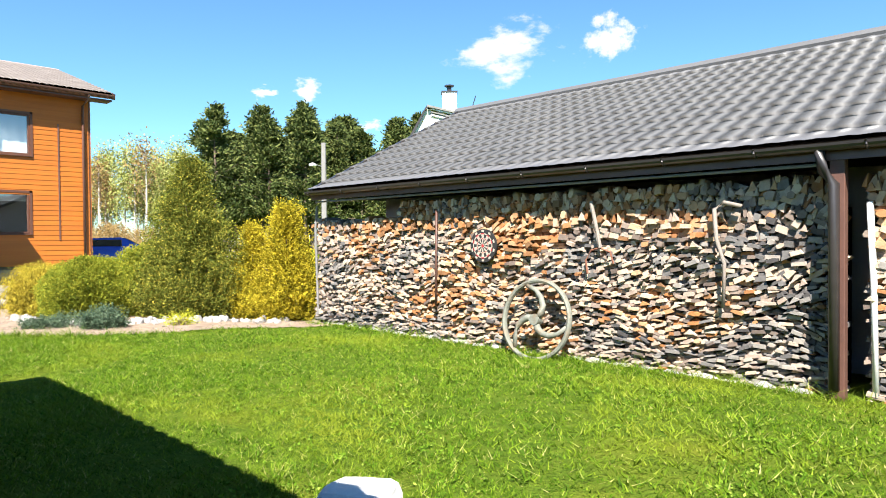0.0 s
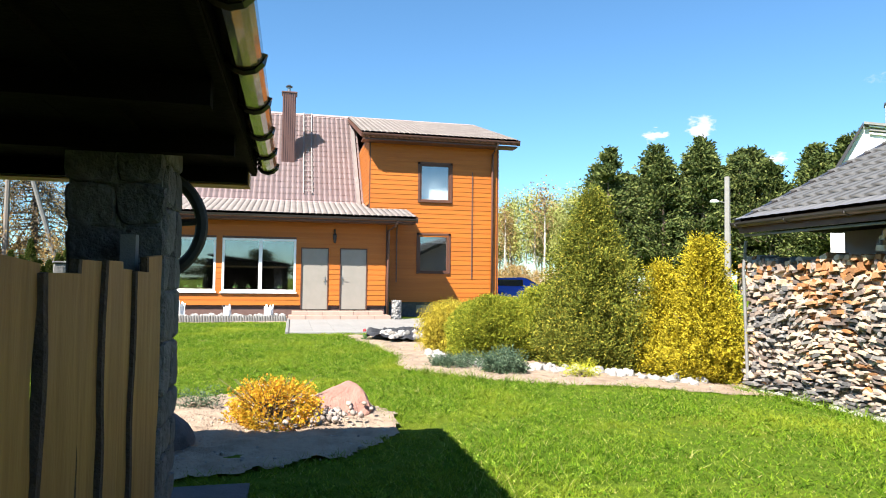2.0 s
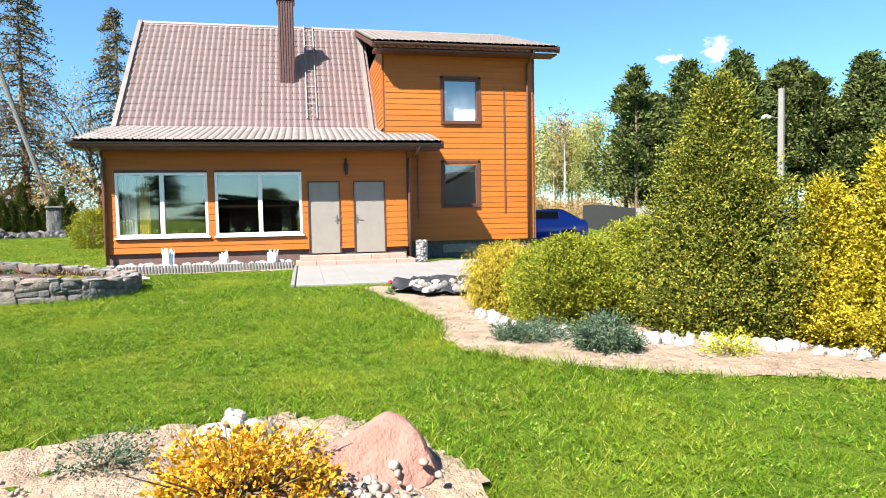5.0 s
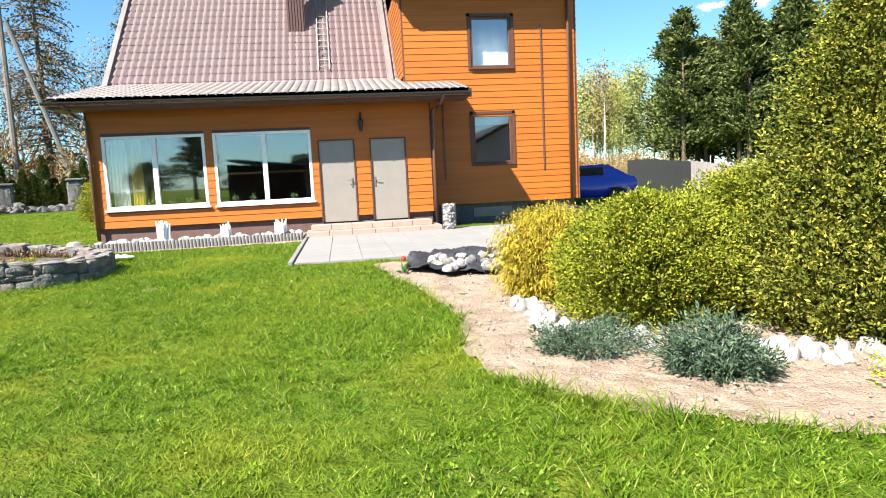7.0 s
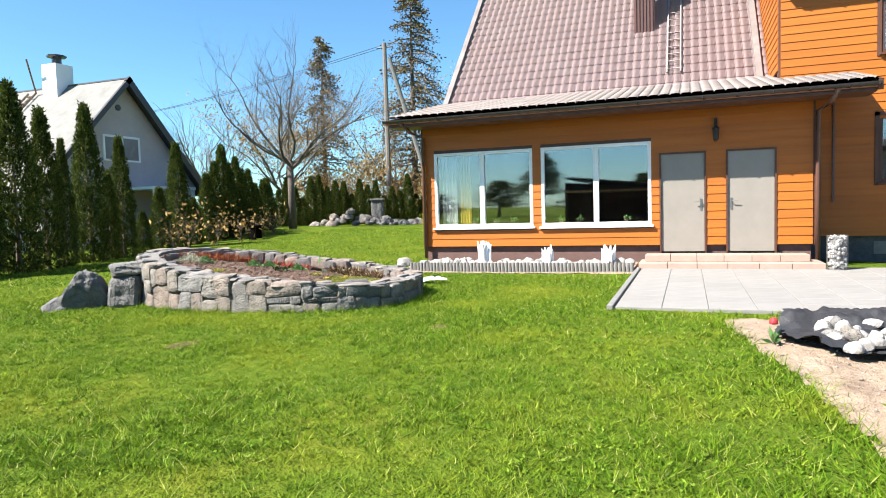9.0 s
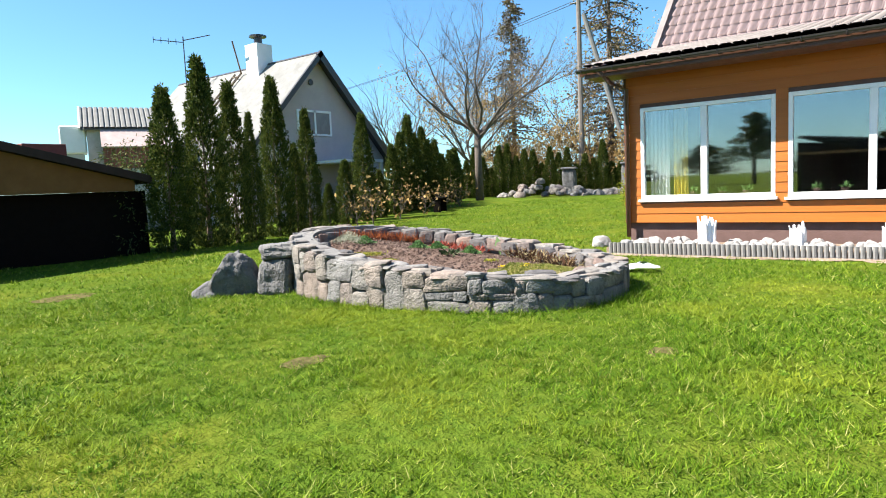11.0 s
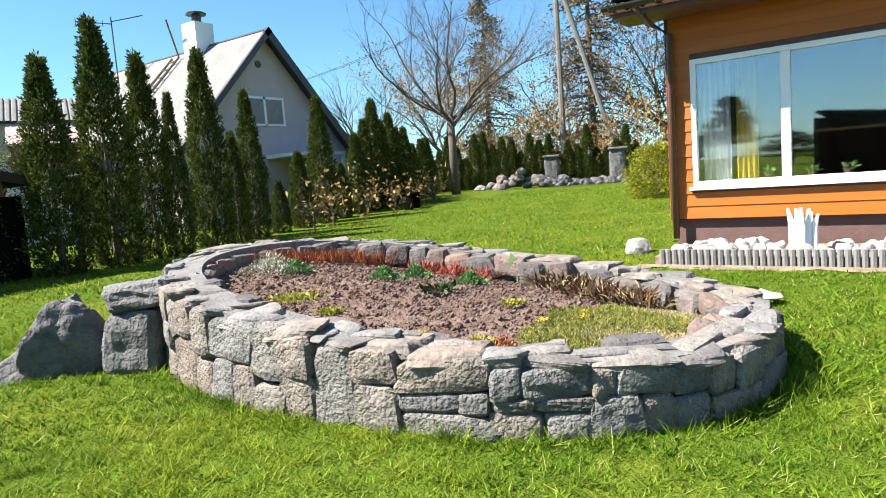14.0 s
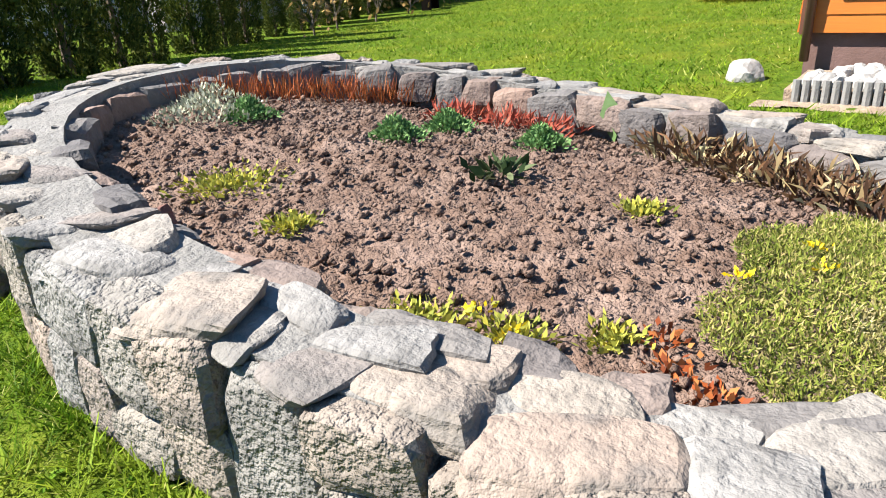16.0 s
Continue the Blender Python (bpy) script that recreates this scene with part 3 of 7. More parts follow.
siding(upper_left, lambda u, o, z: (u, -4.45 - o, z), -34.3, -26.5, 3.36, 3.9)
part("wall", boxed(WX - 0.2, FX - 0.225, 3.5, 3.72, 0.4, 3.34), BROWN, house)
part("plinth", boxed(-34.3, FX - 0.06, -4.38, 3.66, -0.3, 0.4), PLINTH, house)
WIN_U, WIN_L = (5.07, 6.2, 4.17, 5.52), (5.05, 6.15, 1.58, 2.92)
wall_w = part("wall", wall_boxes(bmesh.new(), WX - 0.22, WX, 3.22, 8.05, 0.5, 6.6, [WIN_U, WIN_L]), BROWN, house)
siding(wall_w, lambda u, o, z: (WX + o, u, z), 3.26, 8.0, 0.5, 6.42, [WIN_U, WIN_L])
part("plinth", boxed(-34.0, WX - 0.1, 3.74, 7.95, -0.3, 0.5), DARK_STONE, house)
right_wall = part("wall", boxed(-34.4, WX - 0.225, 7.83, 8.05, 0.5, 6.5), BROWN, house)
siding(right_wall, lambda u, o, z: (u, 8.05 + o, z), -34.3, WX, 0.5, 6.4)
cheek = part("wall", boxed(-30.5, WX - 0.225, 3.22, 3.42, 4.0, 6.6), BROWN, house)
siding(cheek, lambda u, o, z: (u, 3.22 - o, z), -29.5, WX - 0.02, 4.0, 6.5)
part("wall", boxed(-34.5, -34.3, -4.4, 8.0, -0.3, 4.0), BROWN, house)
gb = bmesh.new()
for y in (-4.45, -4.25):
    gb.faces.new([gb.verts.new((x, y, z)) for x, z in ((-26.6, 3.9), (-30.6, 8.2), (-34.6, 3.9))])
part("gable", gb, ORANGE, house)
gb = bmesh.new()
for y in (8.04, 7.85):
    gb.faces.new([gb.verts.new((x, y, z)) for x, z in ((WX, 6.4), (-30.6, 8.25), (-34.6, 3.9))])
part("gable", gb, ORANGE, house)
# roofs
roof_m = part("roof", sloped(bmesh.new(), (-26.45, -4.8, 4.0), (0, 1, 0), (-4.15, 0, 4.4), 8.0, 6.05, 0.14), BROWN, house)
tile_roof(roof_m, "tile_sheet", (-26.42, -4.8, 3.99), (0, 1, 0), (-4.15, 0, 4.4), 8.0, 6.05, ROOF_BROWN, amp=0.011, lip=0.05)
roof_b = part("roof", sloped(bmesh.new(), (-34.75, -4.8, 4.0), (0, 1, 0), (4.15, 0, 4.4), 13.4, 6.05, 0.14), ROOF_BROWN, house)
roof_w = part("roof", sloped(bmesh.new(), (-24.35, 2.85, 6.42), (0, 1, 0), (-6.25, 0, 2.0), 5.8, 6.56, 0.14), BROWN, house)
tile_roof(roof_w, "tile_sheet", (-24.3, 2.85, 6.43), (0, 1, 0), (-6.25, 0, 2.0), 5.8, 6.56, ROOF_GREY_BROWN, amp=0.014)
roof_a = part("roof", sloped(bmesh.new(), (-22.93, -5.0, 3.32), (0, 1, 0), (-3.72, 0, 0.82), 9.6, 3.81, 0.12), BROWN, house)
tile_roof(roof_a, "tile_sheet", (-22.88, -5.0, 3.33), (0, 1, 0), (-3.72, 0, 0.82), 9.6, 3.81, ROOF_GREY_BROWN, amp=0.014)
rb = bmesh.new()
tube(rb, [(-30.6, -4.85, 8.42), (-30.6, 8.7, 8.42)], 0.085, 8)
part("ridge_cap", rb, ROOF_BROWN, house)
for y in (-4.8, 3.0):
    vb = bmesh.new()
    sloped(vb, (-26.3, y - 0.07, 4.06), (0, 1, 0), (-4.15, 0, 4.4), 0.14, 6.1, 0.15)
    part("verge_trim", vb, ROOF_GREY_BROWN, house)
vb = bmesh.new()
sloped(vb, (-24.3, 8.6, 6.46), (0, 1, 0), (-6.25, 0, 2.0), 0.1, 6.6, 0.2)
part("verge_trim", vb, BROWN_METAL, house)
vb = bmesh.new()
sloped(vb, (-22.88, 4.56, 3.36), (0, 1, 0), (-3.72, 0, 0.82), 0.08, 3.83, 0.2)
part("verge_trim", vb, BROWN_METAL, house)
gutter(house, (-22.84, -5.0, 3.30), (-22.84, 4.6, 3.30), 0.065, DARK_METAL)
gutter(house, (-24.26, 2.9, 6.40), (-24.26, 8.65, 6.40), 0.065, BROWN_METAL)
part("soffit", boxed(-23.6, -22.93, -4.9, 4.55, 3.15, 3.20), BROWN, house)
part("soffit", boxed(-24.9, -24.35, 2.9, 8.6, 6.2, 6.25), BROWN, house)


def downpipe(pts, mat=BROWN_METAL, r=0.045):
    b = bmesh.new()
    tube(b, pts, r, 8)
    part("downpipe", b, mat, house, smooth=True)


downpipe([(-22.84, -4.6, 3.26), (-23.15, -4.5, 3.06), (-23.6, -4.36, 2.95), (-23.62, -4.36, 0.15)])
downpipe([(-22.84, 3.95, 3.26), (-23.15, 3.9, 3.06), (-23.6, 3.75, 2.95), (-23.6, 3.75, 0.1)])
downpipe([(-24.26, 7.85, 6.35), (-24.5, 7.82, 6.15), (-24.85, 7.8, 6.0), (-24.85, 7.8, 0.3)])
part("cable_strip", boxed(WX + 0.025, WX + 0.05, 7.02, 7.06, 1.35, 5.3), BROWN_METAL, house)
part("cable_strip", boxed(WX + 0.025, WX + 0.05, 4.22, 4.26, 1.2, 3.3), BROWN_METAL, house)


def window(x, hole, frame_mat, bar, sill_mat, fw=0.07, reveal=None):
    y0, y1, z0, z1 = hole
    w = new("window")
    w.parent = house
    b = bmesh.new()
    for a in ((y0, y0 + fw, z0, z1), (y1 - fw, y1, z0, z1), (y0 + fw, y1 - fw, z0, z0 + fw), (y0 + fw, y1 - fw, z1 - fw, z1)):
        box(b, x - 0.09, x + 0.02, *a, 0.006)
    part("frame", b, frame_mat, w)
    if bar:
        part("mullion", boxed(x - 0.085, x + 0.028, bar - 0.055, bar + 0.055, z0 + fw, z1 - fw, 0.006), frame_mat, w)
    spans = [(y0 + fw, bar - 0.055), (bar + 0.055, y1 - fw)] if bar else [(y0 + fw, y1 - fw)]
    for a, c in spans:
        g = part("pane", boxed(x - 0.05, x - 0.03, a, c, z0 + fw, z1 - fw), GLASS, w)
        g.visible_shadow = False
    part("sill", boxed(x - 0.05, x + 0.09, y0 - 0.04, y1 + 0.04, z0 - 0.05, z0 - 0.004, 0.005), sill_mat, w)
    if reveal:
        b = bmesh.new()
        for a in ((y0 - 0.08, y0 - 0.003, z0 - 0.06, z1 + 0.08), (y1 + 0.003, y1 + 0.08, z0 - 0.06, z1 + 0.08), (y0 - 0.08, y1 + 0.08, z1 + 0.003, z1 + 0.08)):
            box(b, x + 0.004, x + 0.045, *a)
        part("casing", b, reveal, w)
    return w


window(FX, WIN_A, WHITE_PVC, -2.97, WHITE_PVC)
window(FX, WIN_B, WHITE_PVC, -0.42, WHITE_PVC)
window(WX, WIN_U, BROWN, None, BROWN, 0.06, BROWN)
window(WX, WIN_L, BROWN, None, BROWN, 0.06, BROWN)


def house_door(hole, hand):
    y0, y1, z0, z1 = hole
    d = new("door")
    d.parent = house
    part("leaf", boxed(FX - 0.06, FX + 0.0, y0 + 0.03, y1 - 0.03, z0 + 0.03, z1 - 0.03, 0.006), GREY_DOOR, d)
    b = bmesh.new()
    for a in ((y0, y0 + 0.03, z0, z1), (y1 - 0.03, y1, z0, z1), (y0 + 0.03, y1 - 0.03, z1 - 0.03, z1)):
        box(b, FX - 0.1, FX + 0.04, *a)
    part("frame", b, BROWN, d)
    hy = y1 - 0.1 if hand > 0 else y0 + 0.1
    b = bmesh.new()
    box(b, FX + 0.0, FX + 0.014, hy - 0.02, hy + 0.02, 1.12, 1.36, 0.004)
    tube(b, [(FX + 0.01, hy, 1.3), (FX + 0.06, hy, 1.3), (FX + 0.065, hy - hand * 0.12, 1.3)], 0.01, 6)
    part("handle", b, STEEL, d, "steel lever handle")


house_door(DOOR_1, 1)
house_door(DOOR_2, -1)
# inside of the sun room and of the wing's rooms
# Walls and floors near black: the rooms' dimness is put into the colour.
INNER = material("dim_room_plaster", (0.07, 0.055, 0.045), (0.055, 0.043, 0.035), 2, 0.9, 0.05)
CURTAIN = material("yellow_curtain", (0.62, 0.47, 0.08), (0.5, 0.36, 0.05), 3, 0.8, 0.1, stretch=(6, 6, 0.3))
NET = material("pale_blind", (0.75, 0.78, 0.80), (0.68, 0.70, 0.72), 3, 0.8, 0.05)
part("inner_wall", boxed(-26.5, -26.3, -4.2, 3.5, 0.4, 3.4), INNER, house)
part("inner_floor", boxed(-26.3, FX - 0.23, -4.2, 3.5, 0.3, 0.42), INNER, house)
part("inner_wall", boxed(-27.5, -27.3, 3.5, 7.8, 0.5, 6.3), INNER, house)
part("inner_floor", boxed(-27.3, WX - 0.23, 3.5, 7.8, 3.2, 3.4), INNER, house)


def cloth(name, label, x, y0, y1, z0, z1, mat, folds, amp=0.03):
    n = folds * 6
    verts, faces = [], []
    for side in (0, 0.004):
        for z in (z0, z1):
            for i in range(n + 1):
                y = y0 + (y1 - y0) * i / n
                verts.append((x + side + amp * math.sin(i / 6 * math.tau), y, z))
    for s in range(2):
        for i in range(n):
            a = s * 2 * (n + 1) + i
            faces.append((a, a + 1, a + n + 2, a + n + 1))
    return tagged(part(name, mesh_np(verts, faces), mat), label, "curtain")


cloth("curtain", "yellow curtain hanging inside the sun room", FX - 0.35, -3.62, -3.35, 0.45, 2.6, CURTAIN, 4)
cloth("net_curtain", "pale net curtain inside the sun room window", FX - 0.3, -4.05, -3.68, 0.45, 2.6, NET, 5)
cloth("blind", "pale pulled blind behind the upper window", WX - 0.3, 5.1, 6.18, 4.2, 5.5, NET, 3, 0.01)
cloth("blind", "short pale blind behind the lower window", WX - 0.3, 5.08, 6.13, 2.65, 2.9, NET, 3, 0.01)
part("cellar_window", boxed(WX - 0.1, WX - 0.08, 5.0, 6.1, 0.12, 0.38), GREY_CONC, house)
part("cellar_vent", boxed(WX - 0.1, WX - 0.085, 6.5, 7.4, 0.1, 0.4), RUBBER, house)
for k, y in enumerate((-3.2, -2.7, -2.3, -1.2, -0.8, 0.2)):
    pot = thing("potted_plant", "small potted plant on the inner window sill", "plant pot", pose(FX - 0.16, y, 0.87), "sill plants")
    part("pot", tube(bmesh.new(), [(0, 0, 0), (0, 0, 0.11)], [0.045, 0.06], 10), PLINTH, pot)
    q = np.random.default_rng(k)
    part("foliage", leaves(np.tile([[0, 0, 0.1]], (24, 1)), q.normal(size=(24, 3)) * [1, 1, 0.4] + [0, 0, 0.8], 0.12, 0.05, q), SEDUM, pot)
part("inner_sill", boxed(FX - 0.24, FX - 0.1, -4.1, 0.7, 0.835, 0.865), WHITE_PVC, house)
# steps before the doors
steps = thing("doorstep", "low pinkish tiled doorstep before both doors", "steps")
for x0, x1, y0, y1, z0, z1 in ((-23.62, -23.1, 0.6, 3.55, 0.12, 0.25), (-23.62, -22.75, 0.5, 3.75, 0.0, 0.12)):
    n = 6
    for i in range(n):
        part("tile", boxed(x0, x1, y0 + (y1 - y0) * i / n + 0.004, y0 + (y1 - y0) * (i + 1) / n - 0.004, z0, z1, 0.006), STEP, steps)
# chimney and ladder
chim = new("chimney")
chim.parent = house
part("shaft", boxed(-28.75, -28.2, 0.08, 0.6, 5.6, 8.7), BROWN_METAL, chim)
for k in range(6):
    part("rib", boxed(-28.2, -28.175, 0.1 + k * 0.085, 0.135 + k * 0.085, 5.8, 8.68), BROWN_METAL, chim)
part("cap", boxed(-28.8, -28.15, 0.03, 0.65, 8.7, 8.76, 0.01), BROWN_METAL, chim)
b = bmesh.new()
tube(b, [(-28.45, 0.32, 8.76), (-28.45, 0.32, 8.98)], 0.07, 10)
part("flue", b, STEEL, chim)
b = bmesh.new()
tube(b, [(-28.45, 0.32, 9.0), (-28.45, 0.32, 9.03), (-28.45, 0.32, 9.1)], [0.14, 0.14, 0.03], 10)
part("cowl", b, DARK_METAL, chim)
ladder = new("roof_ladder")
ladder.parent = house
LADDER = material("grey_weathered_ladder", (0.30, 0.27, 0.25), (0.23, 0.2, 0.19), 8, 0.7, 0.1)
d = Vector((-4.15, 0, 4.4)).normalized()
nrm = Vector((4.4, 0, 4.15)).normalized()
p0 = Vector((-26.85, 0, 4.46)) + nrm * 0.09
for y in (0.95, 1.27):
    b = bmesh.new()
    tube(b, [p0 + Vector((0, y, 0)), p0 + d * 5.5 + Vector((0, y, 0))], 0.022, 6)
    part("rail", b, LADDER, ladder)
for k in range(18):
    b = bmesh.new()
    c = p0 + d * (0.15 + k * 0.31)
    tube(b, [c + Vector((0, 0.95, 0)), c + Vector((0, 1.27, 0))], 0.014, 6)
    part("rung", b, LADDER, ladder)

# ---- woodshed ----
shed = thing("woodshed", "long open woodshed with grey metal tile roof", "shed")
S0, S1 = -9.45, 6.0
EAVE_Y, EAVE_Z, RIDGE_Y, RIDGE_Z = 6.56, 2.16, 10.3, 3.98
up = (0, RIDGE_Y - EAVE_Y, RIDGE_Z - EAVE_Z)
L = math.hypot(up[1], up[2])
s_roof = part("roof", sloped(bmesh.new(), (S0, EAVE_Y, EAVE_Z), (1, 0, 0), up, S1 - S0, L, 0.05), BROWN, shed)
tile_roof(s_roof, "tile_sheet", (S0, EAVE_Y - 0.05, EAVE_Z - 0.015), (1, 0, 0), up, S1 - S0, L, ROOF_GREY, 0.21, 0.35, 0.006, 0.045, 0.04, False)
part("roof", sloped(bmesh.new(), (S0, 14.1, EAVE_Z), (1, 0, 0), (0, -up[1], up[2]), S1 - S0, L, 0.05), ROOF_GREY, shed)
b = bmesh.new()
tube(b, [(S0 - 0.02, RIDGE_Y, RIDGE_Z + 0.02), (S1, RIDGE_Y, RIDGE_Z + 0.02)], 0.08, 8)
part("ridge_cap", b, ROOF_GREY, shed)
b = bmesh.new()
sloped(b, (S0 - 0.03, EAVE_Y - 0.05, EAVE_Z + 0.02), (1, 0, 0), up, 0.1, L, 0.16)
part("verge_trim", b, DARK_METAL, shed)
part("fascia", boxed(S0, S1, EAVE_Y + 0.0, EAVE_Y + 0.03, EAVE_Z - 0.17, EAVE_Z - 0.03), BROWN_METAL, shed)
# Soffit coloured near black for the shade under the eave.
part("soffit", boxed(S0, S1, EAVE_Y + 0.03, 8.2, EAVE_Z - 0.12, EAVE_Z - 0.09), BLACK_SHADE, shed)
gutter(shed, (S0, EAVE_Y - 0.08, EAVE_Z - 0.03), (S1, EAVE_Y - 0.08, EAVE_Z - 0.03), 0.065, DARK_METAL, 0.9)
part("rear_wall", boxed(S0 + 0.3, S1, 8.0, 8.15, -0.3, 2.1), RENDER_GREY, shed)
part("rear_wall", boxed(S0 + 0.3, S1, 13.5, 13.7, -0.3, 2.2), RENDER_GREY, shed)
gb = bmesh.new()
for x in (S0 + 0.3, S0 + 0.45):
    gb.faces.new([gb.verts.new((x, y, z)) for y, z in ((8.0, -0.3), (13.6, -0.3), (13.6, 2.25), (10.3, 3.86), (8.0, 2.76))])
part("gable", gb, RENDER_GREY, shed)
POST = material("brown_post", (0.115, 0.055, 0.04), (0.085, 0.04, 0.03), 6, 0.55, 0.1)
for x in (-1.5, 3.6):
    part("post", boxed(x - 0.06, x + 0.06, 6.58, 6.7, -0.2, 2.02, 0.006), POST, shed)
b = bmesh.new()
tube(b, [(-1.62, EAVE_Y - 0.08, EAVE_Z - 0.06), (-1.6, 6.52, 1.9), (-1.52, 6.56, 1.78), (-1.52, 6.57, -0.05)], 0.045, 10)
part("downpipe", b, DARK_METAL, shed, smooth=True)
b = bmesh.new()
tube(b, [(S0 + 0.05, 6.62, 1.96), (-1.6, 6.62, 1.96)], 0.017, 6)
part("pipe", b, GREY_CONC, shed)
b = bmesh.new()
tube(b, [(S0 - 0.1, 6.75, 1.9), (S0 - 0.16, 6.75, 1.5), (S0 - 0.13, 6.75, 0.8), (S0 - 0.1, 6.75, 0.0)], 0.022, 6)
part("corner_pole", b, GREY_CONC, shed)


# ---- pavilion under whose eave the walk starts ----
GUTTER = material("glossy_brown_gutter", (0.045, 0.032, 0.022), (0.035, 0.025, 0.018), 6, 0.22, 0.02, spec=0.7, coat=0.4)
pav = thing("pavilion", "dark garden pavilion with low roof and stone column", "pavilion")
PE = -6.1
EV = (0, -4.2, 0.45)
# Roof underside, ceiling and walls carry the pavilion's shade in their black.
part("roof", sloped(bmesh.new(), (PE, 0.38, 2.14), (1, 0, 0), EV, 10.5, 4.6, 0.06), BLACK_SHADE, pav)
tile_roof(pav, "tile_sheet", (PE, 0.42, 2.15), (1, 0, 0), EV, 10.5, 4.6, ROOF_BROWN)
part("fascia", boxed(PE, 4.4, 0.31, 0.345, 1.98, 2.11), BLACK_SHADE, pav)
part("edge_board", boxed(PE - 0.03, PE + 0.14, -4.2, 0.305, 1.895, 1.985), TAN_WOOD, pav, "tan edge board")
gb = bmesh.new()
for x in (PE + 0.02, PE + 0.1):
    gb.faces.new([gb.verts.new((x, y, z)) for y, z in ((0.3, 2.0), (-4.2, 2.0), (-4.2, 2.4))])
part("gable", gb, BLACK_SHADE, pav)
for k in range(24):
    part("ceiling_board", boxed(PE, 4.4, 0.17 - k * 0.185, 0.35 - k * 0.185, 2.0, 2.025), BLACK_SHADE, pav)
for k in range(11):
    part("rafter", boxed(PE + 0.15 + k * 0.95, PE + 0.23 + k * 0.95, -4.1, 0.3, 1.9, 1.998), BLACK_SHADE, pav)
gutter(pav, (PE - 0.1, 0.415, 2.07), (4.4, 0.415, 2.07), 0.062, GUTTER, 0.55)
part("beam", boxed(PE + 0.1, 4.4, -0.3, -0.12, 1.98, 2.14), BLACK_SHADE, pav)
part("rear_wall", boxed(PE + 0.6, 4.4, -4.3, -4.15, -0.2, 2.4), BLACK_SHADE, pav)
# Unseen wall, added only to keep light off the column and floor.
part("front_light_block", boxed(0.9, 4.4, 0.16, 0.3, -0.2, 2.0), BLACK_SHADE, pav)
# Unseen side wall, carried forward to close a gap against light.
part("unseen_side_wall", boxed(3.9, 4.05, -4.15, 0.155, -0.2, 2.0), BLACK_SHADE, pav)
col = part("column", boxed(-5.46, -5.02, -0.45, -0.04, -0.2, 2.2), COLUMN_STONE, pav)
seed = 100
for (face, n0, n1) in (("y", -5.46, -5.02), ("x", -0.45, -0.04)):
    z = -0.05
    while z < 2.05:
        h = rnd.uniform(0.14, 0.26)
        c = n0 - 0.01
        while c < n1 - 0.05:
            w = rnd.uniform(0.15, 0.3)
            w = min(w, n1 + 0.02 - c)
            seed += 1
            st = part("stone", block(w * 1.02 if face == "y" else 0.07, 0.07 if face == "y" else w * 1.02, h * 1.0, seed, 3), COLUMN_STONE, col)
            st.location = (c + w / 2, -0.045, z) if face == "y" else (-5.02, c + w / 2, z)
            c += w
        z += h
wheel = thing("cart_wheel", "black iron spoked wheel hung on the stone column", "wheel")
wm = Matrix.Translation((-5.56, -0.22, 1.60)) @ Matrix.Rotation(radians(90), 4, "Y")
part("rim", ring(bmesh.new(), 0.30, 0.035, wm, 40, 8, 0.8), IRON, wheel)
b = bmesh.new()
disc(b, 0.07, 0.08, wm @ Matrix.Translation((0, 0, -0.04)), 16)
part("hub", b, IRON, wheel)
for k in range(5):
    a = k * math.tau / 5 + 0.4
    b = bmesh.new()
    tube(b, [wm @ Vector((0.05 * math.cos(a), 0.05 * math.sin(a), 0)), wm @ Vector((0.29 * math.cos(a), 0.29 * math.sin(a), 0))], 0.022, 6)
    part("spoke", b, IRON, wheel)
fence = thing("board_fence", "fence of pale live-edge boards beside the pavilion", "fence")
x = -4.97
k = 0
while x < -2.3:
    w = rnd.uniform(0.17, 0.3)
    b = bmesh.new()
    hgt = 1.40 + rnd.uniform(-0.05, 0.04) - 0.09 * max(0.0, x + 4.2)
    rows = 14
    ph = rnd.uniform(0, 9)
    grid = []
    for i in range(rows + 1):
        z = -0.02 + hgt * i / rows
        e0 = 0.045 * noise.noise((ph, z * 2.2, 0)) + 0.008 * noise.noise((ph, z * 7, 0))
        e1 = 0.055 * noise.noise((ph + 5, z * 2.2, 0)) + 0.008 * noise.noise((ph + 5, z * 7, 0))
        zo = (0.025 * noise.noise((ph, 3, 1)), 0.025 * noise.noise((ph, 4, 1))) if i == rows else (0, 0)
        y = -0.02 + 0.014 * (k % 2)
        grid.append([b.verts.new(p) for p in ((x + e0, y, z + zo[0]), (x + w + e1, y, z + zo[1]), (x + w + e1 - 0.012, y - 0.028, z + zo[1]), (x + e0 + 0.012, y - 0.028, z + zo[0]))])
    edge_line = [[v.co.copy() for v in row] for row in grid]
    for r0, r1 in zip(grid, grid[1:]):
        for q in range(4):
            b.faces.new((r0[q], r0[(q + 1) % 4], r1[(q + 1) % 4], r1[q]))
    b.faces.new(grid[0])
    b.faces.new(grid[-1])
    pale = part("board", b, FENCE_WOOD, fence)
    b = bmesh.new()
    tube(b, [(r0[1].x + 0.004, r0[1].y - 0.014, r0[1].z) for r0 in edge_line], 0.019, 5)
    part("bark", b, BARK, pale, "dark bark edge")
    x += w + rnd.uniform(0.012, 0.03)
    k += 1
for z in (0.4, 1.1):
    part("rail", boxed(-5.0, -2.3, -0.1, -0.052, z, z + 0.08), BLACK_SHADE, fence)
part("post", boxed(-4.90, -4.835, -0.175, -0.11, -0.1, 1.5), CONCRETE, fence)
tagged(part("terrace", boxed(-6.1, 4.4, -4.2, 0.35, -0.3, -0.02), DARK_PAVER), "grey paved floor under the pavilion", "terrace", kind="structure")

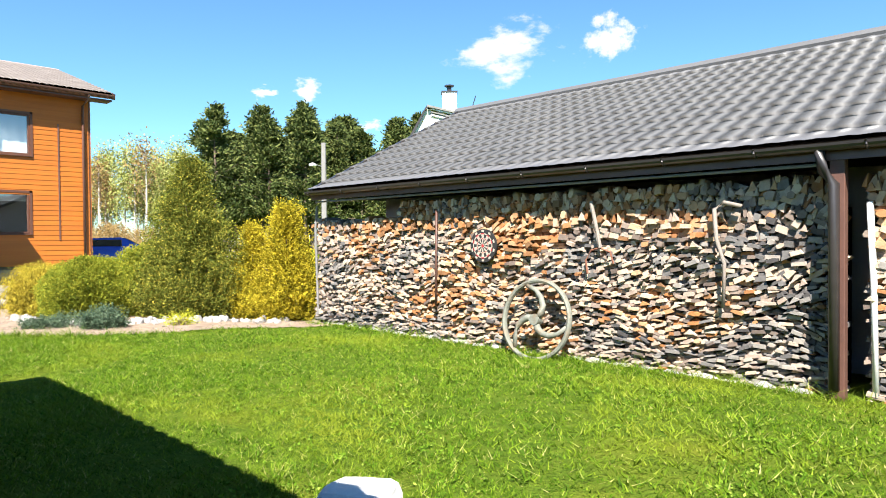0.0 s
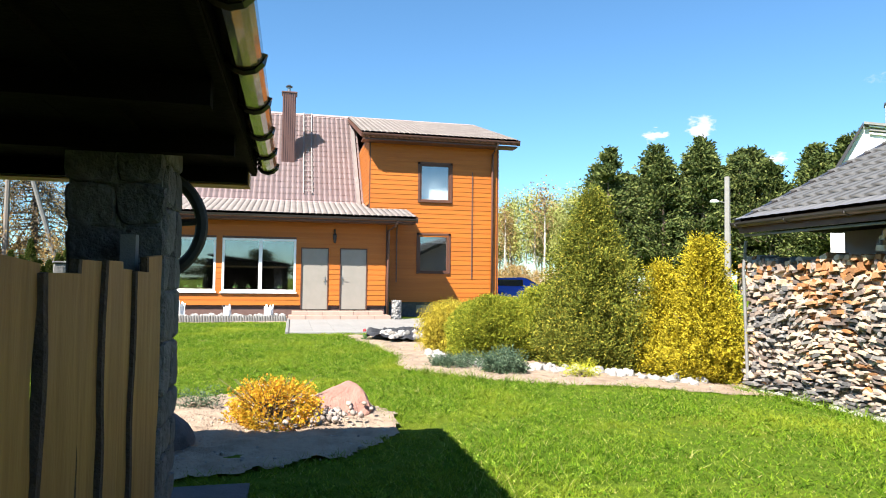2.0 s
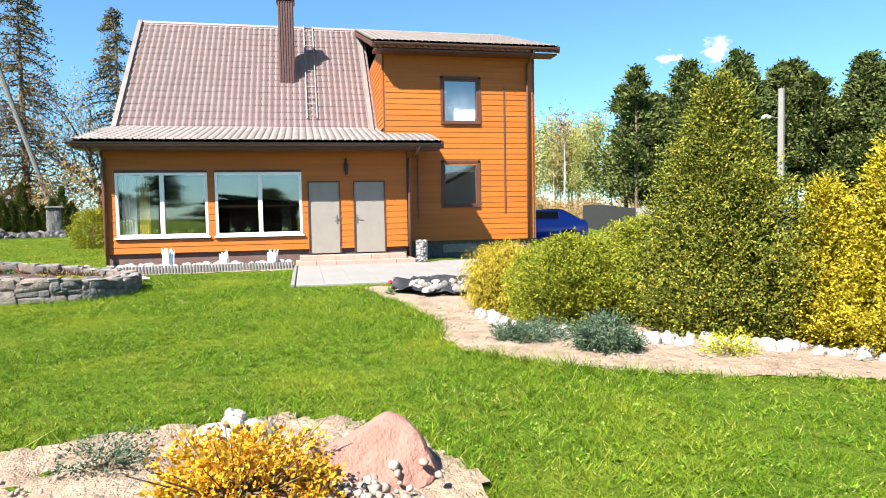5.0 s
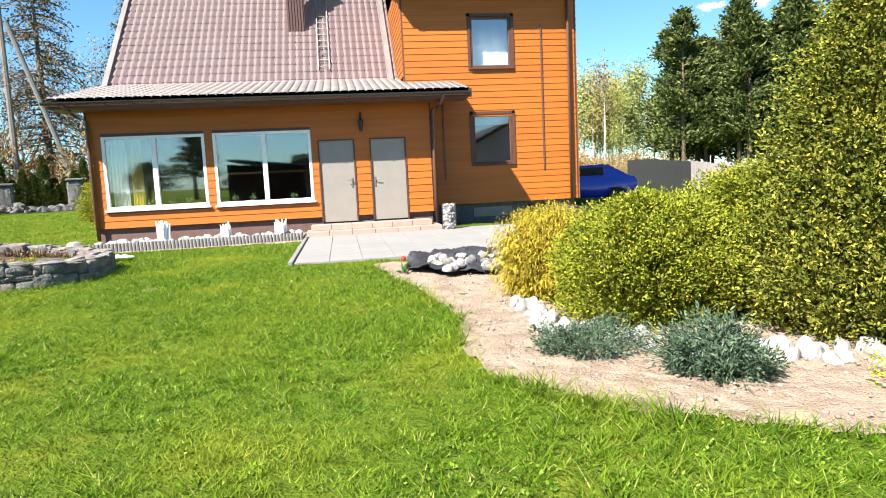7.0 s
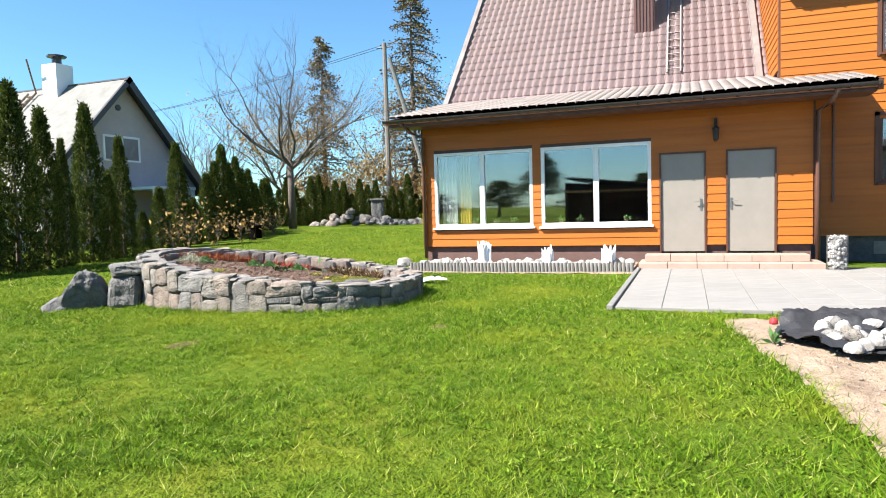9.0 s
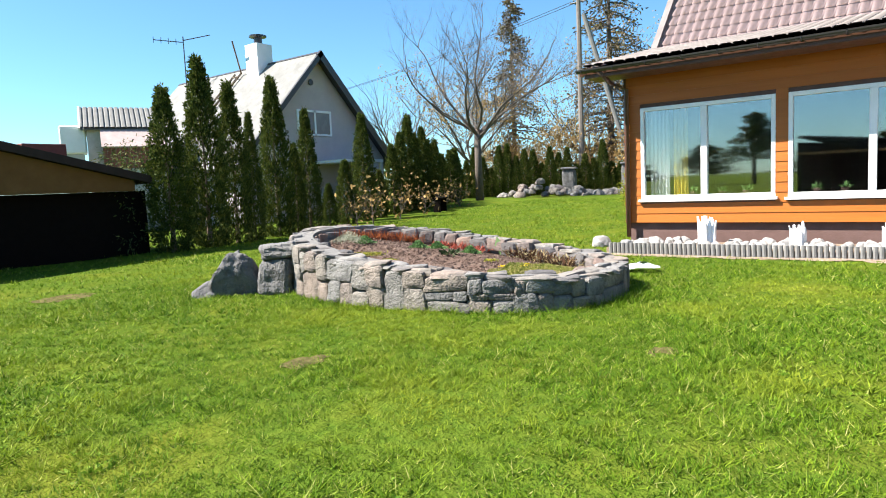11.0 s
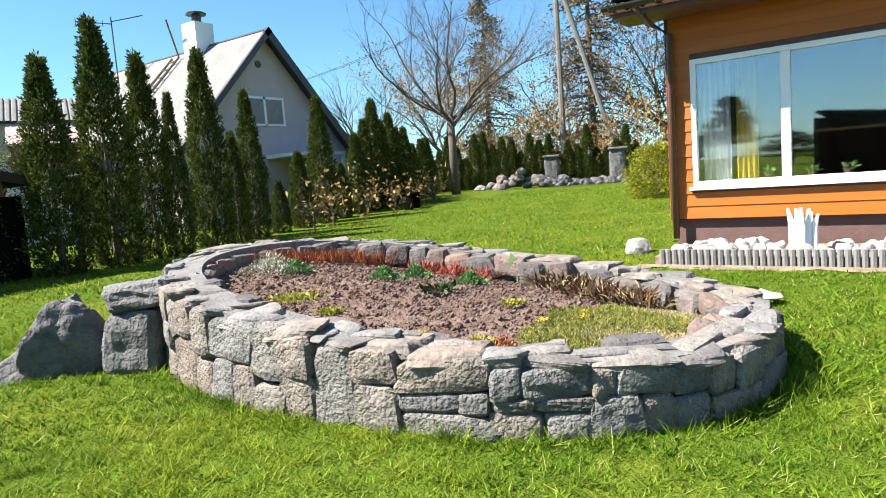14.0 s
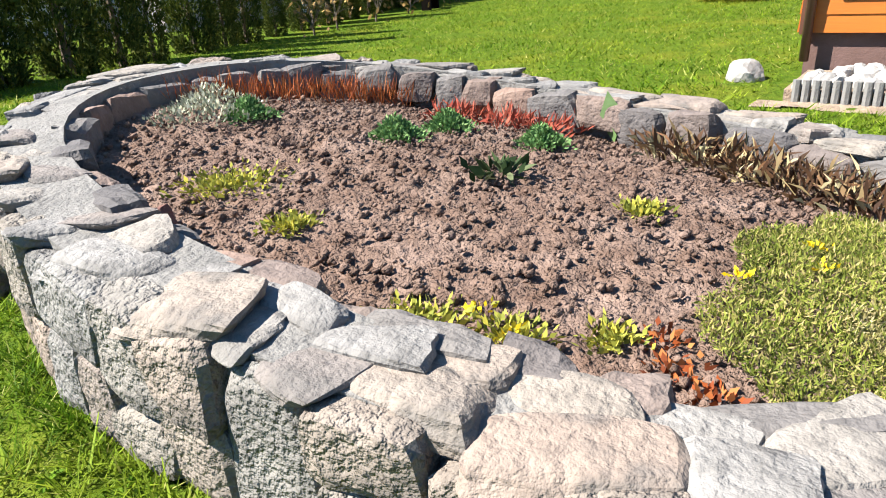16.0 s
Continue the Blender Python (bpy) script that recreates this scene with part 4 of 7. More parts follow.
# ---- stone planter ----
PCX, PCY, PRX, PRY = -18.17, -4.68, 1.54, 2.3


def rim(a, k=1.0):
    """Plan of the planter's wall: angle to place; a rounded, slightly squared oval."""
    c, s = math.cos(a), math.sin(a)
    q = (abs(c) ** 2.3 + abs(s) ** 2.3) ** (-1 / 2.3)
    return Vector((PCX + PRX * k * c * q, PCY + PRY * k * s * q, 0))


def rim_top(y):
    d = -2.4 - y
    return 0.29 + 0.055 * d + 0.01 * d * d


planter = thing("stone_planter", "oval raised flower bed with mortared grey fieldstone wall", "planter")
N = 64
wb = bmesh.new()
lo, li = [], []
for i in range(N):
    a = i * math.tau / N
    o = rim(a, 0.985)
    n = o + (Vector((PCX, PCY, 0)) - o).normalized() * 0.27
    t = rim_top(o.y) - 0.004
    lo.append((wb.verts.new((o.x, o.y, -0.2)), wb.verts.new((o.x, o.y, t))))
    li.append((wb.verts.new((n.x, n.y, t)), wb.verts.new((n.x, n.y, -0.2))))
for i in range(N):
    j = (i + 1) % N
    wb.faces.new((lo[i][0], lo[j][0], lo[j][1], lo[i][1]))
    wb.faces.new((lo[i][1], lo[j][1], li[j][0], li[i][0]))
    wb.faces.new((li[i][0], li[j][0], li[j][1], li[i][1]))
pwall = part("wall", wb, MORTAR, planter)
pst = random.Random(21)
# face stones, fitted in irregular columns
a = 0.0
seed = 300
while a < math.tau - 0.03:
    o, o2 = rim(a, 1.0), rim(a + 0.01, 1.0)
    ds = (o2 - o).length / 0.01
    w = pst.uniform(0.22, 0.5)
    da = min(w / ds, math.tau - a)
    tot = rim_top(rim(a + da / 2).y) + 0.03
    n = pst.choice((1, 2, 2, 2, 3)) if tot < 0.5 else pst.choice((2, 2, 3, 3))
    cut = sorted([0] + [(k + pst.uniform(-0.22, 0.22)) / n for k in range(1, n)] + [1])
    for k in range(n):
        h0, h1 = tot * cut[k], tot * cut[k + 1]
        cells = [(0.0, 1.0)]
        if w > 0.3 and pst.random() < 0.6:
            q = pst.uniform(0.3, 0.7)
            cells = [(0.0, q), (q, 1.0)]
        for c0, c1 in cells:
            m = rim(a + da * (c0 + c1) / 2, 0.985)
            tan = (rim(a + da * c1, 1) - rim(a + da * c0, 1)).normalized()
            seed += 1
            b = block(w * (c1 - c0) * 1.03, pst.uniform(0.1, 0.17), (h1 - h0) * 1.03, seed, 4, 0.2)
            st = part("stone", b, STONE, planter)
            st.matrix_basis = Matrix.Translation((m.x, m.y, h0 - 0.05)) @ Matrix.Rotation(math.atan2(tan.y, tan.x) + pst.uniform(-0.06, 0.06), 4, "Z") @ Matrix.Rotation(pst.uniform(-0.06, 0.06), 4, "Y")
    a += da
# cap stones
CAP = material("pale_cap_stone", (0.25, 0.237, 0.222), (0.13, 0.123, 0.116), 9, 0.85, 0.8, 45, ramp=[(0.0, (0.72, 0.72, 0.74)), (0.3, (1, 1, 1)), (0.6, (1.05, 0.97, 0.88)), (0.8, (1.12, 0.92, 0.80)), (1.0, (0.62, 0.62, 0.65))], stain=(0.11, 0.104, 0.098), stain_scale=8, stain_amount=0.65, distance=0.012)
for inset, depth, lo_w, hi_w in ((0.08, 0.18, 0.2, 0.42), (0.205, 0.14, 0.14, 0.34)):
    a = pst.uniform(0, 0.1)
    first = a
    while a < math.tau + first - 0.04:
        o, o2 = rim(a, 0.94), rim(a + 0.01, 0.94)
        ds = (o2 - o).length / 0.01
        w = pst.uniform(lo_w, hi_w)
        da = w / ds
        m = rim(a + da / 2, 1.0)
        m += (Vector((PCX, PCY, 0)) - m).normalized() * (inset + pst.uniform(-0.03, 0.03))
        tan = (rim(a + da, 1) - rim(a, 1)).normalized()
        seed += 1
        st = part("cap_stone", block(w * 1.0, depth * pst.uniform(0.85, 1.35), pst.uniform(0.045, 0.085), seed, 4, 0.4, 0.09), CAP, planter)
        st.matrix_basis = Matrix.Translation((m.x, m.y, rim_top(m.y) - 0.055)) @ Matrix.Rotation(math.atan2(tan.y, tan.x) + pst.uniform(-0.35, 0.35), 4, "Z") @ Matrix.Rotation(pst.uniform(-0.06, 0.06), 4, "Y") @ Matrix.Rotation(pst.uniform(-0.08, 0.08), 4, "X")
        a += da * 0.98


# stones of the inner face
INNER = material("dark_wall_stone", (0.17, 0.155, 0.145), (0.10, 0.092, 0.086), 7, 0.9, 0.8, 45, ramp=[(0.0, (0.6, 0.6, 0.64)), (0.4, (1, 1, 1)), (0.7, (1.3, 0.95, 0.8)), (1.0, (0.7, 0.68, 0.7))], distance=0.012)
a = 0.0
while a < math.tau:
    o, o2 = rim(a, 0.85), rim(a + 0.01, 0.85)
    w = pst.uniform(0.16, 0.38)
    da = w / ((o2 - o).length / 0.01)
    m = rim(a + da / 2, 0.985)
    m += (Vector((PCX, PCY, 0)) - m).normalized() * 0.285
    tan = (rim(a + da, 1) - rim(a, 1)).normalized()
    h = pst.uniform(0.15, 0.27)
    seed += 1
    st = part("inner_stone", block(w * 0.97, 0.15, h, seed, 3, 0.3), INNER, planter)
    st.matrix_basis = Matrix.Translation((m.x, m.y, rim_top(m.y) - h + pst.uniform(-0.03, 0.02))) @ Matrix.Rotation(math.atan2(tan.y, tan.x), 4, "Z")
    a += da * 0.97


def soil_z(x, y):
    return rim_top(y) - 0.13 - 0.09 * min(max((-18.1 - x) / 1.1, 0), 1) + 0.035 * noise.noise((x * 1.3, y * 1.3, 2)) + 0.05 * max(0, 1 - ((x - PCX) / 1.2) ** 2 - ((y - PCY) / 2) ** 2)


def in_soil(x, y, k=0.86):
    return (abs((x - PCX) / (PRX * k - 0.05)) ** 2.3 + abs((y - PCY) / (PRY * k + 0.04)) ** 2.3) < 1


verts, faces = [], []
gx, gy = np.linspace(-19.7, -16.7, 151), np.linspace(-7.0, -2.2, 241)
for x in gx:
    for y in gy:
        c = 0.02 * noise.noise((x * 9, y * 9, 0)) + 0.022 * abs(noise.noise((x * 23, y * 23, 4))) + 0.012 * noise.noise((x * 45, y * 45, 8)) - 0.14 * math.exp(-(((x + 18.02) / 0.1) ** 2 + ((y + 5.62) / 0.11) ** 2) ** 2)
        verts.append((x, y, soil_z(x, y) + c))
for i in range(150):
    for j in range(240):
        if in_soil(gx[i], gy[j], 0.9):
            q = i * 241 + j
            faces.append((q, q + 241, q + 242, q + 1))
part("soil", mesh_np(verts, faces), SOIL, planter)
rngc = np.random.default_rng(5)
cx, cy = rngc.uniform(-19.6, -16.8, 17000), rngc.uniform(-6.8, -2.4, 17000)
cp = np.array([(x, y, soil_z(x, y) + 0.018) for x, y in zip(cx, cy) if in_soil(x, y, 0.84)])
cl = blobs(cp, 0.003 + 0.019 * rngc.random(len(cp)) ** 5, rngc)
clods = tagged(part("clods", cl, SOIL), "crumbled clods of dry garden soil in the planter", "soil clods", kind="stuff")


# ---- firewood ----
GREY_TONES = [(0.0, (0.075, 0.07, 0.07)), (0.4, (0.18, 0.17, 0.165)), (0.75, (0.31, 0.285, 0.26)), (1.0, (0.44, 0.37, 0.30))]
TAN_TONES = [(0.0, (0.13, 0.10, 0.085)), (0.35, (0.36, 0.28, 0.23)), (0.7, (0.52, 0.42, 0.33)), (1.0, (0.60, 0.46, 0.33))]
FRESH_TONES = [(0.0, (0.22, 0.12, 0.06)), (0.35, (0.44, 0.19, 0.07)), (0.7, (0.54, 0.35, 0.21)), (1.0, (0.62, 0.49, 0.35))]


def log_material(name, tones, island):
    return material(name, (1, 1, 1), (0.7, 0.68, 0.66), 16, 0.85, 0.4, 90, ramp=tones, island=island, spec=0.2, distance=0.006)


LOG_STUFF = [log_material(n, t, 1) for n, t in (("grey_firewood", GREY_TONES), ("tan_firewood", TAN_TONES), ("fresh_firewood", FRESH_TONES))]
LOG_SINGLE = [log_material(n, t, 0) for n, t in (("grey_log", GREY_TONES), ("tan_log", TAN_TONES), ("fresh_log", FRESH_TONES))]
stack = thing("firewood_stack", "wall of stacked split firewood, grey, tan and orange", "firewood")
# Added black backing stands in for the shade in gaps between logs.
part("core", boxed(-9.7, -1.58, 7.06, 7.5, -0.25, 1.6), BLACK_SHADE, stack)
wr = random.Random(31)
tri = []
singles = 0


def log_shape(w, h, kind, rr):
    if kind == 0:
        return [(-w / 2, -h / 2), (w / 2, -h / 2 * rr.uniform(0.5, 1)), (w / 2 * rr.uniform(0.7, 1), h / 2), (-w / 2 * rr.uniform(0.8, 1), h / 2 * rr.uniform(0.6, 1))]
    if kind == 1:
        return [(-w / 2, -h / 2), (w / 2, -h / 2), (w * rr.uniform(-0.2, 0.2), h / 2)]
    return [(-w / 2, -h * 0.3), (-w * 0.1, -h / 2), (w * 0.4, -h * 0.35), (w / 2, h * 0.2), (w * 0.1, h / 2), (-w * 0.4, h * 0.3)]


def stack_top(x):
    if x < -8.9:
        return 1.72 - 0.1 * (x + 9.7)
    if x < -7.5:
        return 1.66 + 0.05 * noise.noise((x * 3, 0, 0))
    return 1.9 + 0.04 * noise.noise((x * 3, 0, 0))


def build_logs(x0, x1, owner, near):
    global singles
    verts, faces, idx = [], [], []
    z = -0.17
    row = 0
    while z < 1.95:
        lift = max(z + 0.17, 0)
        th = 0.019 + 0.013 * lift + wr.uniform(-0.004, 0.006)
        x = x0 + wr.uniform(0, 0.1)
        while x < x1:
            region = noise.noise((x * 0.45, z * 0.9, 5))
            fat = 1.0 + 0.55 * max(region, 0) + (0.45 if z > 1.5 else 0)
            w = wr.uniform(0.04, 0.14) * (0.75 if fat > 1.4 else 1)
            h = th * fat * wr.uniform(0.8, 1.4)
            slope = 0.75 * noise.noise((x * 1.1, z * 1.6, 11)) + 0.25 * noise.noise((x * 3, z * 3, 2)) + wr.gauss(0, 0.16)
            kind = wr.choice((0, 0, 0, 1, 2)) if fat < 1.35 else wr.choice((0, 1, 1, 2))
            zz = z + 0.06 * noise.noise((x * 0.9, z * 1.5, 7)) + wr.uniform(-0.008, 0.008)
            if zz + h / 2 < stack_top(x):
                y0 = 6.82 + 0.05 * noise.noise((x * 1.5, z * 2, 1)) + wr.uniform(-0.07, 0.05)
                shape = log_shape(w * 1.06, h * 1.18, kind, wr)
                c, s = math.cos(slope), math.sin(slope)
                pts = [(x + w / 2 + px * c - pz * s, zz + px * s + pz * c) for px, pz in shape]
                tone = noise.noise((x * 0.7, z * 1.3, 21)) + wr.gauss(0, 0.25) + 0.2 + 0.28 * (lift - 0.9) + (0.2 if -6.5 < x < -4.5 else 0) + (0.2 if z > 1.4 else 0) - (0.12 if x < -7.3 else 0)
                mat = 0 if tone < -0.05 else (1 if tone < 0.42 else 2)
                n = len(pts)
                lv = [(px, y0, pz) for px, pz in pts] + [(px, y0 + 0.3, pz) for px, pz in pts]
                if near(x, z) and singles < 300 and wr.random() < 0.75:
                    b = bmesh.new()
                    vs = [b.verts.new((p[0] - x, p[1] - y0, p[2] - z)) for p in lv]
                    b.faces.new(vs[:n])
                    for k in range(n):
                        b.faces.new((vs[k], vs[(k + 1) % n], vs[n + (k + 1) % n], vs[n + k]))
                    o = part("log", b, LOG_SINGLE[mat], owner)
                    o.location = (x, y0, z)
                    singles += 1
                else:
                    base = len(verts)
                    verts += lv
                    faces.append([base + k for k in range(n)])
                    idx.append(mat)
                    for k in range(n):
                        faces.append([base + k, base + (k + 1) % n, base + n + (k + 1) % n, base + n + k])
                        idx.append(mat)
            x += w * wr.uniform(0.9, 1.02)
        z += th * 1.12
        row += 1
    me = bpy.data.meshes.new("mesh")
    me.from_pydata(verts, [], faces)
    for m in LOG_STUFF:
        me.materials.append(m)
    me.polygons.foreach_set("material_index", idx)
    ob = part("log_rest", me, None, owner)
    ob["kind"] = "stuff"


build_logs(-9.72, -1.6, stack, lambda x, z: -5.2 < x < -1.8)
stack_r = thing("firewood_stack", "second bay of stacked split firewood beyond the post", "firewood")
# Same black backing, as shade between the logs of this bay.
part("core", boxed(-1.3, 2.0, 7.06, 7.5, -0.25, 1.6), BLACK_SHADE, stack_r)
build_logs(-1.34, 2.0, stack_r, lambda x, z: False)
FOOT = thing("stack_foot", "pale stones under the foot of the firewood", "stones", kind="structure")
for k in range(26):
    st = part("stone", rock(wr.uniform(0.1, 0.2), 0.09, wr.uniform(0.06, 0.1), 700 + k, 0.2, 2), WHITE_STONE, FOOT)
    st.location = (-9.6 + k * 0.31, 6.78 + wr.uniform(-0.04, 0.04), -0.19)

# dartboard, tools and sticks on the firewood
dart = thing("dartboard", "round dartboard hung on the firewood", "dartboard")
dm = Matrix.Translation((-5.72, 6.72, 1.22)) @ Matrix.Rotation(radians(90), 4, "X")
PAPER = material("cream_dartboard", (0.40, 0.36, 0.29), (0.34, 0.3, 0.25), 9, 0.8, 0.05)
RED = material("red_paint", (0.42, 0.03, 0.035), (0.36, 0.025, 0.03), 9, 0.7, 0.05)
part("board", disc(bmesh.new(), 0.225, 0.03, dm @ Matrix.Translation((0, 0, -0.031)), 40), RUBBER, dart)


def wedge(r0, r1, a0, a1, z, n=3):
    b = bmesh.new()
    o = [b.verts.new(dm @ Vector((r1 * math.cos(a0 + (a1 - a0) * i / n), r1 * math.sin(a0 + (a1 - a0) * i / n), z))) for i in range(n + 1)]
    i_ = [b.verts.new(dm @ Vector((r0 * math.cos(a0 + (a1 - a0) * i / n), r0 * math.sin(a0 + (a1 - a0) * i / n), z))) for i in range(n + 1)]
    for i in range(n):
        b.faces.new((o[i], o[i + 1], i_[i + 1], i_[i]))
    return b


for k in range(20):
    a0, a1 = (k - 0.5) * math.tau / 20, (k + 0.5) * math.tau / 20
    part("segment", wedge(0.02, 0.165, a0, a1, 0.004), PAPER if k % 2 else RUBBER, dart)
    part("double", wedge(0.155, 0.17, a0, a1, 0.007), PAPER if k % 2 == 0 else RED, dart)
    part("treble", wedge(0.09, 0.102, a0, a1, 0.007), PAPER if k % 2 == 0 else RED, dart)
    if k % 2:
        part("number_bar", wedge(0.185, 0.212, a0 + 0.05, a1 - 0.05, 0.004), PAPER, dart)
part("bull", disc(bmesh.new(), 0.02, 0.01, dm, 12), RED, dart)


def stick(name, label, pts, r, mat, category="stick"):
    b = bmesh.new()
    tube(b, pts, r, 7)
    return tagged(part(name, b, mat, smooth=True), label, category)


OLD_WOOD = material("grey_weathered_wood", (0.30, 0.255, 0.22), (0.20, 0.165, 0.14), 6, 0.85, 0.3, stretch=(4, 4, 0.6))
stick("batten", "thin brown batten upright against the firewood", [(-6.57, 6.7, 1.74), (-6.6, 6.7, 0.3)], 0.017, POST, "batten")
stick("crooked_stick", "pale crooked branch upright against the firewood", [(-2.35, 6.69, 1.62), (-2.52, 6.69, 1.66), (-2.62, 6.69, 1.6), (-2.6, 6.69, 1.3), (-2.52, 6.69, 1.05), (-2.53, 6.69, 0.6)], [0.02, 0.025, 0.025, 0.022, 0.02, 0.018], OLD_WOOD)
hay = thing("hand_fork", "old hand tool with iron loop hung on the firewood", "tool")
b = bmesh.new()
tube(b, [(-4.05, 6.7, 1.74), (-3.96, 6.7, 1.36), (-3.93, 6.7, 1.2)], 0.022, 7)
part("handle", b, OLD_WOOD, hay)
b = bmesh.new()
tube(b, [(-4.1, 6.7, 0.9), (-4.12, 6.7, 1.05), (-4.05, 6.7, 1.17), (-3.93, 6.7, 1.2), (-3.8, 6.7, 1.15), (-3.76, 6.7, 1.02)], 0.012, 6)
part("loop", b, material("rusty_iron", (0.22, 0.09, 0.05), (0.15, 0.06, 0.04), 12, 0.8, 0.2), hay)
stick("white_pole", "white weathered pole between the firewood bays", [(-1.29, 6.78, 1.62), (-1.26, 6.78, 0.9), (-1.24, 6.78, -0.1)], 0.028, WHITE_PVC, "pole")
fly = thing("flywheel", "old grey-green iron flywheel with curved spokes leaning on firewood", "wheel")
fm = Matrix.Translation((-4.72, 6.53, 0.32)) @ Matrix.Rotation(radians(80), 4, "X")
part("rim", ring(bmesh.new(), 0.48, 0.03, fm, 56, 8, 1.3), GREEN_IRON, fly)
b = bmesh.new()
disc(b, 0.07, 0.1, fm @ Matrix.Translation((0, 0, -0.05)), 20)
part("hub", b, GREEN_IRON, fly)
for k in range(3):
    a = k * math.tau / 3 + 0.5
    pts = [fm @ Vector((r * math.cos(a + 1.5 * (r / 0.46) ** 1.0), r * math.sin(a + 1.5 * (r / 0.46) ** 1.0), 0)) for r in (0.04, 0.12, 0.2, 0.28, 0.36, 0.45)]
    b = bmesh.new()
    tube(b, pts, [0.04, 0.045, 0.042, 0.036, 0.03, 0.03], 8)
    part("spoke", b, GREEN_IRON, fly, smooth=True)


# ---- foliage ----
def crown_points(n, rng, shape, rx, ry, h, lumps=0.18, seed=0, low=0.0, per=14, spray=0.1):
    """Leaf places and directions: sprays that fan out from twig tips near the crown's skin."""
    m = max(n // per, 1)
    if shape == "cone":
        z = rng.uniform(0, 1, m) ** 1.2
        prof = np.where(z < 0.18, 0.72 + z * 1.55, (1 - (z - 0.18) / 0.82) ** 1.05)
    elif shape == "column":
        z = rng.uniform(0, 1, m)
        prof = np.where(z < 0.15, 0.75 + z * 1.6, np.where(z > 0.35, np.clip(1 - ((z - 0.35) / 0.65) ** 1.5, 0.02, 1), 1.0))
    else:
        z = 0.5 - 0.5 * np.cos(np.pi * rng.uniform(0.1, 1, m))
        prof = np.sqrt(np.clip(1 - (2 * z - 1) ** 2, 0, 1))
        prof = np.where(z < 0.5, np.maximum(prof, 0.86), prof)
    a = rng.uniform(0, math.tau, m)
    bump = np.array([noise.noise((math.cos(q) * 1.5 + seed, math.sin(q) * 1.5, w * h * 0.9 + seed)) + 0.5 * noise.noise((math.cos(q) * 3.7 + seed, math.sin(q) * 3.7, w * h * 2.6)) for q, w in zip(a, z)])
    r = prof * (1 + lumps * bump * 1.3) * (1 - 0.45 * rng.uniform(0, 1, m) ** 2.0) + lumps * 0.25 * np.abs(rng.normal(size=m)) * (rng.random(m) < 0.25)
    zz = low + z * (h - low) + lumps * 0.3 * bump
    c = np.stack([rx * r * np.cos(a), ry * r * np.sin(a), np.maximum(zz, 0.01)], 1)
    d = np.stack([np.cos(a), np.sin(a), 0.9 + 0 * a], 1) + rng.normal(size=(m, 3)) * 0.3
    cc = np.repeat(c, per, 0)
    dd = np.repeat(d, per, 0)
    dd = dd / np.linalg.norm(dd, axis=1, keepdims=True)
    side = np.cross(dd, np.repeat(rng.normal(size=(m, 3)), per, 0))
    side /= np.maximum(np.linalg.norm(side, axis=1, keepdims=True), 1e-6)
    t = rng.uniform(-0.5, 1.0, (len(cc), 1))
    s = rng.normal(size=(len(cc), 1)) * 0.5
    return cc + dd * t * spray + side * s * spray * (1 - 0.5 * np.clip(t, 0, 1)), dd * 1.1 + side * s * 1.3


def shrub(name, label, category, x, y, shape, rx, ry, h, mat, n, size, seed, lumps=0.2, up=0.7, width=0.5, droop=0.0, low=0.0, group="", turn=0.0, per=30, fan=2.5):
    rng = np.random.default_rng(seed)
    p, d = crown_points(n, rng, shape, rx, ry, h, lumps, seed * 1.3, low, per, size * fan)
    d = d.copy()
    d[:, 2] += up - 0.9
    d += rng.normal(size=d.shape) * 0.55
    size = size * 0.5
    ob = thing(name, label, category, pose(x, y, gz(x, y), 0, 0, turn), group)
    crown = part("crown", leaves(p, d, size, size * width, rng, droop), mat, ob)
    if n > 20000:
        p, d = crown_points(n // 7, rng, shape, rx * 0.72, ry * 0.72, h * 0.86, lumps * 0.5, seed * 1.3, low, 6, size * 3)
        part("inner_foliage", leaves(p, d + rng.normal(size=d.shape) * 0.5, size * 2.6, size * 1.6, rng), mat, crown)
    b = bmesh.new()
    tube(b, [(0, 0, -0.05), (0.02, 0.01, h * 0.35), (0, 0.02, h * 0.8)], [0.05 + 0.012 * h, 0.04, 0.012], 7)
    part("trunk", b, BRANCH, ob)
    b = bmesh.new()
    for k in range(7):
        a = k * 2.4
        z = h * (0.12 + 0.08 * k)
        tube(b, [(0, 0, z), (rx * 0.35 * math.cos(a), ry * 0.35 * math.sin(a), z + h * 0.12), (rx * 0.7 * math.cos(a), ry * 0.7 * math.sin(a), z + h * 0.2)], [0.02, 0.014, 0.006], 5)
    part("branchwork", b, BRANCH, ob)["kind"] = "stuff"
    return ob


LIME_LEAF = leaf("lime_yellow_foliage", [(0, (0.20, 0.22, 0.02)), (0.6, (0.38, 0.38, 0.03)), (1, (0.55, 0.50, 0.05))])
shrub("thuja_bush", "tall olive-green thuja with golden tips in the sandy bed", "thuja", -11.55, 5.4, "cone", 0.88, 0.88, 2.76, THUJA_OLIVE, 110000, 0.08, 1, 0.38)
shrub("thuja_bush", "golden yellow conical thuja beside the woodshed", "thuja", -10.45, 6.69, "cone", 0.78, 0.75, 2.05, YELLOW_LEAF, 56000, 0.078, 2, 0.45)
shrub("thuja_bush", "smaller golden thuja joined to the yellow one", "thuja", -10.95, 6.3, "cone", 0.5, 0.5, 1.65, YELLOW_LEAF, 26000, 0.075, 31, 0.45)
shrub("thuja_bush", "rounded yellow-green thuja bush in the sandy bed", "thuja", -12.5, 4.0, "dome", 0.78, 0.72, 0.92, THUJA_LIME, 70000, 0.066, 3, 0.24)
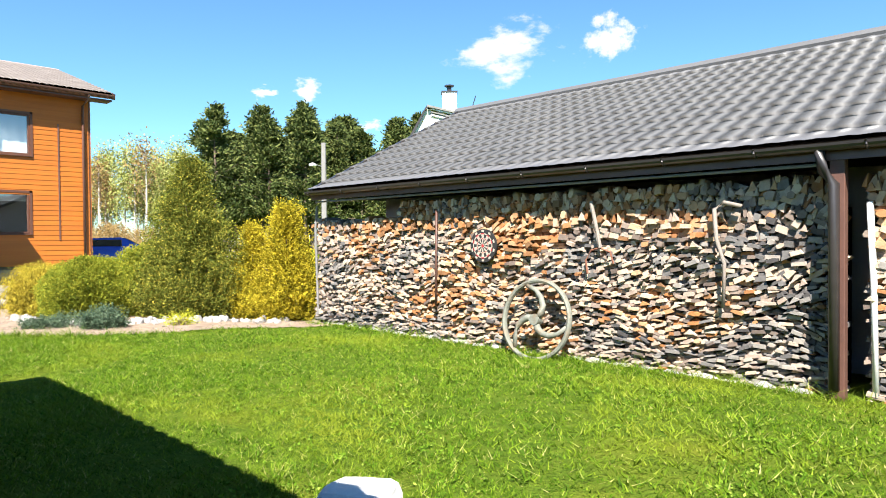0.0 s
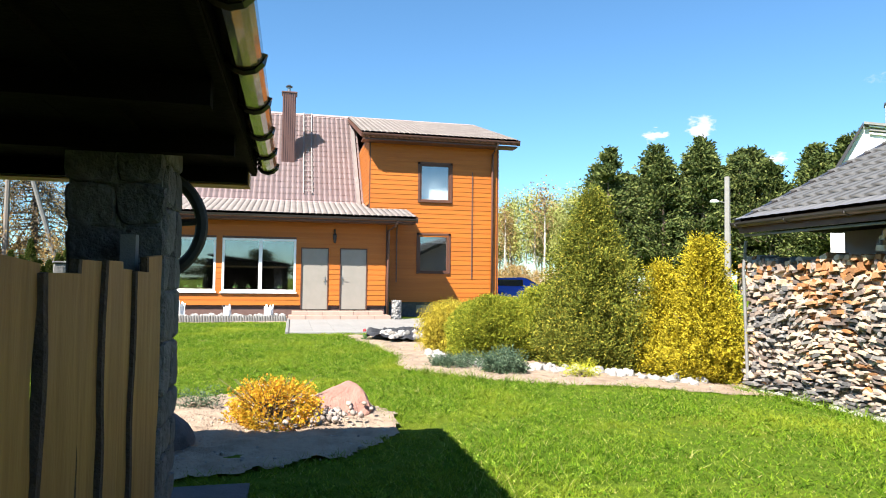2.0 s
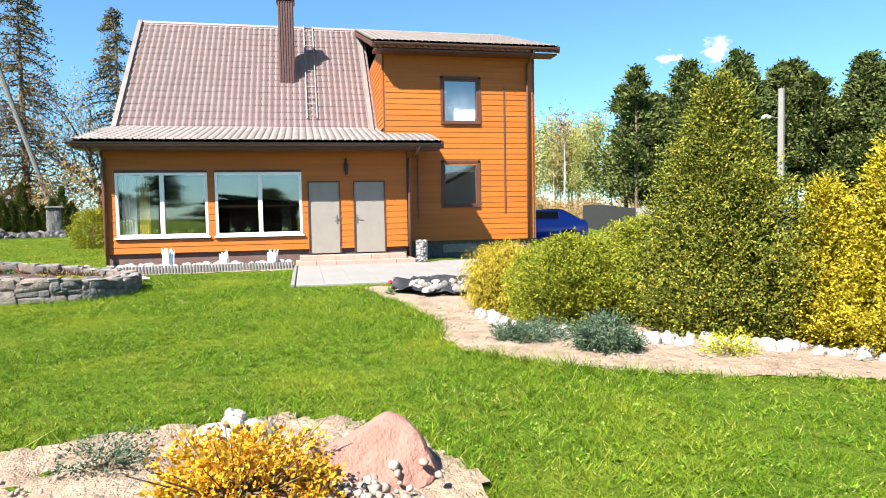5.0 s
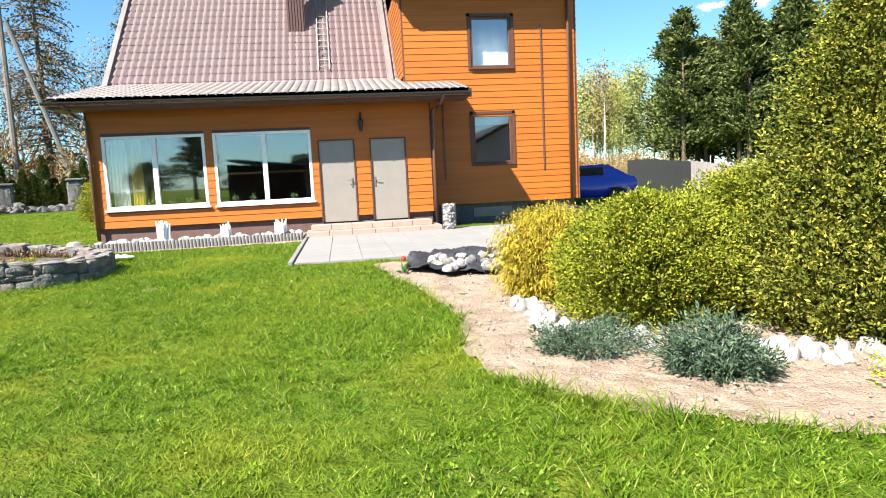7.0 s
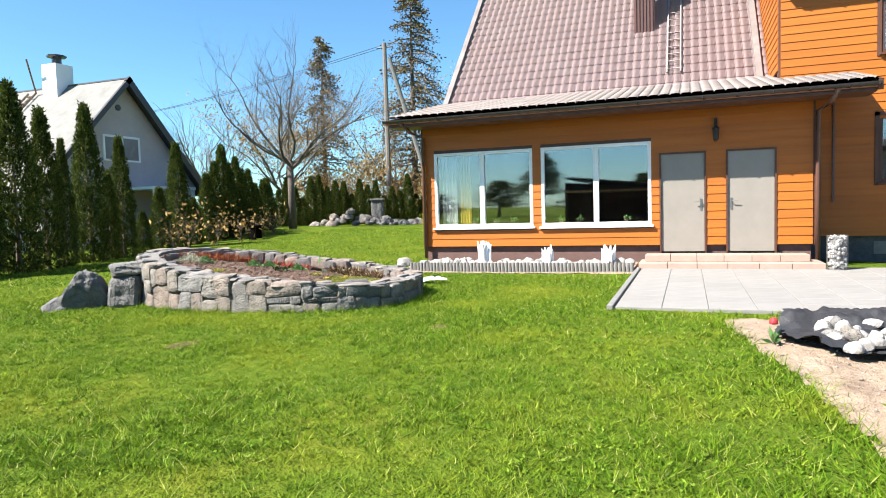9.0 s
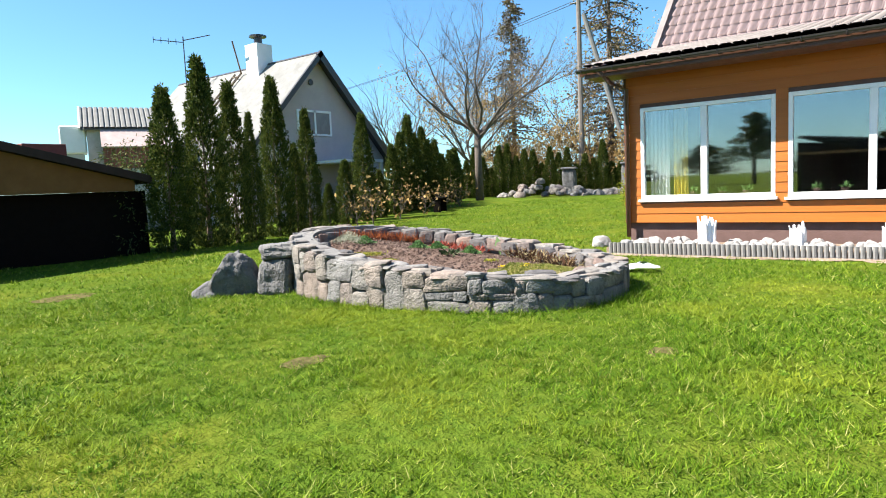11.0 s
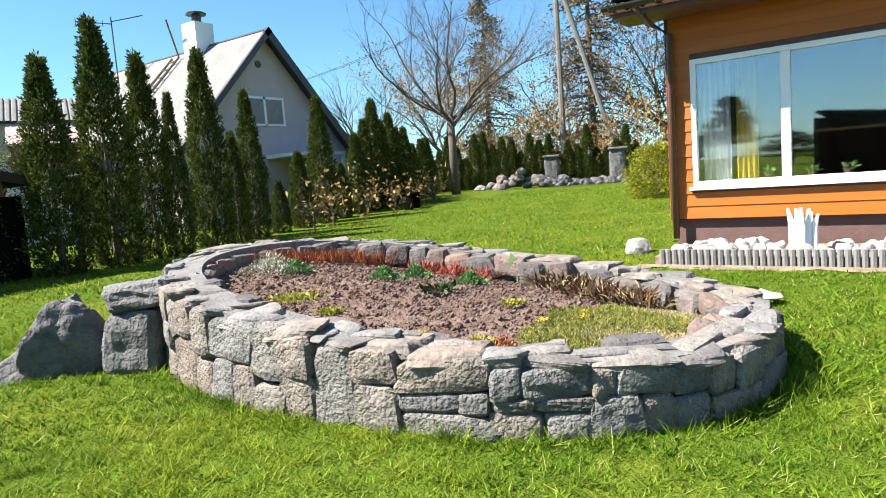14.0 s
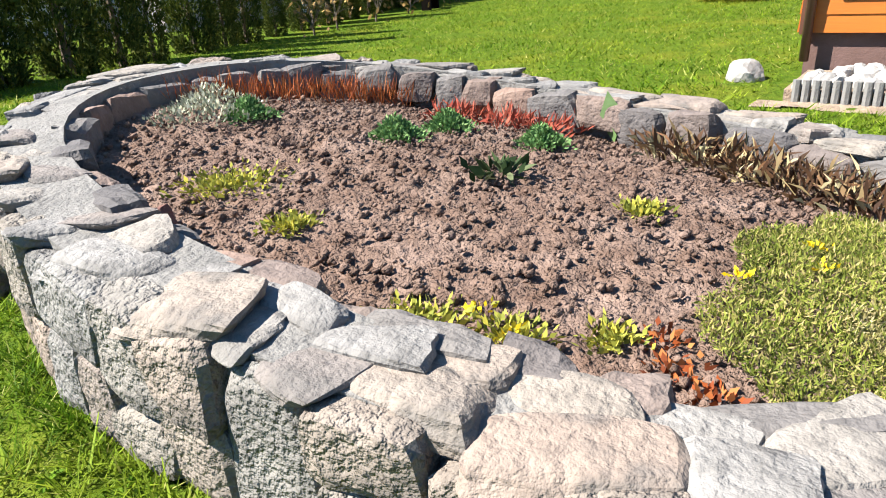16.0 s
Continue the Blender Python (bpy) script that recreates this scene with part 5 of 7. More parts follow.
shrub("cypress_bush", "drooping golden thread cypress beside the terrace", "shrub", -13.7, 3.5, "dome", 0.5, 0.45, 0.78, GOLD_GREEN, 26000, 0.085, 4, 0.35, 0.0, 0.22, 0.6)
shrub("thuja_bush", "low yellow-green thuja behind the round bushes", "thuja", -12.4, 5.0, "dome", 0.75, 0.65, 1.15, THUJA_LIME, 38000, 0.068, 5, 0.3)
shrub("juniper", "low spreading blue-green juniper at the bed's edge", "juniper", -11.55, 3.05, "dome", 0.36, 0.34, 0.09, JUNIPER, 8000, 0.075, 6, 0.5, 0.45, 0.26, fan=1.2, group="junipers")
shrub("juniper", "spiky blue-green juniper among white stones", "juniper", -10.75, 3.65, "dome", 0.27, 0.28, 0.15, JUNIPER, 7000, 0.10, 7, 0.6, 0.6, 0.26, fan=1.2, group="junipers")
shrub("dwarf_thuja", "small lime-yellow dwarf thuja on the sand", "shrub", -10.25, 4.6, "dome", 0.17, 0.17, 0.12, LIME_LEAF, 1600, 0.06, 8, 0.3, 0.7, 0.4)
shrub("barberry", "orange-yellow barberry bush with small leaves", "barberry", -7.85, 0.42, "dome", 0.42, 0.38, 0.33, BARBERRY, 8000, 0.05, 9, 0.5, 0.8, 0.8, fan=1.5, per=16)
shrub("small_juniper", "small green juniper tuft in the soil bed", "juniper", -8.6, -0.3, "dome", 0.15, 0.15, 0.11, JUNIPER, 1500, 0.055, 10, 0.35, 0.6, 0.35)
shrub("round_thuja", "clipped yellow-green round thuja behind the house corner", "thuja", -33.8, -7.6, "dome", 0.75, 0.75, 1.3, THUJA_LIME, 16000, 0.13, 11, 0.1)
# thin bare twigs of the barberry
bt = bmesh.new()
tw = random.Random(4)
for k in range(60):
    a, l = tw.uniform(0, math.tau), tw.uniform(0.18, 0.4)
    s = tw.uniform(0.2, 0.95)
    tube(bt, [(-7.85, 0.42, 0), (-7.85 + 0.3 * s * math.cos(a), 0.42 + 0.3 * s * math.sin(a), l * 0.6), (-7.85 + 0.6 * s * math.cos(a), 0.42 + 0.55 * s * math.sin(a), l)], [0.006, 0.004, 0.002], 4)
tagged(part("barberry_twigs", bt, BRANCH), "thin bare twigs of the barberry bush", "twigs", kind="stuff")


def stone_at(name, label, x, y, sx, sy, sz, seed, mat, ang=0.6, turn=0.0, rough=0.2, group="", z=None, sub=3):
    ob = part(name, rock(sx, sy, sz, seed, rough, sub, 0.35, ang), mat, smooth=False)
    ob.matrix_basis = pose(x, y, (gz(x, y) if z is None else z) - 0.03, 0, 0, turn)
    return tagged(ob, label, "stone", group)


stone_at("boulder", "pointed pink granite boulder in the soil bed", -8.2, 1.08, 0.32, 0.36, 0.36, 3, PINK_STONE, 0.5, 20, 0.12, sub=4)
stone_at("boulder", "dark rounded boulder at the soil bed's edge", -7.15, -0.42, 0.26, 0.27, 0.32, 7, DARK_STONE, 0.2, 0, 0.12)
stone_at("stone", "pale flat stone behind the barberry", -8.95, 0.3, 0.28, 0.26, 0.18, 9, WHITE_STONE, 0.5)
for k in range(4):
    stone_at("pebble", "small pale pebble on a flat stone", -8.95 + 0.07 * k - 0.1, 0.28 + 0.05 * (k % 2), 0.05, 0.045, 0.06, 12 + k, WHITE_STONE, 0.2, z=0.14, sub=2, group="pebbles")
stone_at("rock", "large dark grey boulder on the lawn by the planter", -16.69, -7.15, 0.38, 0.36, 0.68, 21, DARK_GRANITE, 0.9, 30, 0.26, sub=5)
stone_at("rock", "small round grey boulder on the lawn", -16.3, -7.3, 0.2, 0.2, 0.26, 23, DARK_GRANITE, 0.2)
ob = tagged(part("rock", block(0.6, 0.5, 0.5, 26, 6, 0.14), DARK_GRANITE), "squat upright stone at the planter's end", "stone")
ob.matrix_basis = pose(-17.02, -6.62, -0.06, 0, 0, 25)
ob = tagged(part("rock", block(0.66, 0.54, 0.22, 27, 6, 0.2), STONE), "rough cap stone on the planter's end stone", "stone")
ob.matrix_basis = pose(-17.0, -6.6, 0.4, 4, -5, 40)
stone_at("stone", "small white stone on the planter wall", -18.25, -6.85, 0.06, 0.06, 0.09, 28, WHITE_STONE, 0.2, z=0.7, sub=2)
stone_at("stone", "reddish stone on the planter wall", -17.02, -5.2, 0.05, 0.045, 0.085, 29, material("red_brown_stone", (0.16, 0.07, 0.055), (0.11, 0.05, 0.04), 9, 0.85, 0.4), 0.6, z=0.475, sub=2)
b = block(0.34, 0.34, 0.33, 55, 5, 0.08)
ob = tagged(part("garden_stone", b, material("white_topped_stone", (0.66, 0.64, 0.62), (0.56, 0.54, 0.53), 8, 0.8, 0.3)), "pale square stone block on the lawn", "stone")
ob.matrix_basis = pose(-2.2, 1.74, -0.06, 0, 0, 30)
# dark gravel at the boulder's foot
def scatter_stones(name, label, pts, mat, sizes, seed, kind="stuff"):
    rng = np.random.default_rng(seed)
    return tagged(part(name, blobs(np.array(pts), rng.uniform(*sizes, len(pts)), rng), mat), label, "stones", kind=kind)


GRAVEL = material("grey_gravel", (0.32, 0.27, 0.23), (0.22, 0.18, 0.155), 12, 0.9, 0.3, island=0.25)
sr = random.Random(8)
scatter_stones("gravel", "loose grey gravel heap beside the pink boulder", [(-8.0 + sr.gauss(0, 0.22), 0.85 + sr.gauss(0, 0.2), 0.02 + abs(sr.gauss(0, 0.05))) for _ in range(260)], GRAVEL, (0.015, 0.045), 1)
pts = []
while len(pts) < 420:
    x, y = sr.uniform(-9.4, -6.3), sr.uniform(-1.6, 1.5)
    if in_front(x, y):
        pts.append((x, y, gz(x, y) + 0.02))
scatter_stones("bed_gravel", "scattered small stones on the sandy soil bed", pts, GRAVEL, (0.008, 0.024), 2)
pts = []
while len(pts) < 900:
    x, y = sr.uniform(-17, -9), sr.uniform(1.8, 6.5)
    if in_bed(x, y):
        pts.append((x, y, gz(x, y) + 0.02))
scatter_stones("sand_gravel", "scattered small stones on the sand", pts, GRAVEL, (0.006, 0.02), 3)
# white stones along the inner edge of the bed
EDGE = [(-13.3, 3.05), (-12.2, 2.95), (-11.6, 3.3), (-11.05, 3.65), (-10.85, 4.3), (-10.5, 5.0), (-10.1, 5.7), (-9.7, 6.3)]
rim_stones = []
for (x0, y0), (x1, y1) in zip(EDGE, EDGE[1:]):
    n = int(math.hypot(x1 - x0, y1 - y0) / 0.13)
    for i in range(n):
        t = i / n
        for off in (0, 0.16, 0.32):
            rim_stones.append((x0 + (x1 - x0) * t + sr.gauss(0, 0.06) - off * 0.8, y0 + (y1 - y0) * t + sr.gauss(0, 0.06) + off * 0.5))
bed_edge = thing("stone_edging", "loose white stones edging the sandy bed", "stones")
for i, (x, y) in enumerate(rim_stones):
    s = sr.uniform(0.045, 0.1)
    st = part("stone", rock(s, s * sr.uniform(0.7, 1), s * sr.uniform(0.9, 1.4), 900 + i, 0.2, 2, 0.3, 0.5), WHITE_STONE, bed_edge)
    st.matrix_basis = pose(x, y, gz(x, y) + 0.0, sr.uniform(-10, 10), sr.uniform(-10, 10), sr.uniform(0, 360))


# ---- terrace things ----
# black pond membrane with stones
verts, faces = [], []
nx, ny = 50, 50
for i in range(nx + 1):
    for j in range(ny + 1):
        u, v = i / nx * 2 - 1, j / ny * 2 - 1
        x, y = -16.25 + u * 1.15, 3.0 + v * 0.85
        e = max(abs(u), abs(v))
        f = 0.09 + 0.13 * noise.noise((x * 2.6, y * 2.6, 3)) + 0.07 * noise.noise((x * 6, y * 6, 5)) + (0.12 if u < -0.2 and e < 0.85 else 0) * (1 + noise.noise((x * 4, y * 4, 1)))
        verts.append((x + 0.1 * noise.noise((x * 2, y * 2, 7)), y + 0.15 * noise.noise((x * 2, y * 2, 9)), gz(x, y) + 0.03 + max(f, 0) * (0.6 if e < 0.9 else 0.2) + 0.05 * abs(noise.noise((x * 9, y * 9, 4)))))
for i in range(nx):
    for j in range(ny):
        u, v = (i + 0.5) / nx * 2 - 1, (j + 0.5) / ny * 2 - 1
        if u * u + v * v < 0.8 + 0.3 * noise.noise((u * 3, v * 3, 2)):
            a = i * (ny + 1) + j
            faces.append((a, a + ny + 1, a + ny + 2, a + 1))
tagged(part("pond_liner", mesh_np(verts, faces), BLACK_CLOTH), "crumpled black pond membrane on the ground", "membrane")
pr = random.Random(12)
for k in range(40):
    x, y = -15.95 + pr.uniform(-0.75, 0.8), 3.1 + pr.uniform(-0.65, 0.65)
    stone_at("pond_stone", "round pale stone lying on the black membrane", x, y, pr.uniform(0.06, 0.115), pr.uniform(0.06, 0.09), pr.uniform(0.07, 0.13), 60 + k, WHITE_STONE if k % 3 else STONE, 0.2, pr.uniform(0, 90), 0.15, "pond stones", 0.07 + pr.uniform(0, 0.05), 2)
tulip = thing("red_flower", "small red flower on the sand beside the membrane", "flower")
rg = np.random.default_rng(3)
part("leaf", leaves(np.tile([[-15.9, 2.15, 0.0]], (14, 1)), rg.normal(size=(14, 3)) * [1, 1, 0.3] + [0, 0, 0.9], 0.16, 0.04, rg), SEDUM, tulip)
part("blossom", rock(0.04, 0.04, 0.06, 5, 0.2, 2), RED, tulip).location = (-15.9, 2.15, 0.17)
# wire basket of stones by the corner
gab = thing("gabion", "round wire basket filled with pale stones", "gabion")
cyl = bmesh.new()
for k in range(150):
    a, z = pr.uniform(0, math.tau), pr.uniform(0.04, 0.6)
    r = 0.12
    bmesh.ops.create_icosphere(cyl, subdivisions=1, radius=pr.uniform(0.03, 0.045), matrix=Matrix.Translation((-22.75 + r * math.cos(a), 3.92 + r * math.sin(a), z)))
gp = part("fill", cyl, WHITE_STONES, gab)
part("core", tube(bmesh.new(), [(-22.75, 3.92, 0), (-22.75, 3.92, 0.6)], 0.12, 12), GREY_CONC, gab)
b = bmesh.new()
for z in (0.02, 0.3, 0.62):
    ring(b, 0.165, 0.005, Matrix.Translation((-22.75, 3.92, z)), 20, 4)
for k in range(14):
    a = k * math.tau / 14
    tube(b, [(-22.75 + 0.165 * math.cos(a), 3.92 + 0.165 * math.sin(a), 0), (-22.75 + 0.165 * math.cos(a), 3.92 + 0.165 * math.sin(a), 0.63)], 0.004, 4)
part("wire_mesh", b, STEEL, gab)
# lantern over the doors
lan = thing("wall_lantern", "dark wall lantern between the two doors", "lantern")
part("bracket", boxed(FX + 0.026, FX + 0.05, 1.92, 1.98, 2.6, 2.95), IRON, lan)
b = bmesh.new()
tube(b, [(FX + 0.04, 1.95, 2.9), (FX + 0.13, 1.95, 2.95), (FX + 0.16, 1.95, 2.8)], 0.012, 6)
part("arm", b, IRON, lan)
b = bmesh.new()
tube(b, [(FX + 0.16, 1.95, 2.8), (FX + 0.16, 1.95, 2.74), (FX + 0.16, 1.95, 2.73), (FX + 0.16, 1.95, 2.52), (FX + 0.16, 1.95, 2.48)], [0.015, 0.08, 0.065, 0.05, 0.02], 6)
part("cage", b, IRON, lan)
# narrow stone bed along the sun room
bed = thing("edging", "low grey ribbed edging along the house bed", "edging")
for k in range(62):
    y = -4.2 + k * 0.0755
    p_ = part("pale", finish(tube(bmesh.new(), [(0, 0, -0.05), (0, 0, 0.16)], 0.034, 7)) if k == 0 else rib_me, GREY_CONC if k == 0 else None, bed)
    rib_me = p_.data
    p_.location = (-22.35, y, 0)
tagged(part("house_bed", boxed(-23.6, -22.39, -4.3, 0.45, -0.2, 0.07), SAND), "sandy strip bed along the house wall", "bed", kind="structure")
for k in range(150):
    x, y = pr.uniform(-23.5, -22.45), pr.uniform(-4.2, 0.35)
    s = pr.uniform(0.05, 0.12)
    stone_at("bed_stone", "pale rounded stone in the bed along the house", x, y, s, s * 0.8, s * 1.2, 200 + k, WHITE_STONE, 0.2, pr.uniform(0, 180), 0.15, "house bed stones", 0.085, 2)
stone_at("rock", "pale boulder at the house corner", -23.45, -4.85, 0.22, 0.2, 0.28, 33, WHITE_STONE, 0.4)
for y, h in ((-2.72, 0.56), (-1.3, 0.44), (-0.1, 0.44)):
    pot = thing("stump_pot", "white bleached driftwood stump in the house bed", "stump", group="white stumps")
    for k in range(9):
        a = k * 2.3
        r = pr.uniform(0.03, 0.12)
        b = bmesh.new()
        tube(b, [(-22.95 + r * math.cos(a), y + r * math.sin(a), 0.05), (-22.95 + 1.1 * r * math.cos(a), y + 1.1 * r * math.sin(a), 0.05 + h * 0.6), (-22.95 + 1.5 * r * math.cos(a), y + 1.5 * r * math.sin(a), 0.05 + h * pr.uniform(0.75, 1))], [0.045, 0.04, 0.014], 6)
        part("splinter", b, WHITE_WALL, pot)
b = bmesh.new()
rg2 = np.random.default_rng(9)
cver = [(-20.2 + 0.16 * math.cos(i) * (j / 3) * 1.2, -2.85 + 0.26 * math.sin(i) * (j / 3), 0.02 + 0.09 * (1 - j / 3) + 0.04 * rg2.random()) for j in range(1, 4) for i in np.linspace(0, math.tau, 12, endpoint=False)]
cf = [(j * 12 + i, j * 12 + (i + 1) % 12, (j + 1) * 12 + (i + 1) % 12, (j + 1) * 12 + i) for j in range(2) for i in range(12)]
tagged(part("plastic_sheet", mesh_np(cver, cf), material("pale_film", (0.6, 0.68, 0.68), (0.5, 0.58, 0.58), 9, 0.3, 0.3)), "crumpled pale plastic sheet on the lawn", "plastic sheet")

# ---- car ----
car = thing("car", "blue parked hatchback beside the house", "car", pose(-30.9, 10.25, 0.0, 0, 0, 75))
cb = bmesh.new()
prof = [(-2.0, 0.25), (-2.05, 0.55), (-1.95, 0.85), (-1.1, 0.98), (-0.45, 1.42), (0.9, 1.46), (1.6, 1.05), (2.0, 0.95), (2.05, 0.5), (2.0, 0.25)]
r0 = [cb.verts.new((x, -0.84 + (0.14 if z > 1.0 else 0), z)) for x, z in prof]
r1 = [cb.verts.new((x, 0.84 - (0.14 if z > 1.0 else 0), z)) for x, z in prof]
for k in range(len(prof)):
    cb.faces.new((r0[k], r0[(k + 1) % len(prof)], r1[(k + 1) % len(prof)], r1[k]))
cb.faces.new(r0)
cb.faces.new(r1)
bmesh.ops.bevel(cb, geom=list(cb.edges), offset=0.06, segments=2, affect="EDGES")
part("body", cb, CAR_BLUE, car, smooth=True)
DARKGLASS = material("dark_car_glass", (0.02, 0.025, 0.03), (0.02, 0.022, 0.025), 3, 0.06, 0, spec=0.8)
for pts in ([(1.56, -0.62, 1.1), (1.56, 0.62, 1.1), (0.98, 0.6, 1.42), (0.98, -0.6, 1.42)], [(-1.02, -0.62, 1.04), (-1.02, 0.62, 1.04), (-0.52, 0.6, 1.38), (-0.52, -0.6, 1.38)]):
    b = bmesh.new()
    sgn = 1 if pts[0][0] > 0 else -1
    top = [b.verts.new((x + sgn * 0.03, y, z + 0.02)) for x, y, z in pts]
    low = [b.verts.new((x - sgn * 0.05, y, z - 0.04)) for x, y, z in pts]
    b.faces.new(top)
    b.faces.new(low)
    for k in range(4):
        b.faces.new((top[k], top[(k + 1) % 4], low[(k + 1) % 4], low[k]))
    part("windscreen", b, DARKGLASS, car)
for s in (-1, 1):
    part("side_window", boxed(-0.4, 0.85, min(s * 0.69, s * 0.80), max(s * 0.69, s * 0.80), 1.05, 1.36, 0.02), DARKGLASS, car)
    for x in (-1.3, 1.3):
        w = part("wheel", disc(bmesh.new(), 0.31, 0.2, pose(x, s * 0.84 - 0.1, 0.31, -90, 0, 0)), RUBBER, car)
    part("headlight", boxed(1.93, 2.03, min(s * 0.5, s * 0.75), max(s * 0.5, s * 0.75), 0.68, 0.82, 0.02), STEEL, car)

# ---- far boundary ----
FENCE_GREY = material("grey_fence_plank", (0.36, 0.33, 0.31), (0.28, 0.255, 0.24), 4, 0.8, 0.2, objects=0.1)
bf = thing("plank_fence", "tall grey plank fence behind the driveway", "fence")
f0, f1 = Vector((-44, 18.2, 0)), Vector((-17, 11.0, 0))
fd = (f1 - f0).normalized()
nf = int((f1 - f0).length / 0.14)
pl = finish(boxed(0, 0.128, -0.012, 0.012, -0.4, 1.42, 0.004))
pl.materials.append(FENCE_GREY)
# House's cast shadow on the fence, painted as near-black planks.
shade_pl = pl.copy()
shade_pl.materials[0] = material("shaded_fence_plank", (0.03, 0.028, 0.028), (0.022, 0.02, 0.02), 4, 0.7, 0.1)
ang = math.degrees(math.atan2(fd.y, fd.x))
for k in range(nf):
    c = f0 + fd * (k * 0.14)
    o = part("plank", pl if c.x > -30.5 else shade_pl, None, bf)
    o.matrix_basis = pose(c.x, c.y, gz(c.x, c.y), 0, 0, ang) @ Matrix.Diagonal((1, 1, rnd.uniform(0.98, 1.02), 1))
for z in (0.3, 1.1):
    b = bmesh.new()
    tube(b, [f0 + Vector((0.03, 0.05, z)), f1 + Vector((0.03, 0.05, z))], 0.035, 4)
    part("rail", b, FENCE_GREY, bf)

# white house behind the woodshed
wh = thing("neighbour_house", "white gabled house behind the woodshed", "house", pose(-28.4, 28.2, 0, 0, 0, 45.2))


def prism(poly, y0, y1):
    b = bmesh.new()
    f = [b.verts.new((x, y0, z)) for x, z in poly]
    k_ = [b.verts.new((x, y1, z)) for x, z in poly]
    b.faces.new(f)
    b.faces.new(k_)
    n = len(poly)
    for k in range(n):
        b.faces.new((f[k], f[(k + 1) % n], k_[(k + 1) % n], k_[k]))
    return b


part("wall", prism([(-1.5, -0.6), (-1.5, 6.2), (-1.02, 7.35), (0.0, 9.25), (2.8, 8.6), (5, 8.0), (5, -0.6)], 0.3, 6), WHITE_WALL, wh)
part("roof", prism([(-1.75, 6.2), (-1.15, 7.4), (0.0, 9.42), (0.0, 9.27), (-1.0, 7.35), (-1.6, 6.2)], 0, 6.3), DARK_METAL, wh)
part("roof", prism([(0.02, 9.42), (5.2, 8.2), (5.2, 8.08), (0.02, 9.3)], -0.1, 6.3), ASBESTOS, wh)
for k in range(3):
    part("fascia_board", prism([(0.25, 9.22 - k * 0.16), (5.1, 8.07 - k * 0.16), (5.1, 8.0 - k * 0.16), (0.25, 9.14 - k * 0.16)], 0.0 + 0.08 * k, 0.28), ASBESTOS if k % 2 else WHITE_WALL, wh)
nc = new("chimney")
nc.parent = wh
part("shaft", boxed(0.95, 1.85, 0.5, 1.3, 8.7, 10.3, 0.02), WHITE_WALL, nc)
part("cap", boxed(0.9, 1.9, 0.45, 1.35, 10.3, 10.38), DARK_METAL, nc)
b = bmesh.new()
tube(b, [(1.4, 0.9, 10.38), (1.4, 0.9, 10.7), (1.4, 0.9, 10.72), (1.4, 0.9, 10.8)], [0.14, 0.14, 0.3, 0.3], 8)
part("cowl", b, DARK_METAL, nc)
b = bmesh.new()
tube(b, [(2.6, 0.2, 8.7), (3.0, 0.2, 10.0)], 0.03, 5)
tube(b, [(2.7, 0.2, 8.9), (3.5, 0.2, 9.0)], 0.03, 5)
part("aerial", b, DARK_METAL, wh)
sp = thing("street_lamp", "pale concrete lamp post with white lamp head", "street lamp")
b = bmesh.new()
tube(b, [(-34.6, 25.0, -0.6), (-34.6, 25.0, 7.45)], [0.2, 0.15], 8)
part("pole", b, CONCRETE, sp)
b = bmesh.new()
tube(b, [(-34.6, 25.0, 5.9), (-34.85, 24.6, 6.05)], 0.03, 6)
part("arm", b, STEEL, sp)
part("lamp_head", rock(0.22, 0.26, 0.22, 3, 0.02, 2), WHITE_PVC, sp).location = (-34.95, 24.4, 5.95)


# ---- trees ----
def limb(bm, p, d, length, r, depth, rr, spread=0.55, tips=None, rise=0.12, sides=6):
    n = 4
    pts, rad = [p], [r]
    q, v = p.copy(), d.normalized()
    for i in range(n):
        v = (v + Vector((rr.gauss(0, 0.17), rr.gauss(0, 0.17), rr.gauss(0, 0.12) + rise * 0.4))).normalized()
        q = q + v * (length / n)
        pts.append(q.copy())
        rad.append(r * (1 - 0.55 * (i + 1) / n))
    tube(bm, pts, rad, max(sides, 3), False)
    if depth == 0:
        if tips is not None:
            tips.append((q.copy(), v.copy()))
        return
    for k in range(rr.choice((3, 4)) if depth > 1 else 4):
        i = rr.randint(1, n)
        o = Vector((rr.uniform(-1, 1), rr.uniform(-1, 1), rr.uniform(-0.3, 0.8))).normalized()
        limb(bm, pts[i], (v + o * spread * 1.5).normalized(), length * rr.uniform(0.5, 0.75), rad[i] * 0.6, depth - 1, rr, spread, tips, rise, sides - 1)
    limb(bm, pts[-1], v, length * 0.7, rad[-1], depth - 1, rr, spread, tips, rise, sides - 1)


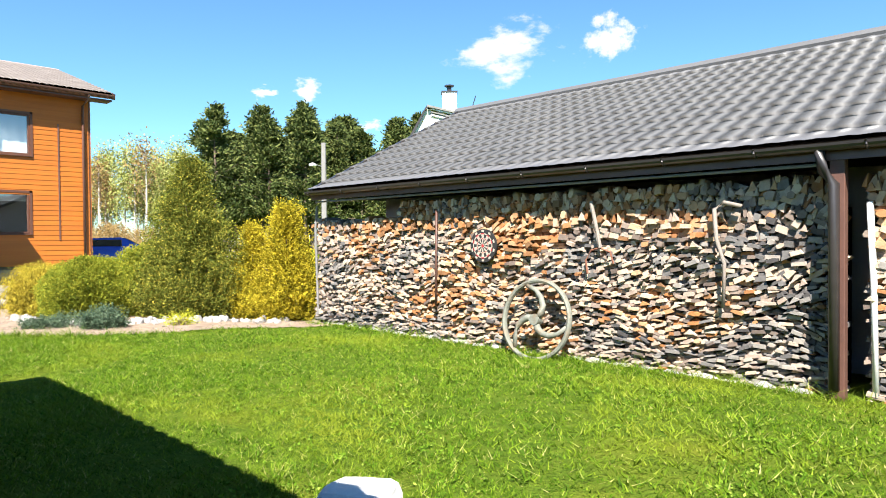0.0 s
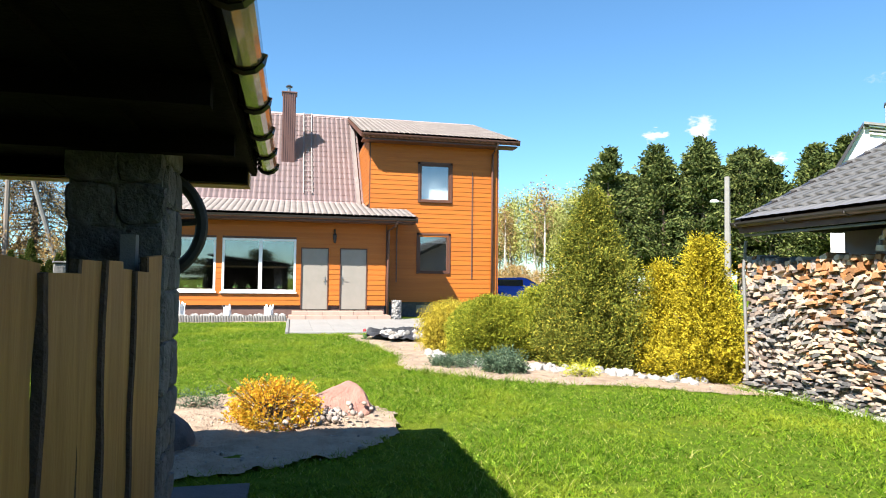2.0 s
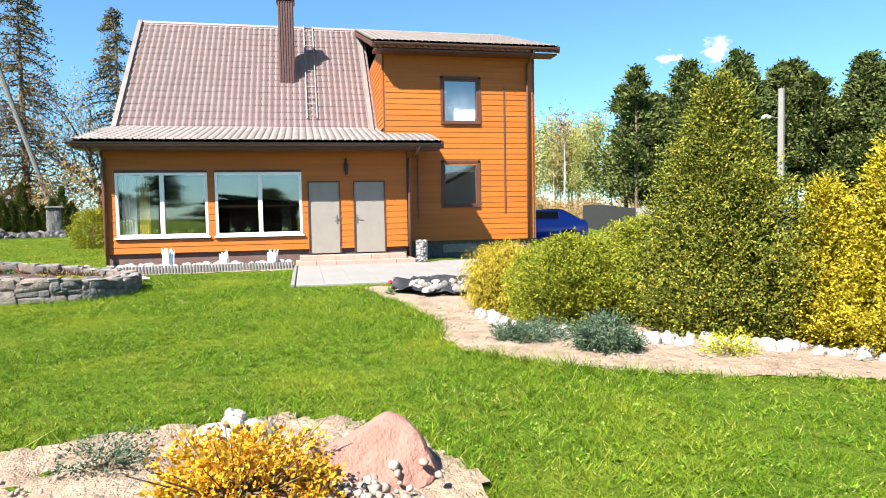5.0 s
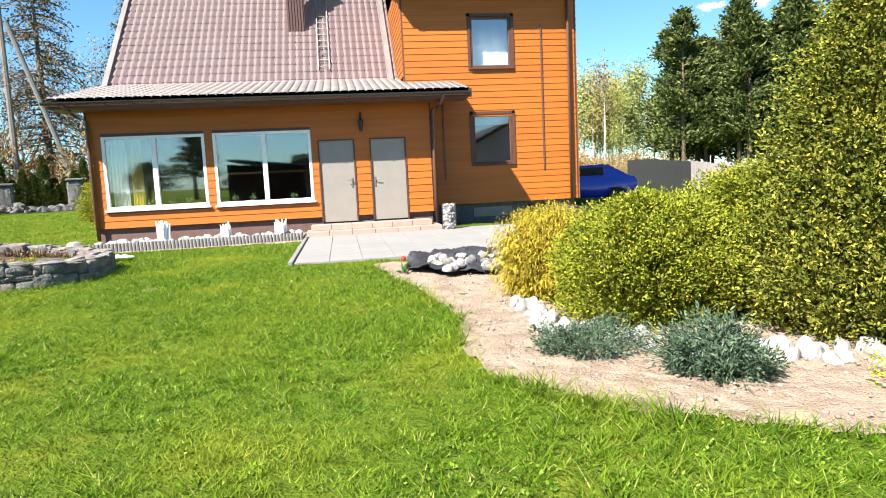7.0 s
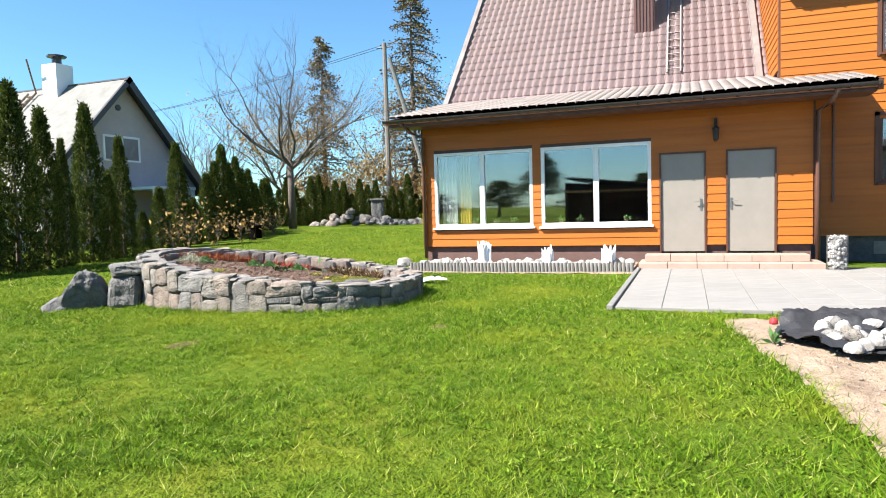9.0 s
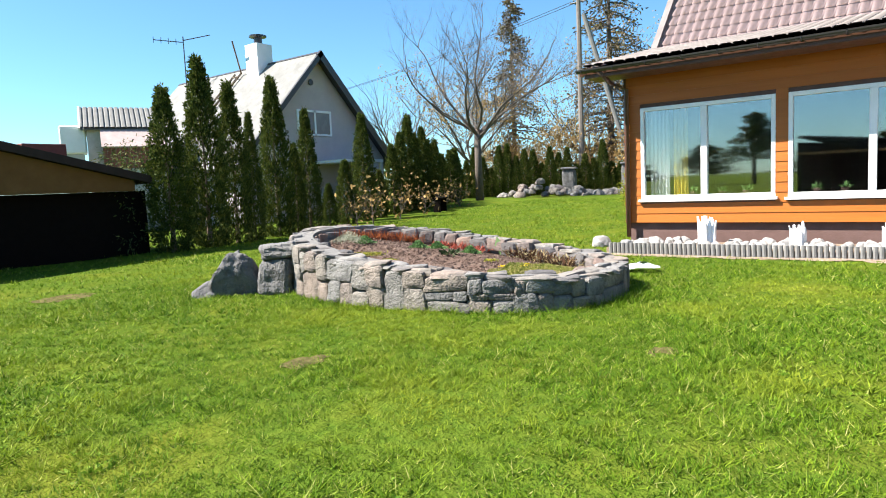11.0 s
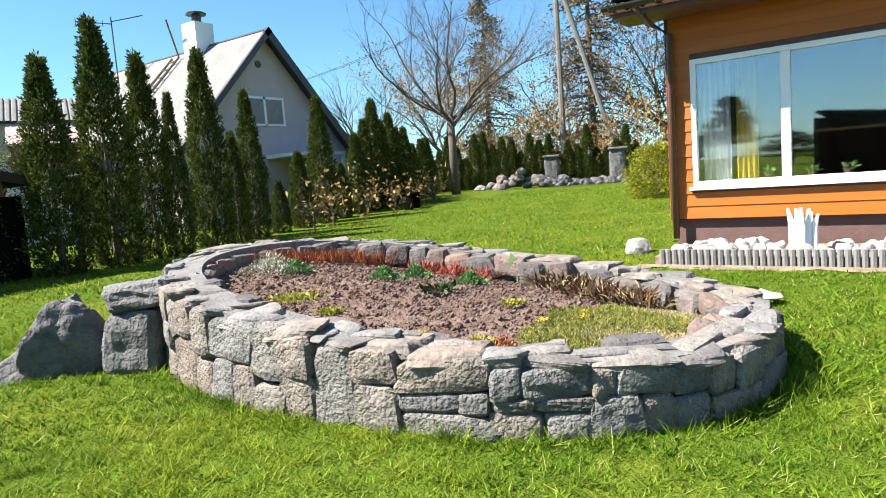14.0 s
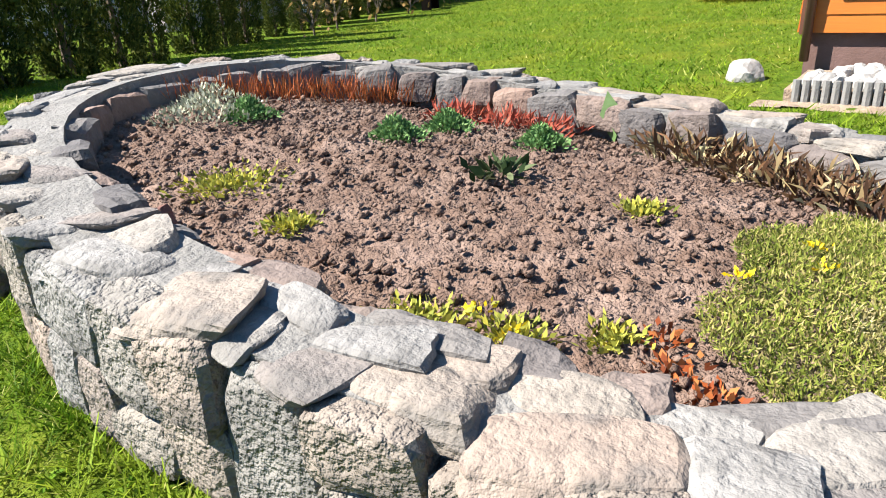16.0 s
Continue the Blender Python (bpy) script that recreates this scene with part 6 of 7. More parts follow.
def bare_tree(name, label, x, y, trunk_h, r, length, depth, seed, boughs=6, buds=0, z=None, bark=TRUNK_GREY, spread=0.55, flare=0.9, bud_mat=None):
    rr = random.Random(seed)
    base = Vector((0, 0, -0.3))
    ob = thing(name, label, "tree", pose(x, y, gz(x, y) if z is None else z))
    b = bmesh.new()
    top = Vector((0.1, 0.05, trunk_h))
    tube(b, [base, (0.02, 0, trunk_h * 0.5), top], [r * 1.2, r, r * 0.85], 9)
    part("trunk", b, bark, ob, smooth=True)
    b = bmesh.new()
    tips = []
    for k in range(boughs):
        a = k * math.tau / boughs + rr.uniform(-0.4, 0.4)
        limb(b, top - Vector((0, 0, rr.uniform(0, trunk_h * 0.15))), Vector((math.cos(a) * flare, math.sin(a) * flare, 1)), length, r * 0.5, depth, rr, spread, tips)
    part("branchwork", b, bark, ob)["kind"] = "stuff"
    if buds:
        rng = np.random.default_rng(seed)
        pick = rng.integers(0, len(tips), buds)
        p = np.array([tips[i][0] for i in pick]) + rng.normal(size=(buds, 3)) * 0.25
        part("foliage", leaves(p, rng.normal(size=(buds, 3)), 0.16, 0.09, rng), bud_mat or BUDS, ob)
    return ob


bare_tree("bare_tree", "bare branching deciduous tree on the far lawn", -41.6, -19.9, 3.9, 0.2, 3.3, 4, 3, 8, flare=1.7, spread=0.7)
bare_tree("bare_tree", "brown budding tree behind the hedge", -50, -26, 2.5, 0.2, 3.6, 3, 5, 6, 5000)
bare_tree("bare_tree", "brown budding tree behind the hedge", -56, -20, 2.5, 0.2, 3.6, 3, 6, 6, 5000)
bare_tree("bare_tree", "brown bare tree beside the utility pole", -58, -14, 3, 0.25, 4.5, 3, 7, 7, 3000)
bare_tree("bare_tree", "dark bare tree behind the neighbour's house", -56, -38, 3, 0.25, 3.8, 3, 8, 7)


def conifer(name, label, x, y, h, spread_, seed, mat, bark, n, size, start=0.15, dens=26, droop=-0.15, z=None, per=1.0):
    rr = random.Random(seed)
    rng = np.random.default_rng(seed)
    ob = thing(name, label, "tree", pose(x, y, gz(x, y) if z is None else z))
    b = bmesh.new()
    tube(b, [(0, 0, -1), (0.1, 0, h * 0.5), (0, 0, h)], [h * 0.016, h * 0.01, 0.02], 7)
    part("trunk", b, bark, ob)
    b = bmesh.new()
    P, D = [], []
    for k in range(dens):
        t = start + (1 - start) * (k + rr.random()) / dens
        z0 = h * t
        a = rr.uniform(0, math.tau)
        l = spread_ * (1 - t) ** 0.75 * rr.uniform(0.6, 1.15) + 0.25
        end = Vector((math.cos(a) * l, math.sin(a) * l, z0 + droop * l + 0.15 * l * (1 if droop > -0.1 else 0)))
        mid = Vector((math.cos(a) * l * 0.5, math.sin(a) * l * 0.5, z0 + droop * l * 0.2))
        tube(b, [(0, 0, z0), mid, end], [0.06, 0.045, 0.02], 4, False)
        for s in (0.4, 0.6, 0.8, 1.0) if droop < -0.2 else ():
            f = mid * (2 - 2 * s) + end * (2 * s - 1) if s > 0.5 else mid * (2 * s) + Vector((0, 0, z0 * (1 - 2 * s)))
            tube(b, [f, f + Vector((rr.uniform(-0.3, 0.3), rr.uniform(-0.3, 0.3), -0.25 - 0.4 * rr.random()))], [0.022, 0.008], 3, False)
        m = max(int(n / dens), 4)
        s = rng.uniform(0.15, 1.0, m)
        q = np.array(mid)[None] * (1 - np.abs(2 * s - 1))[:, None] + np.where(s[:, None] > 0.5, np.array(end)[None] * (2 * s - 1)[:, None], np.array([[0, 0, z0]]) * (1 - 2 * s)[:, None])
        q = q + rng.normal(size=(m, 3)) * [0.22 * per, 0.22 * per, 0.13 * per] * (0.6 + 0.25 * l)
        P.append(q)
        dd = rng.normal(size=(m, 3)) * 0.6 + [math.cos(a), math.sin(a), 0.35 + droop]
        D.append(dd)
    part("branchwork", b, bark, ob)["kind"] = "stuff"
    part("crown", leaves(np.concatenate(P), np.concatenate(D), size, size * 0.45, rng), mat, ob)
    return ob


LARCH = leaf("larch_twig", [(0, (0.07, 0.055, 0.04)), (0.6, (0.13, 0.095, 0.06)), (1, (0.20, 0.17, 0.07))])
conifer("larch", "tall larch with thin drooping brown twigs", -56, -18.2, 18, 4.8, 4, LARCH, TRUNK_GREY, 8000, 0.24, 0.1, 120, -0.3)
conifer("larch", "larch with sparse brown twigs behind the hedge", -55, -25.5, 14.5, 3.9, 5, LARCH, TRUNK_GREY, 6000, 0.23, 0.1, 100, -0.3)
conifer("larch", "larch beside the house's far corner", -60, -13, 17, 4.6, 6, LARCH, TRUNK_GREY, 6500, 0.24, 0.1, 110, -0.3)
pines = [conifer("pine_tree", "dark green pine in the woods beyond the garden", -57, 30, 14 + 0.7 * k, 4.7 - 0.35 * k, 11 + k, PINE, BRANCH, 7000, 0.42, 0.22 + 0.06 * k, 46 + 6 * k, 0.08, -0.6, 1.6) for k in range(3)]
for k, o in enumerate(pines):
    o["group"] = "pine wood"
    o.matrix_basis = pose(-59 + k * 1.7, 30 + k * 4.0, -0.6, 0, 0, 40 * k)
fr = random.Random(17)
for k in range(46):
    t = fr.random()
    back = fr.uniform(0, 14)
    x, y = -60 + 19 * t - back * 0.75, 28.5 + 17.5 * t + back * 0.6
    s = fr.uniform(0.68, 0.98)
    o = copy_thing(pines[k % 3], pose(x, y, -0.6, 0, 0, fr.uniform(0, 360)))
    o.scale = (s, s, s * fr.uniform(0.92, 1.08))
for k in range(16):
    x, y = fr.uniform(80, 100), -72 + 9.5 * k
    s = fr.uniform(0.3, 0.5) if k % 5 else 0.75
    copy_thing(pines[k % 3], pose(x, y, -0.6, 0, 0, fr.uniform(0, 360))).scale = (1.7, 1.7, s)
BIRCH_TWIG = material("birch_twig", (0.24, 0.17, 0.13), (0.18, 0.13, 0.1), 6, 0.9, 0.1)
births = []
for k in range(3):
    rr = random.Random(50 + k)
    ob = thing("birch_tree", "slim pale birch with first spring leaves", "tree", pose(-95, 30, -0.6), "birch wood")
    b = bmesh.new()
    tube(b, [(0, 0, -0.5), (0.2, 0.1, 6), (0, 0.2, 13)], [0.16, 0.11, 0.03], 6)
    part("trunk", b, BIRCH, ob)
    b = bmesh.new()
    tips = []
    for q in range(14):
        z0 = rr.uniform(4, 12.5)
        a = rr.uniform(0, math.tau)
        limb(b, Vector((0.1, 0.1, z0)), Vector((math.cos(a) * 0.7, math.sin(a) * 0.7, 1)), 2.2 * (1.25 - z0 / 14), 0.04, 1, rr, 0.6, tips, 0.1, 4)
    part("branchwork", b, BIRCH_TWIG, ob)["kind"] = "stuff"
    rng = np.random.default_rng(k + 90)
    m = 2600 if k else 900
    pick = rng.integers(0, len(tips), m)
    part("foliage", leaves(np.array([tips[i][0] for i in pick]) + rng.normal(size=(m, 3)) * [0.7, 0.7, 0.9], rng.normal(size=(m, 3)), 0.3, 0.2, rng), SPRING if k else BUDS, ob)
    births.append(ob)
for k, o in enumerate(births):
    o.matrix_basis = pose(-93 + k * 3, 27 + k * 6, -0.6)
for k in range(60):
    t = fr.random()
    back = fr.uniform(0, 25)
    x, y = -96 + 34 * t - back, 20 + 34 * t + fr.uniform(-2, 2)
    s = fr.uniform(0.7, 1.05)
    copy_thing(births[k % 3], pose(x, y, -0.6, 0, 0, fr.uniform(0, 360))).scale = (s, s, s)
for k in range(26):
    x, y = -80 + fr.uniform(-10, 22), fr.uniform(16, 40)
    if x + y > -36:
        continue
    sname = "scrub_bush"
    if k == 0:
        scrub0 = shrub(sname, "low brownish spring scrub at the wood's edge", "shrub", x, y, "dome", 2.2, 2.2, 2.6, BUDS, 2600, 0.35, 70, 0.4, group="scrub")
        continue
    copy_thing(scrub0, pose(x, y, -0.5, 0, 0, fr.uniform(0, 360)))

# ochre budding scrub behind the far hedge
for k in range(9):
    o = copy_thing(scrub0, pose(-52.5 - 3 * fr.random(), -28 + 1.7 * k, 0.2, 0, 0, 50 * k))
    o.scale = (1.0, 1.0, fr.uniform(1.0, 1.7))
    o["label"] = "ochre budding bush behind the thuja hedge"

# ---- hedge of columnar thujas on the garden's far side ----
hedge_spec = [(-20.1, -14.5, 3.85, 0.55), (-21.3, -14.8, 4.75, 0.6), (-22.4, -15.15, 4.3, 0.5), (-23.2, -15.4, 3.55, 0.32), (-24.35, -15.75, 4.7, 0.52), (-25.3, -16.0, 2.8, 0.33), (-26.1, -16.3, 3.9, 0.45), (-27.3, -16.65, 1.5, 0.3), (-28.5, -17.0, 2.3, 0.42), (-29.9, -17.4, 4.0, 0.5), (-31.2, -17.8, 1.9, 0.35), (-32.5, -18.2, 2.9, 0.5), (-33.4, -18.5, 3.4, 0.5), (-34.3, -18.8, 4.2, 0.55), (-35.0, -19.0, 3.4, 0.5), (-35.8, -19.2, 3.7, 0.5), (-36.6, -19.5, 3.2, 0.5), (-37.4, -19.7, 3.2, 0.5), (-38.5, -20.1, 2.5, 0.45), (-39.6, -20.4, 2.7, 0.5), (-40.7, -21.0, 2.6, 0.5), (-43.5, -23, 3.0, 0.6), (-45, -24, 3.1, 0.6)]
cols = []
for k in range(3):
    cols.append(shrub("columnar_thuja", "slim dark green columnar thuja in the hedge row", "thuja", -20.1, -14.5, "column", 0.55, 0.55, 4.0, THUJA_GREEN, 18000, 0.19, 80 + k, 0.16, 1.1, 0.42, group="thuja hedge", per=20, fan=0.8))
for k, (x, y, h, r) in enumerate(hedge_spec):
    m = pose(x, y, gz(x, y) - 0.05, 0, 0, k * 77)
    o = cols[k] if k < 3 else copy_thing(cols[k % 3], m)
    o.matrix_basis = m @ Matrix.Diagonal((r / 0.55 * 0.82, r / 0.55 * 0.82, (h + 0.05) / 4.0, 1))
k = 0
for i in range(22):
    t = i / 21
    x, y = -47 - 4.6 * t, -24.5 + 10.5 * t
    h = 1.9 + 1.5 * fr.random()
    copy_thing(cols[i % 3], pose(x, y, gz(x, y) - 0.05, 0, 0, i * 50)).scale = (0.72, 0.72, h / 4.0)
twig = bare_tree("young_shrub", "thin brown budding shrub before the hedge", -27.5, -15.5, 0.25, 0.025, 0.45, 2, 22, 5, 90, spread=0.4, flare=0.5)
twig["category"] = "shrub"
for i in range(5):
    copy_thing(twig, pose(-28.5 - i * 1.9, -15.7 - 0.38 * i, gz(-30, -16), 0, 0, i * 61)).scale = (1, 1, 0.9 + 0.4 * fr.random())
# rock pile
pile = thing("rock_pile", "heap of grey fieldstones before the far hedge", "rock pile")
for k in range(90):
    t = fr.random()
    u = fr.gauss(0, 0.5)
    x, y = -45.2 - 1.5 * t + u * 0.8, -20.6 + 8.0 * t + u
    hh = max(0, 1.0 * math.exp(-((t - 0.3) / 0.22) ** 2) - abs(u) * 0.5) * fr.random()
    s = fr.uniform(0.18, 0.42)
    st = part("stone", rock(s, s * 0.8, s * 1.1, 400 + k, 0.2, 2, 0.3, 0.5), STONE, pile)
    st.matrix_basis = pose(x, y, gz(x, y) + hh - 0.05, 0, 0, fr.uniform(0, 360))
# small table by the hedge
tb = thing("garden_bench", "small dark wooden bench on the far lawn", "bench", pose(-33.5, -16.5, gz(-33.5, -16.5), 0, 0, 20))
part("seat", boxed(-0.5, 0.5, -0.2, 0.2, 0.55, 0.6, 0.01), BLACK_SHADE, tb)
for x in (-0.42, 0.42):
    part("leg", boxed(x - 0.04, x + 0.04, -0.15, 0.15, -0.1, 0.55), BLACK_SHADE, tb)

# utility pole with strut
up_ = thing("utility_pole", "grey concrete utility pole with slanting strut", "utility pole")
b = bmesh.new()
tube(b, [(-52.0, -18.6, -0.2), (-52.0, -18.6, 13.1)], [0.2, 0.15], 8)
part("pole", b, material("old_pole", (0.20, 0.17, 0.15), (0.15, 0.13, 0.11), 5, 0.9, 0.2), up_)
b = bmesh.new()
tube(b, [(-52.1, -18.3, 12.0), (-53.3, -15.2, 0.2)], 0.16, 8)
part("strut", b, GREY_CONC, up_)
b = bmesh.new()
tube(b, [(-52.0, -19.2, 12.8), (-52.0, -18.0, 12.8)], 0.05, 6)
part("crossarm", b, DARK_METAL, up_)
for a, c in (((-52.0, -19.1, 12.9), (-60, -70, 11)), ((-52.0, -18.1, 12.9), (-60, -69, 11)), ((-44, 18, 7.0), (-90, 70, 9))):
    b = bmesh.new()
    a, c = Vector(a), Vector(c)
    tube(b, [a.lerp(c, i / 12) - Vector((0, 0, 1.2 * math.sin(math.pi * i / 12))) for i in range(13)], 0.018, 4)
    tagged(part("power_line", b, DARK_METAL), "thin dark overhead cable", "cable")

# ---- neighbour's grey house ----
nb = thing("neighbour_house", "grey rendered house with steep pale sheet roof", "house")
gw = bmesh.new()
wall_boxes(gw, 22.5, 22.8, -36.7, -28.0, -0.3, 3.0, [])
bmesh.ops.transform(gw, matrix=Matrix(((0, 1, 0, 0), (-1, 0, 0, 0), (0, 0, 1, 0), (0, 0, 0, 1))), verts=gw.verts)
part("wall", gw, RENDER_GREY, nb)
gb = bmesh.new()
fr_ = [gb.verts.new(p) for p in ((-36.7, -22.5, 3.0), (-28.0, -22.5, 3.0), (-32.35, -22.5, 7.5))]
bk = [gb.verts.new((v.co.x, -22.75, v.co.z)) for v in fr_]
gb.faces.new(fr_)
gb.faces.new(bk)
for k in range(3):
    gb.faces.new((fr_[k], fr_[(k + 1) % 3], bk[(k + 1) % 3], bk[k]))
part("gable", gb, RENDER_GREY, nb)
part("wall", boxed(-28.3, -28.0, -33, -22.8, -0.3, 3.0), RENDER_GREY, nb)
part("roof", sloped(bmesh.new(), (-27.4, -33.5, 2.42), (0, 1, 0), (-4.95, 0, 5.18), 11.4, 7.18, 0.12), ASBESTOS, nb)
part("roof", sloped(bmesh.new(), (-37.3, -33.5, 2.42), (0, 1, 0), (4.95, 0, 5.18), 11.4, 7.18, 0.12), DARK_METAL, nb)
vb = bmesh.new()
sloped(vb, (-37.32, -22.1, 2.44), (0, 1, 0), (4.95, 0, 5.18), 0.12, 7.2, 0.32)
sloped(vb, (-27.38, -22.1, 2.44), (0, 1, 0), (-4.95, 0, 5.18), 0.12, 7.2, 0.22)
part("verge_trim", vb, DARK_METAL, nb)
win = new("window")
win.parent = nb
b = bmesh.new()
for a in ((-33.15, -33.05, 3.85, 5.0), (-31.2, -31.1, 3.85, 5.0), (-32.2, -32.1, 3.85, 5.0), (-33.05, -31.2, 4.9, 5.0), (-33.05, -31.2, 3.85, 3.93)):
    box(b, a[0], a[1], -22.5, -22.43, a[2], a[3])
part("frame", b, WHITE_PVC, win)
part("pane", boxed(-33.05, -31.2, -22.47, -22.452, 3.93, 4.9), material("dusty_grey_pane", (0.22, 0.2, 0.2), (0.17, 0.155, 0.155), 2, 0.25, 0), win)
part("vent", disc(bmesh.new(), 0.14, 0.03, pose(-32.05, -22.48, 6.25, -90, 0, 0), 16), DARK_METAL, nb)
ch = new("chimney")
ch.parent = nb
part("shaft", boxed(-32.6, -31.7, -26.6, -25.7, 6.6, 8.5), WHITE_WALL, ch)
b = bmesh.new()
tube(b, [(-32.15, -26.15, 8.5), (-32.15, -26.15, 8.85), (-32.15, -26.15, 8.87), (-32.15, -26.15, 8.95)], [0.2, 0.2, 0.42, 0.42], 8)
part("cowl", b, DARK_METAL, ch)
b = bmesh.new()
for y in (-27.3, -27.8):
    tube(b, [(-27.7, y, 2.9), (-31.9, y, 7.3)], 0.05, 5)
for k in range(12):
    c = Vector((-27.7, 0, 2.9)).lerp(Vector((-31.9, 0, 7.3)), (k + 0.5) / 12)
    tube(b, [(c.x, -27.3, c.z), (c.x, -27.8, c.z)], 0.035, 5)
tube(b, [(-31.9, -27.3, 7.3), (-31.2, -26.9, 8.7)], 0.04, 5)
part("roof_ladder", b, BRANCH, nb)
b = bmesh.new()
tube(b, [(-31.2, -31.0, 6.4), (-31.2, -31.0, 9.6)], 0.03, 5)
tube(b, [(-31.2, -31.0, 9.3), (-29.9, -31.6, 9.35)], 0.025, 5)
tube(b, [(-31.2, -31.0, 9.4), (-32.4, -30.4, 9.75)], 0.025, 5)
for k in range(4):
    c = Vector((-31.2, -31.0, 9.3)).lerp(Vector((-29.9, -31.6, 9.35)), (k + 1) / 4)
    tube(b, [c + Vector((0, 0, -0.15)), c + Vector((0, 0, 0.15))], 0.015, 4)
part("aerial", b, DARK_METAL, nb)
porch = new("porch")
porch.parent = nb
part("canopy", boxed(-34.6, -32.0, -22.48, -20.6, 2.55, 2.68), WHITE_WALL, porch)
for x in (-34.5, -32.1):
    part("post", boxed(x - 0.06, x + 0.06, -20.75, -20.63, 0, 2.55), WHITE_WALL, porch)
part("panel", boxed(-34.44, -32.16, -20.72, -20.68, 0.3, 1.2), TAN_WOOD, porch)
# small farm building with ribbed roof behind the hedge; its frame: right, away, up as one looks from the garden
lean = thing("outbuilding", "small outbuilding with ribbed grey roof and red boarded lean-to", "shed", Matrix(((-0.902, -0.432, 0, -25.2), (0.432, -0.902, 0, -27.25), (0, 0, 1, 3.89), (0, 0, 0, 1))))
WHITEWASH = material("stained_whitewash", (0.55, 0.53, 0.50), (0.40, 0.38, 0.36), 2, 0.9, 0.2, stain=(0.25, 0.23, 0.21), stain_scale=1.5)
part("wall", boxed(-0.95, 1.9, 0.0, 2.6, -4.9, 0.45), WHITEWASH, lean)
gb = bmesh.new()
lo_g = [gb.verts.new(p) for p in ((-0.95, -0.0, 0.455), (-0.95, 2.6, 0.455), (-0.95, 1.3, 1.3))]
hi_g = [gb.verts.new((v.co.x + 0.12, v.co.y, v.co.z)) for v in lo_g]
gb.faces.new(lo_g)
gb.faces.new(hi_g)
for k in range(3):
    gb.faces.new((lo_g[k], lo_g[(k + 1) % 3], hi_g[(k + 1) % 3], hi_g[k]))
part("gable", gb, TAN_WOOD, lean)
for y0, up_v in ((-0.25, (0, 1.55, 1.05)), (2.85, (0, -1.55, 1.05))):
    slab_r = part("roof", sloped(bmesh.new(), (-1.15, y0, 0.36), (1, 0, 0), up_v, 3.2, 1.87, 0.05), ASBESTOS, lean)
    tile_roof(slab_r, "ribbed_sheet", (-1.15, y0, 0.37), (1, 0, 0), up_v, 3.2, 1.87, ASBESTOS, 0.2, 4.0, 0.05, 0.06, 0.0)
part("bargeboard", sloped(bmesh.new(), (-1.22, -0.3, 0.42), (1, 0, 0), (0, 1.55, 1.05), 0.06, 1.9, 0.16), WHITE_WALL, lean)
RED_BOARD = material("faded_red_board", (0.24, 0.075, 0.05), (0.18, 0.055, 0.04), 3, 0.8, 0.2, objects=0.12, stretch=(4, 4, 0.5))
part("lean_to_roof", sloped(bmesh.new(), (-0.45, -1.35, -0.42), (1, 0, 0), (0, 1.2, 0.84), 2.4, 1.46, 0.06), material("pale_pink_sheet", (0.42, 0.33, 0.31), (0.34, 0.25, 0.23), 3, 0.8, 0.2), lean)
for k in range(15):
    part("board", boxed(-0.4 + k * 0.155, -0.255 + k * 0.155, -1.25, -1.21, -1.3, -0.42), RED_BOARD, lean)
part("lower_wall", boxed(-0.35, 1.9, -1.2, -0.02, -4.9, -1.32), WHITEWASH, lean)
part("end_wall", boxed(-0.39, -0.35, -1.2, -0.02, -1.3, -0.42), RED_BOARD, lean)
tank = part("water_tank", boxed(-1.95, -0.98, 0.1, 1.0, -0.6, 0.55, 0.05), WHITE_PVC, lean, "white square water tank")
part("tank_stand", boxed(-1.8, -1.1, 0.2, 0.9, -4.9, -0.605), WHITEWASH, lean)
# dark low shed at the garden's side, its roof falling along the hedge
ds = thing("dark_shed", "low dark shed with tan gable boards in shadow", "shed")
# Wall's shade is put into its black; lengthened to fill the dark gap beside.
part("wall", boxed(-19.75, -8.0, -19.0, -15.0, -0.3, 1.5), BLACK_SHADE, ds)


def slant(poly, y0, y1):
    b = bmesh.new()
    f = [b.verts.new((x, y0, z)) for x, z in poly]
    k_ = [b.verts.new((x, y1, z)) for x, z in poly]
    b.faces.new(f)
    b.faces.new(k_)
    for i in range(len(poly)):
        j = (i + 1) % len(poly)
        b.faces.new((f[i], f[j], k_[j], k_[i]))
    return b


# Tan boards coloured dark brown: the gable's shade is in the colour.
part("gable", slant([(-19.35, 1.5), (-8.0, 1.5), (-8.0, 1.9), (-13.7, 3.08), (-19.35, 1.74)], -14.8, -14.7), material("shaded_tan_board", (0.17, 0.09, 0.032), (0.13, 0.068, 0.025), 3, 0.8, 0.15, spec=0.1), ds, "tan boarded gable")
FELT = material("brown_felt_roof", (0.045, 0.033, 0.03), (0.035, 0.026, 0.023), 4, 0.95, 0.2, spec=0.05)
part("roof", slant([(-19.7, 1.66), (-19.7, 1.84), (-13.7, 3.27), (-13.7, 3.09)], -19.2, -14.5), FELT, ds)
part("roof", slant([(-13.69, 3.09), (-13.69, 3.27), (-7.7, 2.03), (-7.7, 1.85)], -19.2, -14.5), FELT, ds)
part("chimney", boxed(-18.9, -17.9, -17.6, -17.0, 1.9, 2.75, 0.01), material("red_brick_block", (0.20, 0.06, 0.045), (0.15, 0.045, 0.035), 6, 0.85, 0.3), ds, "low red chimney block")
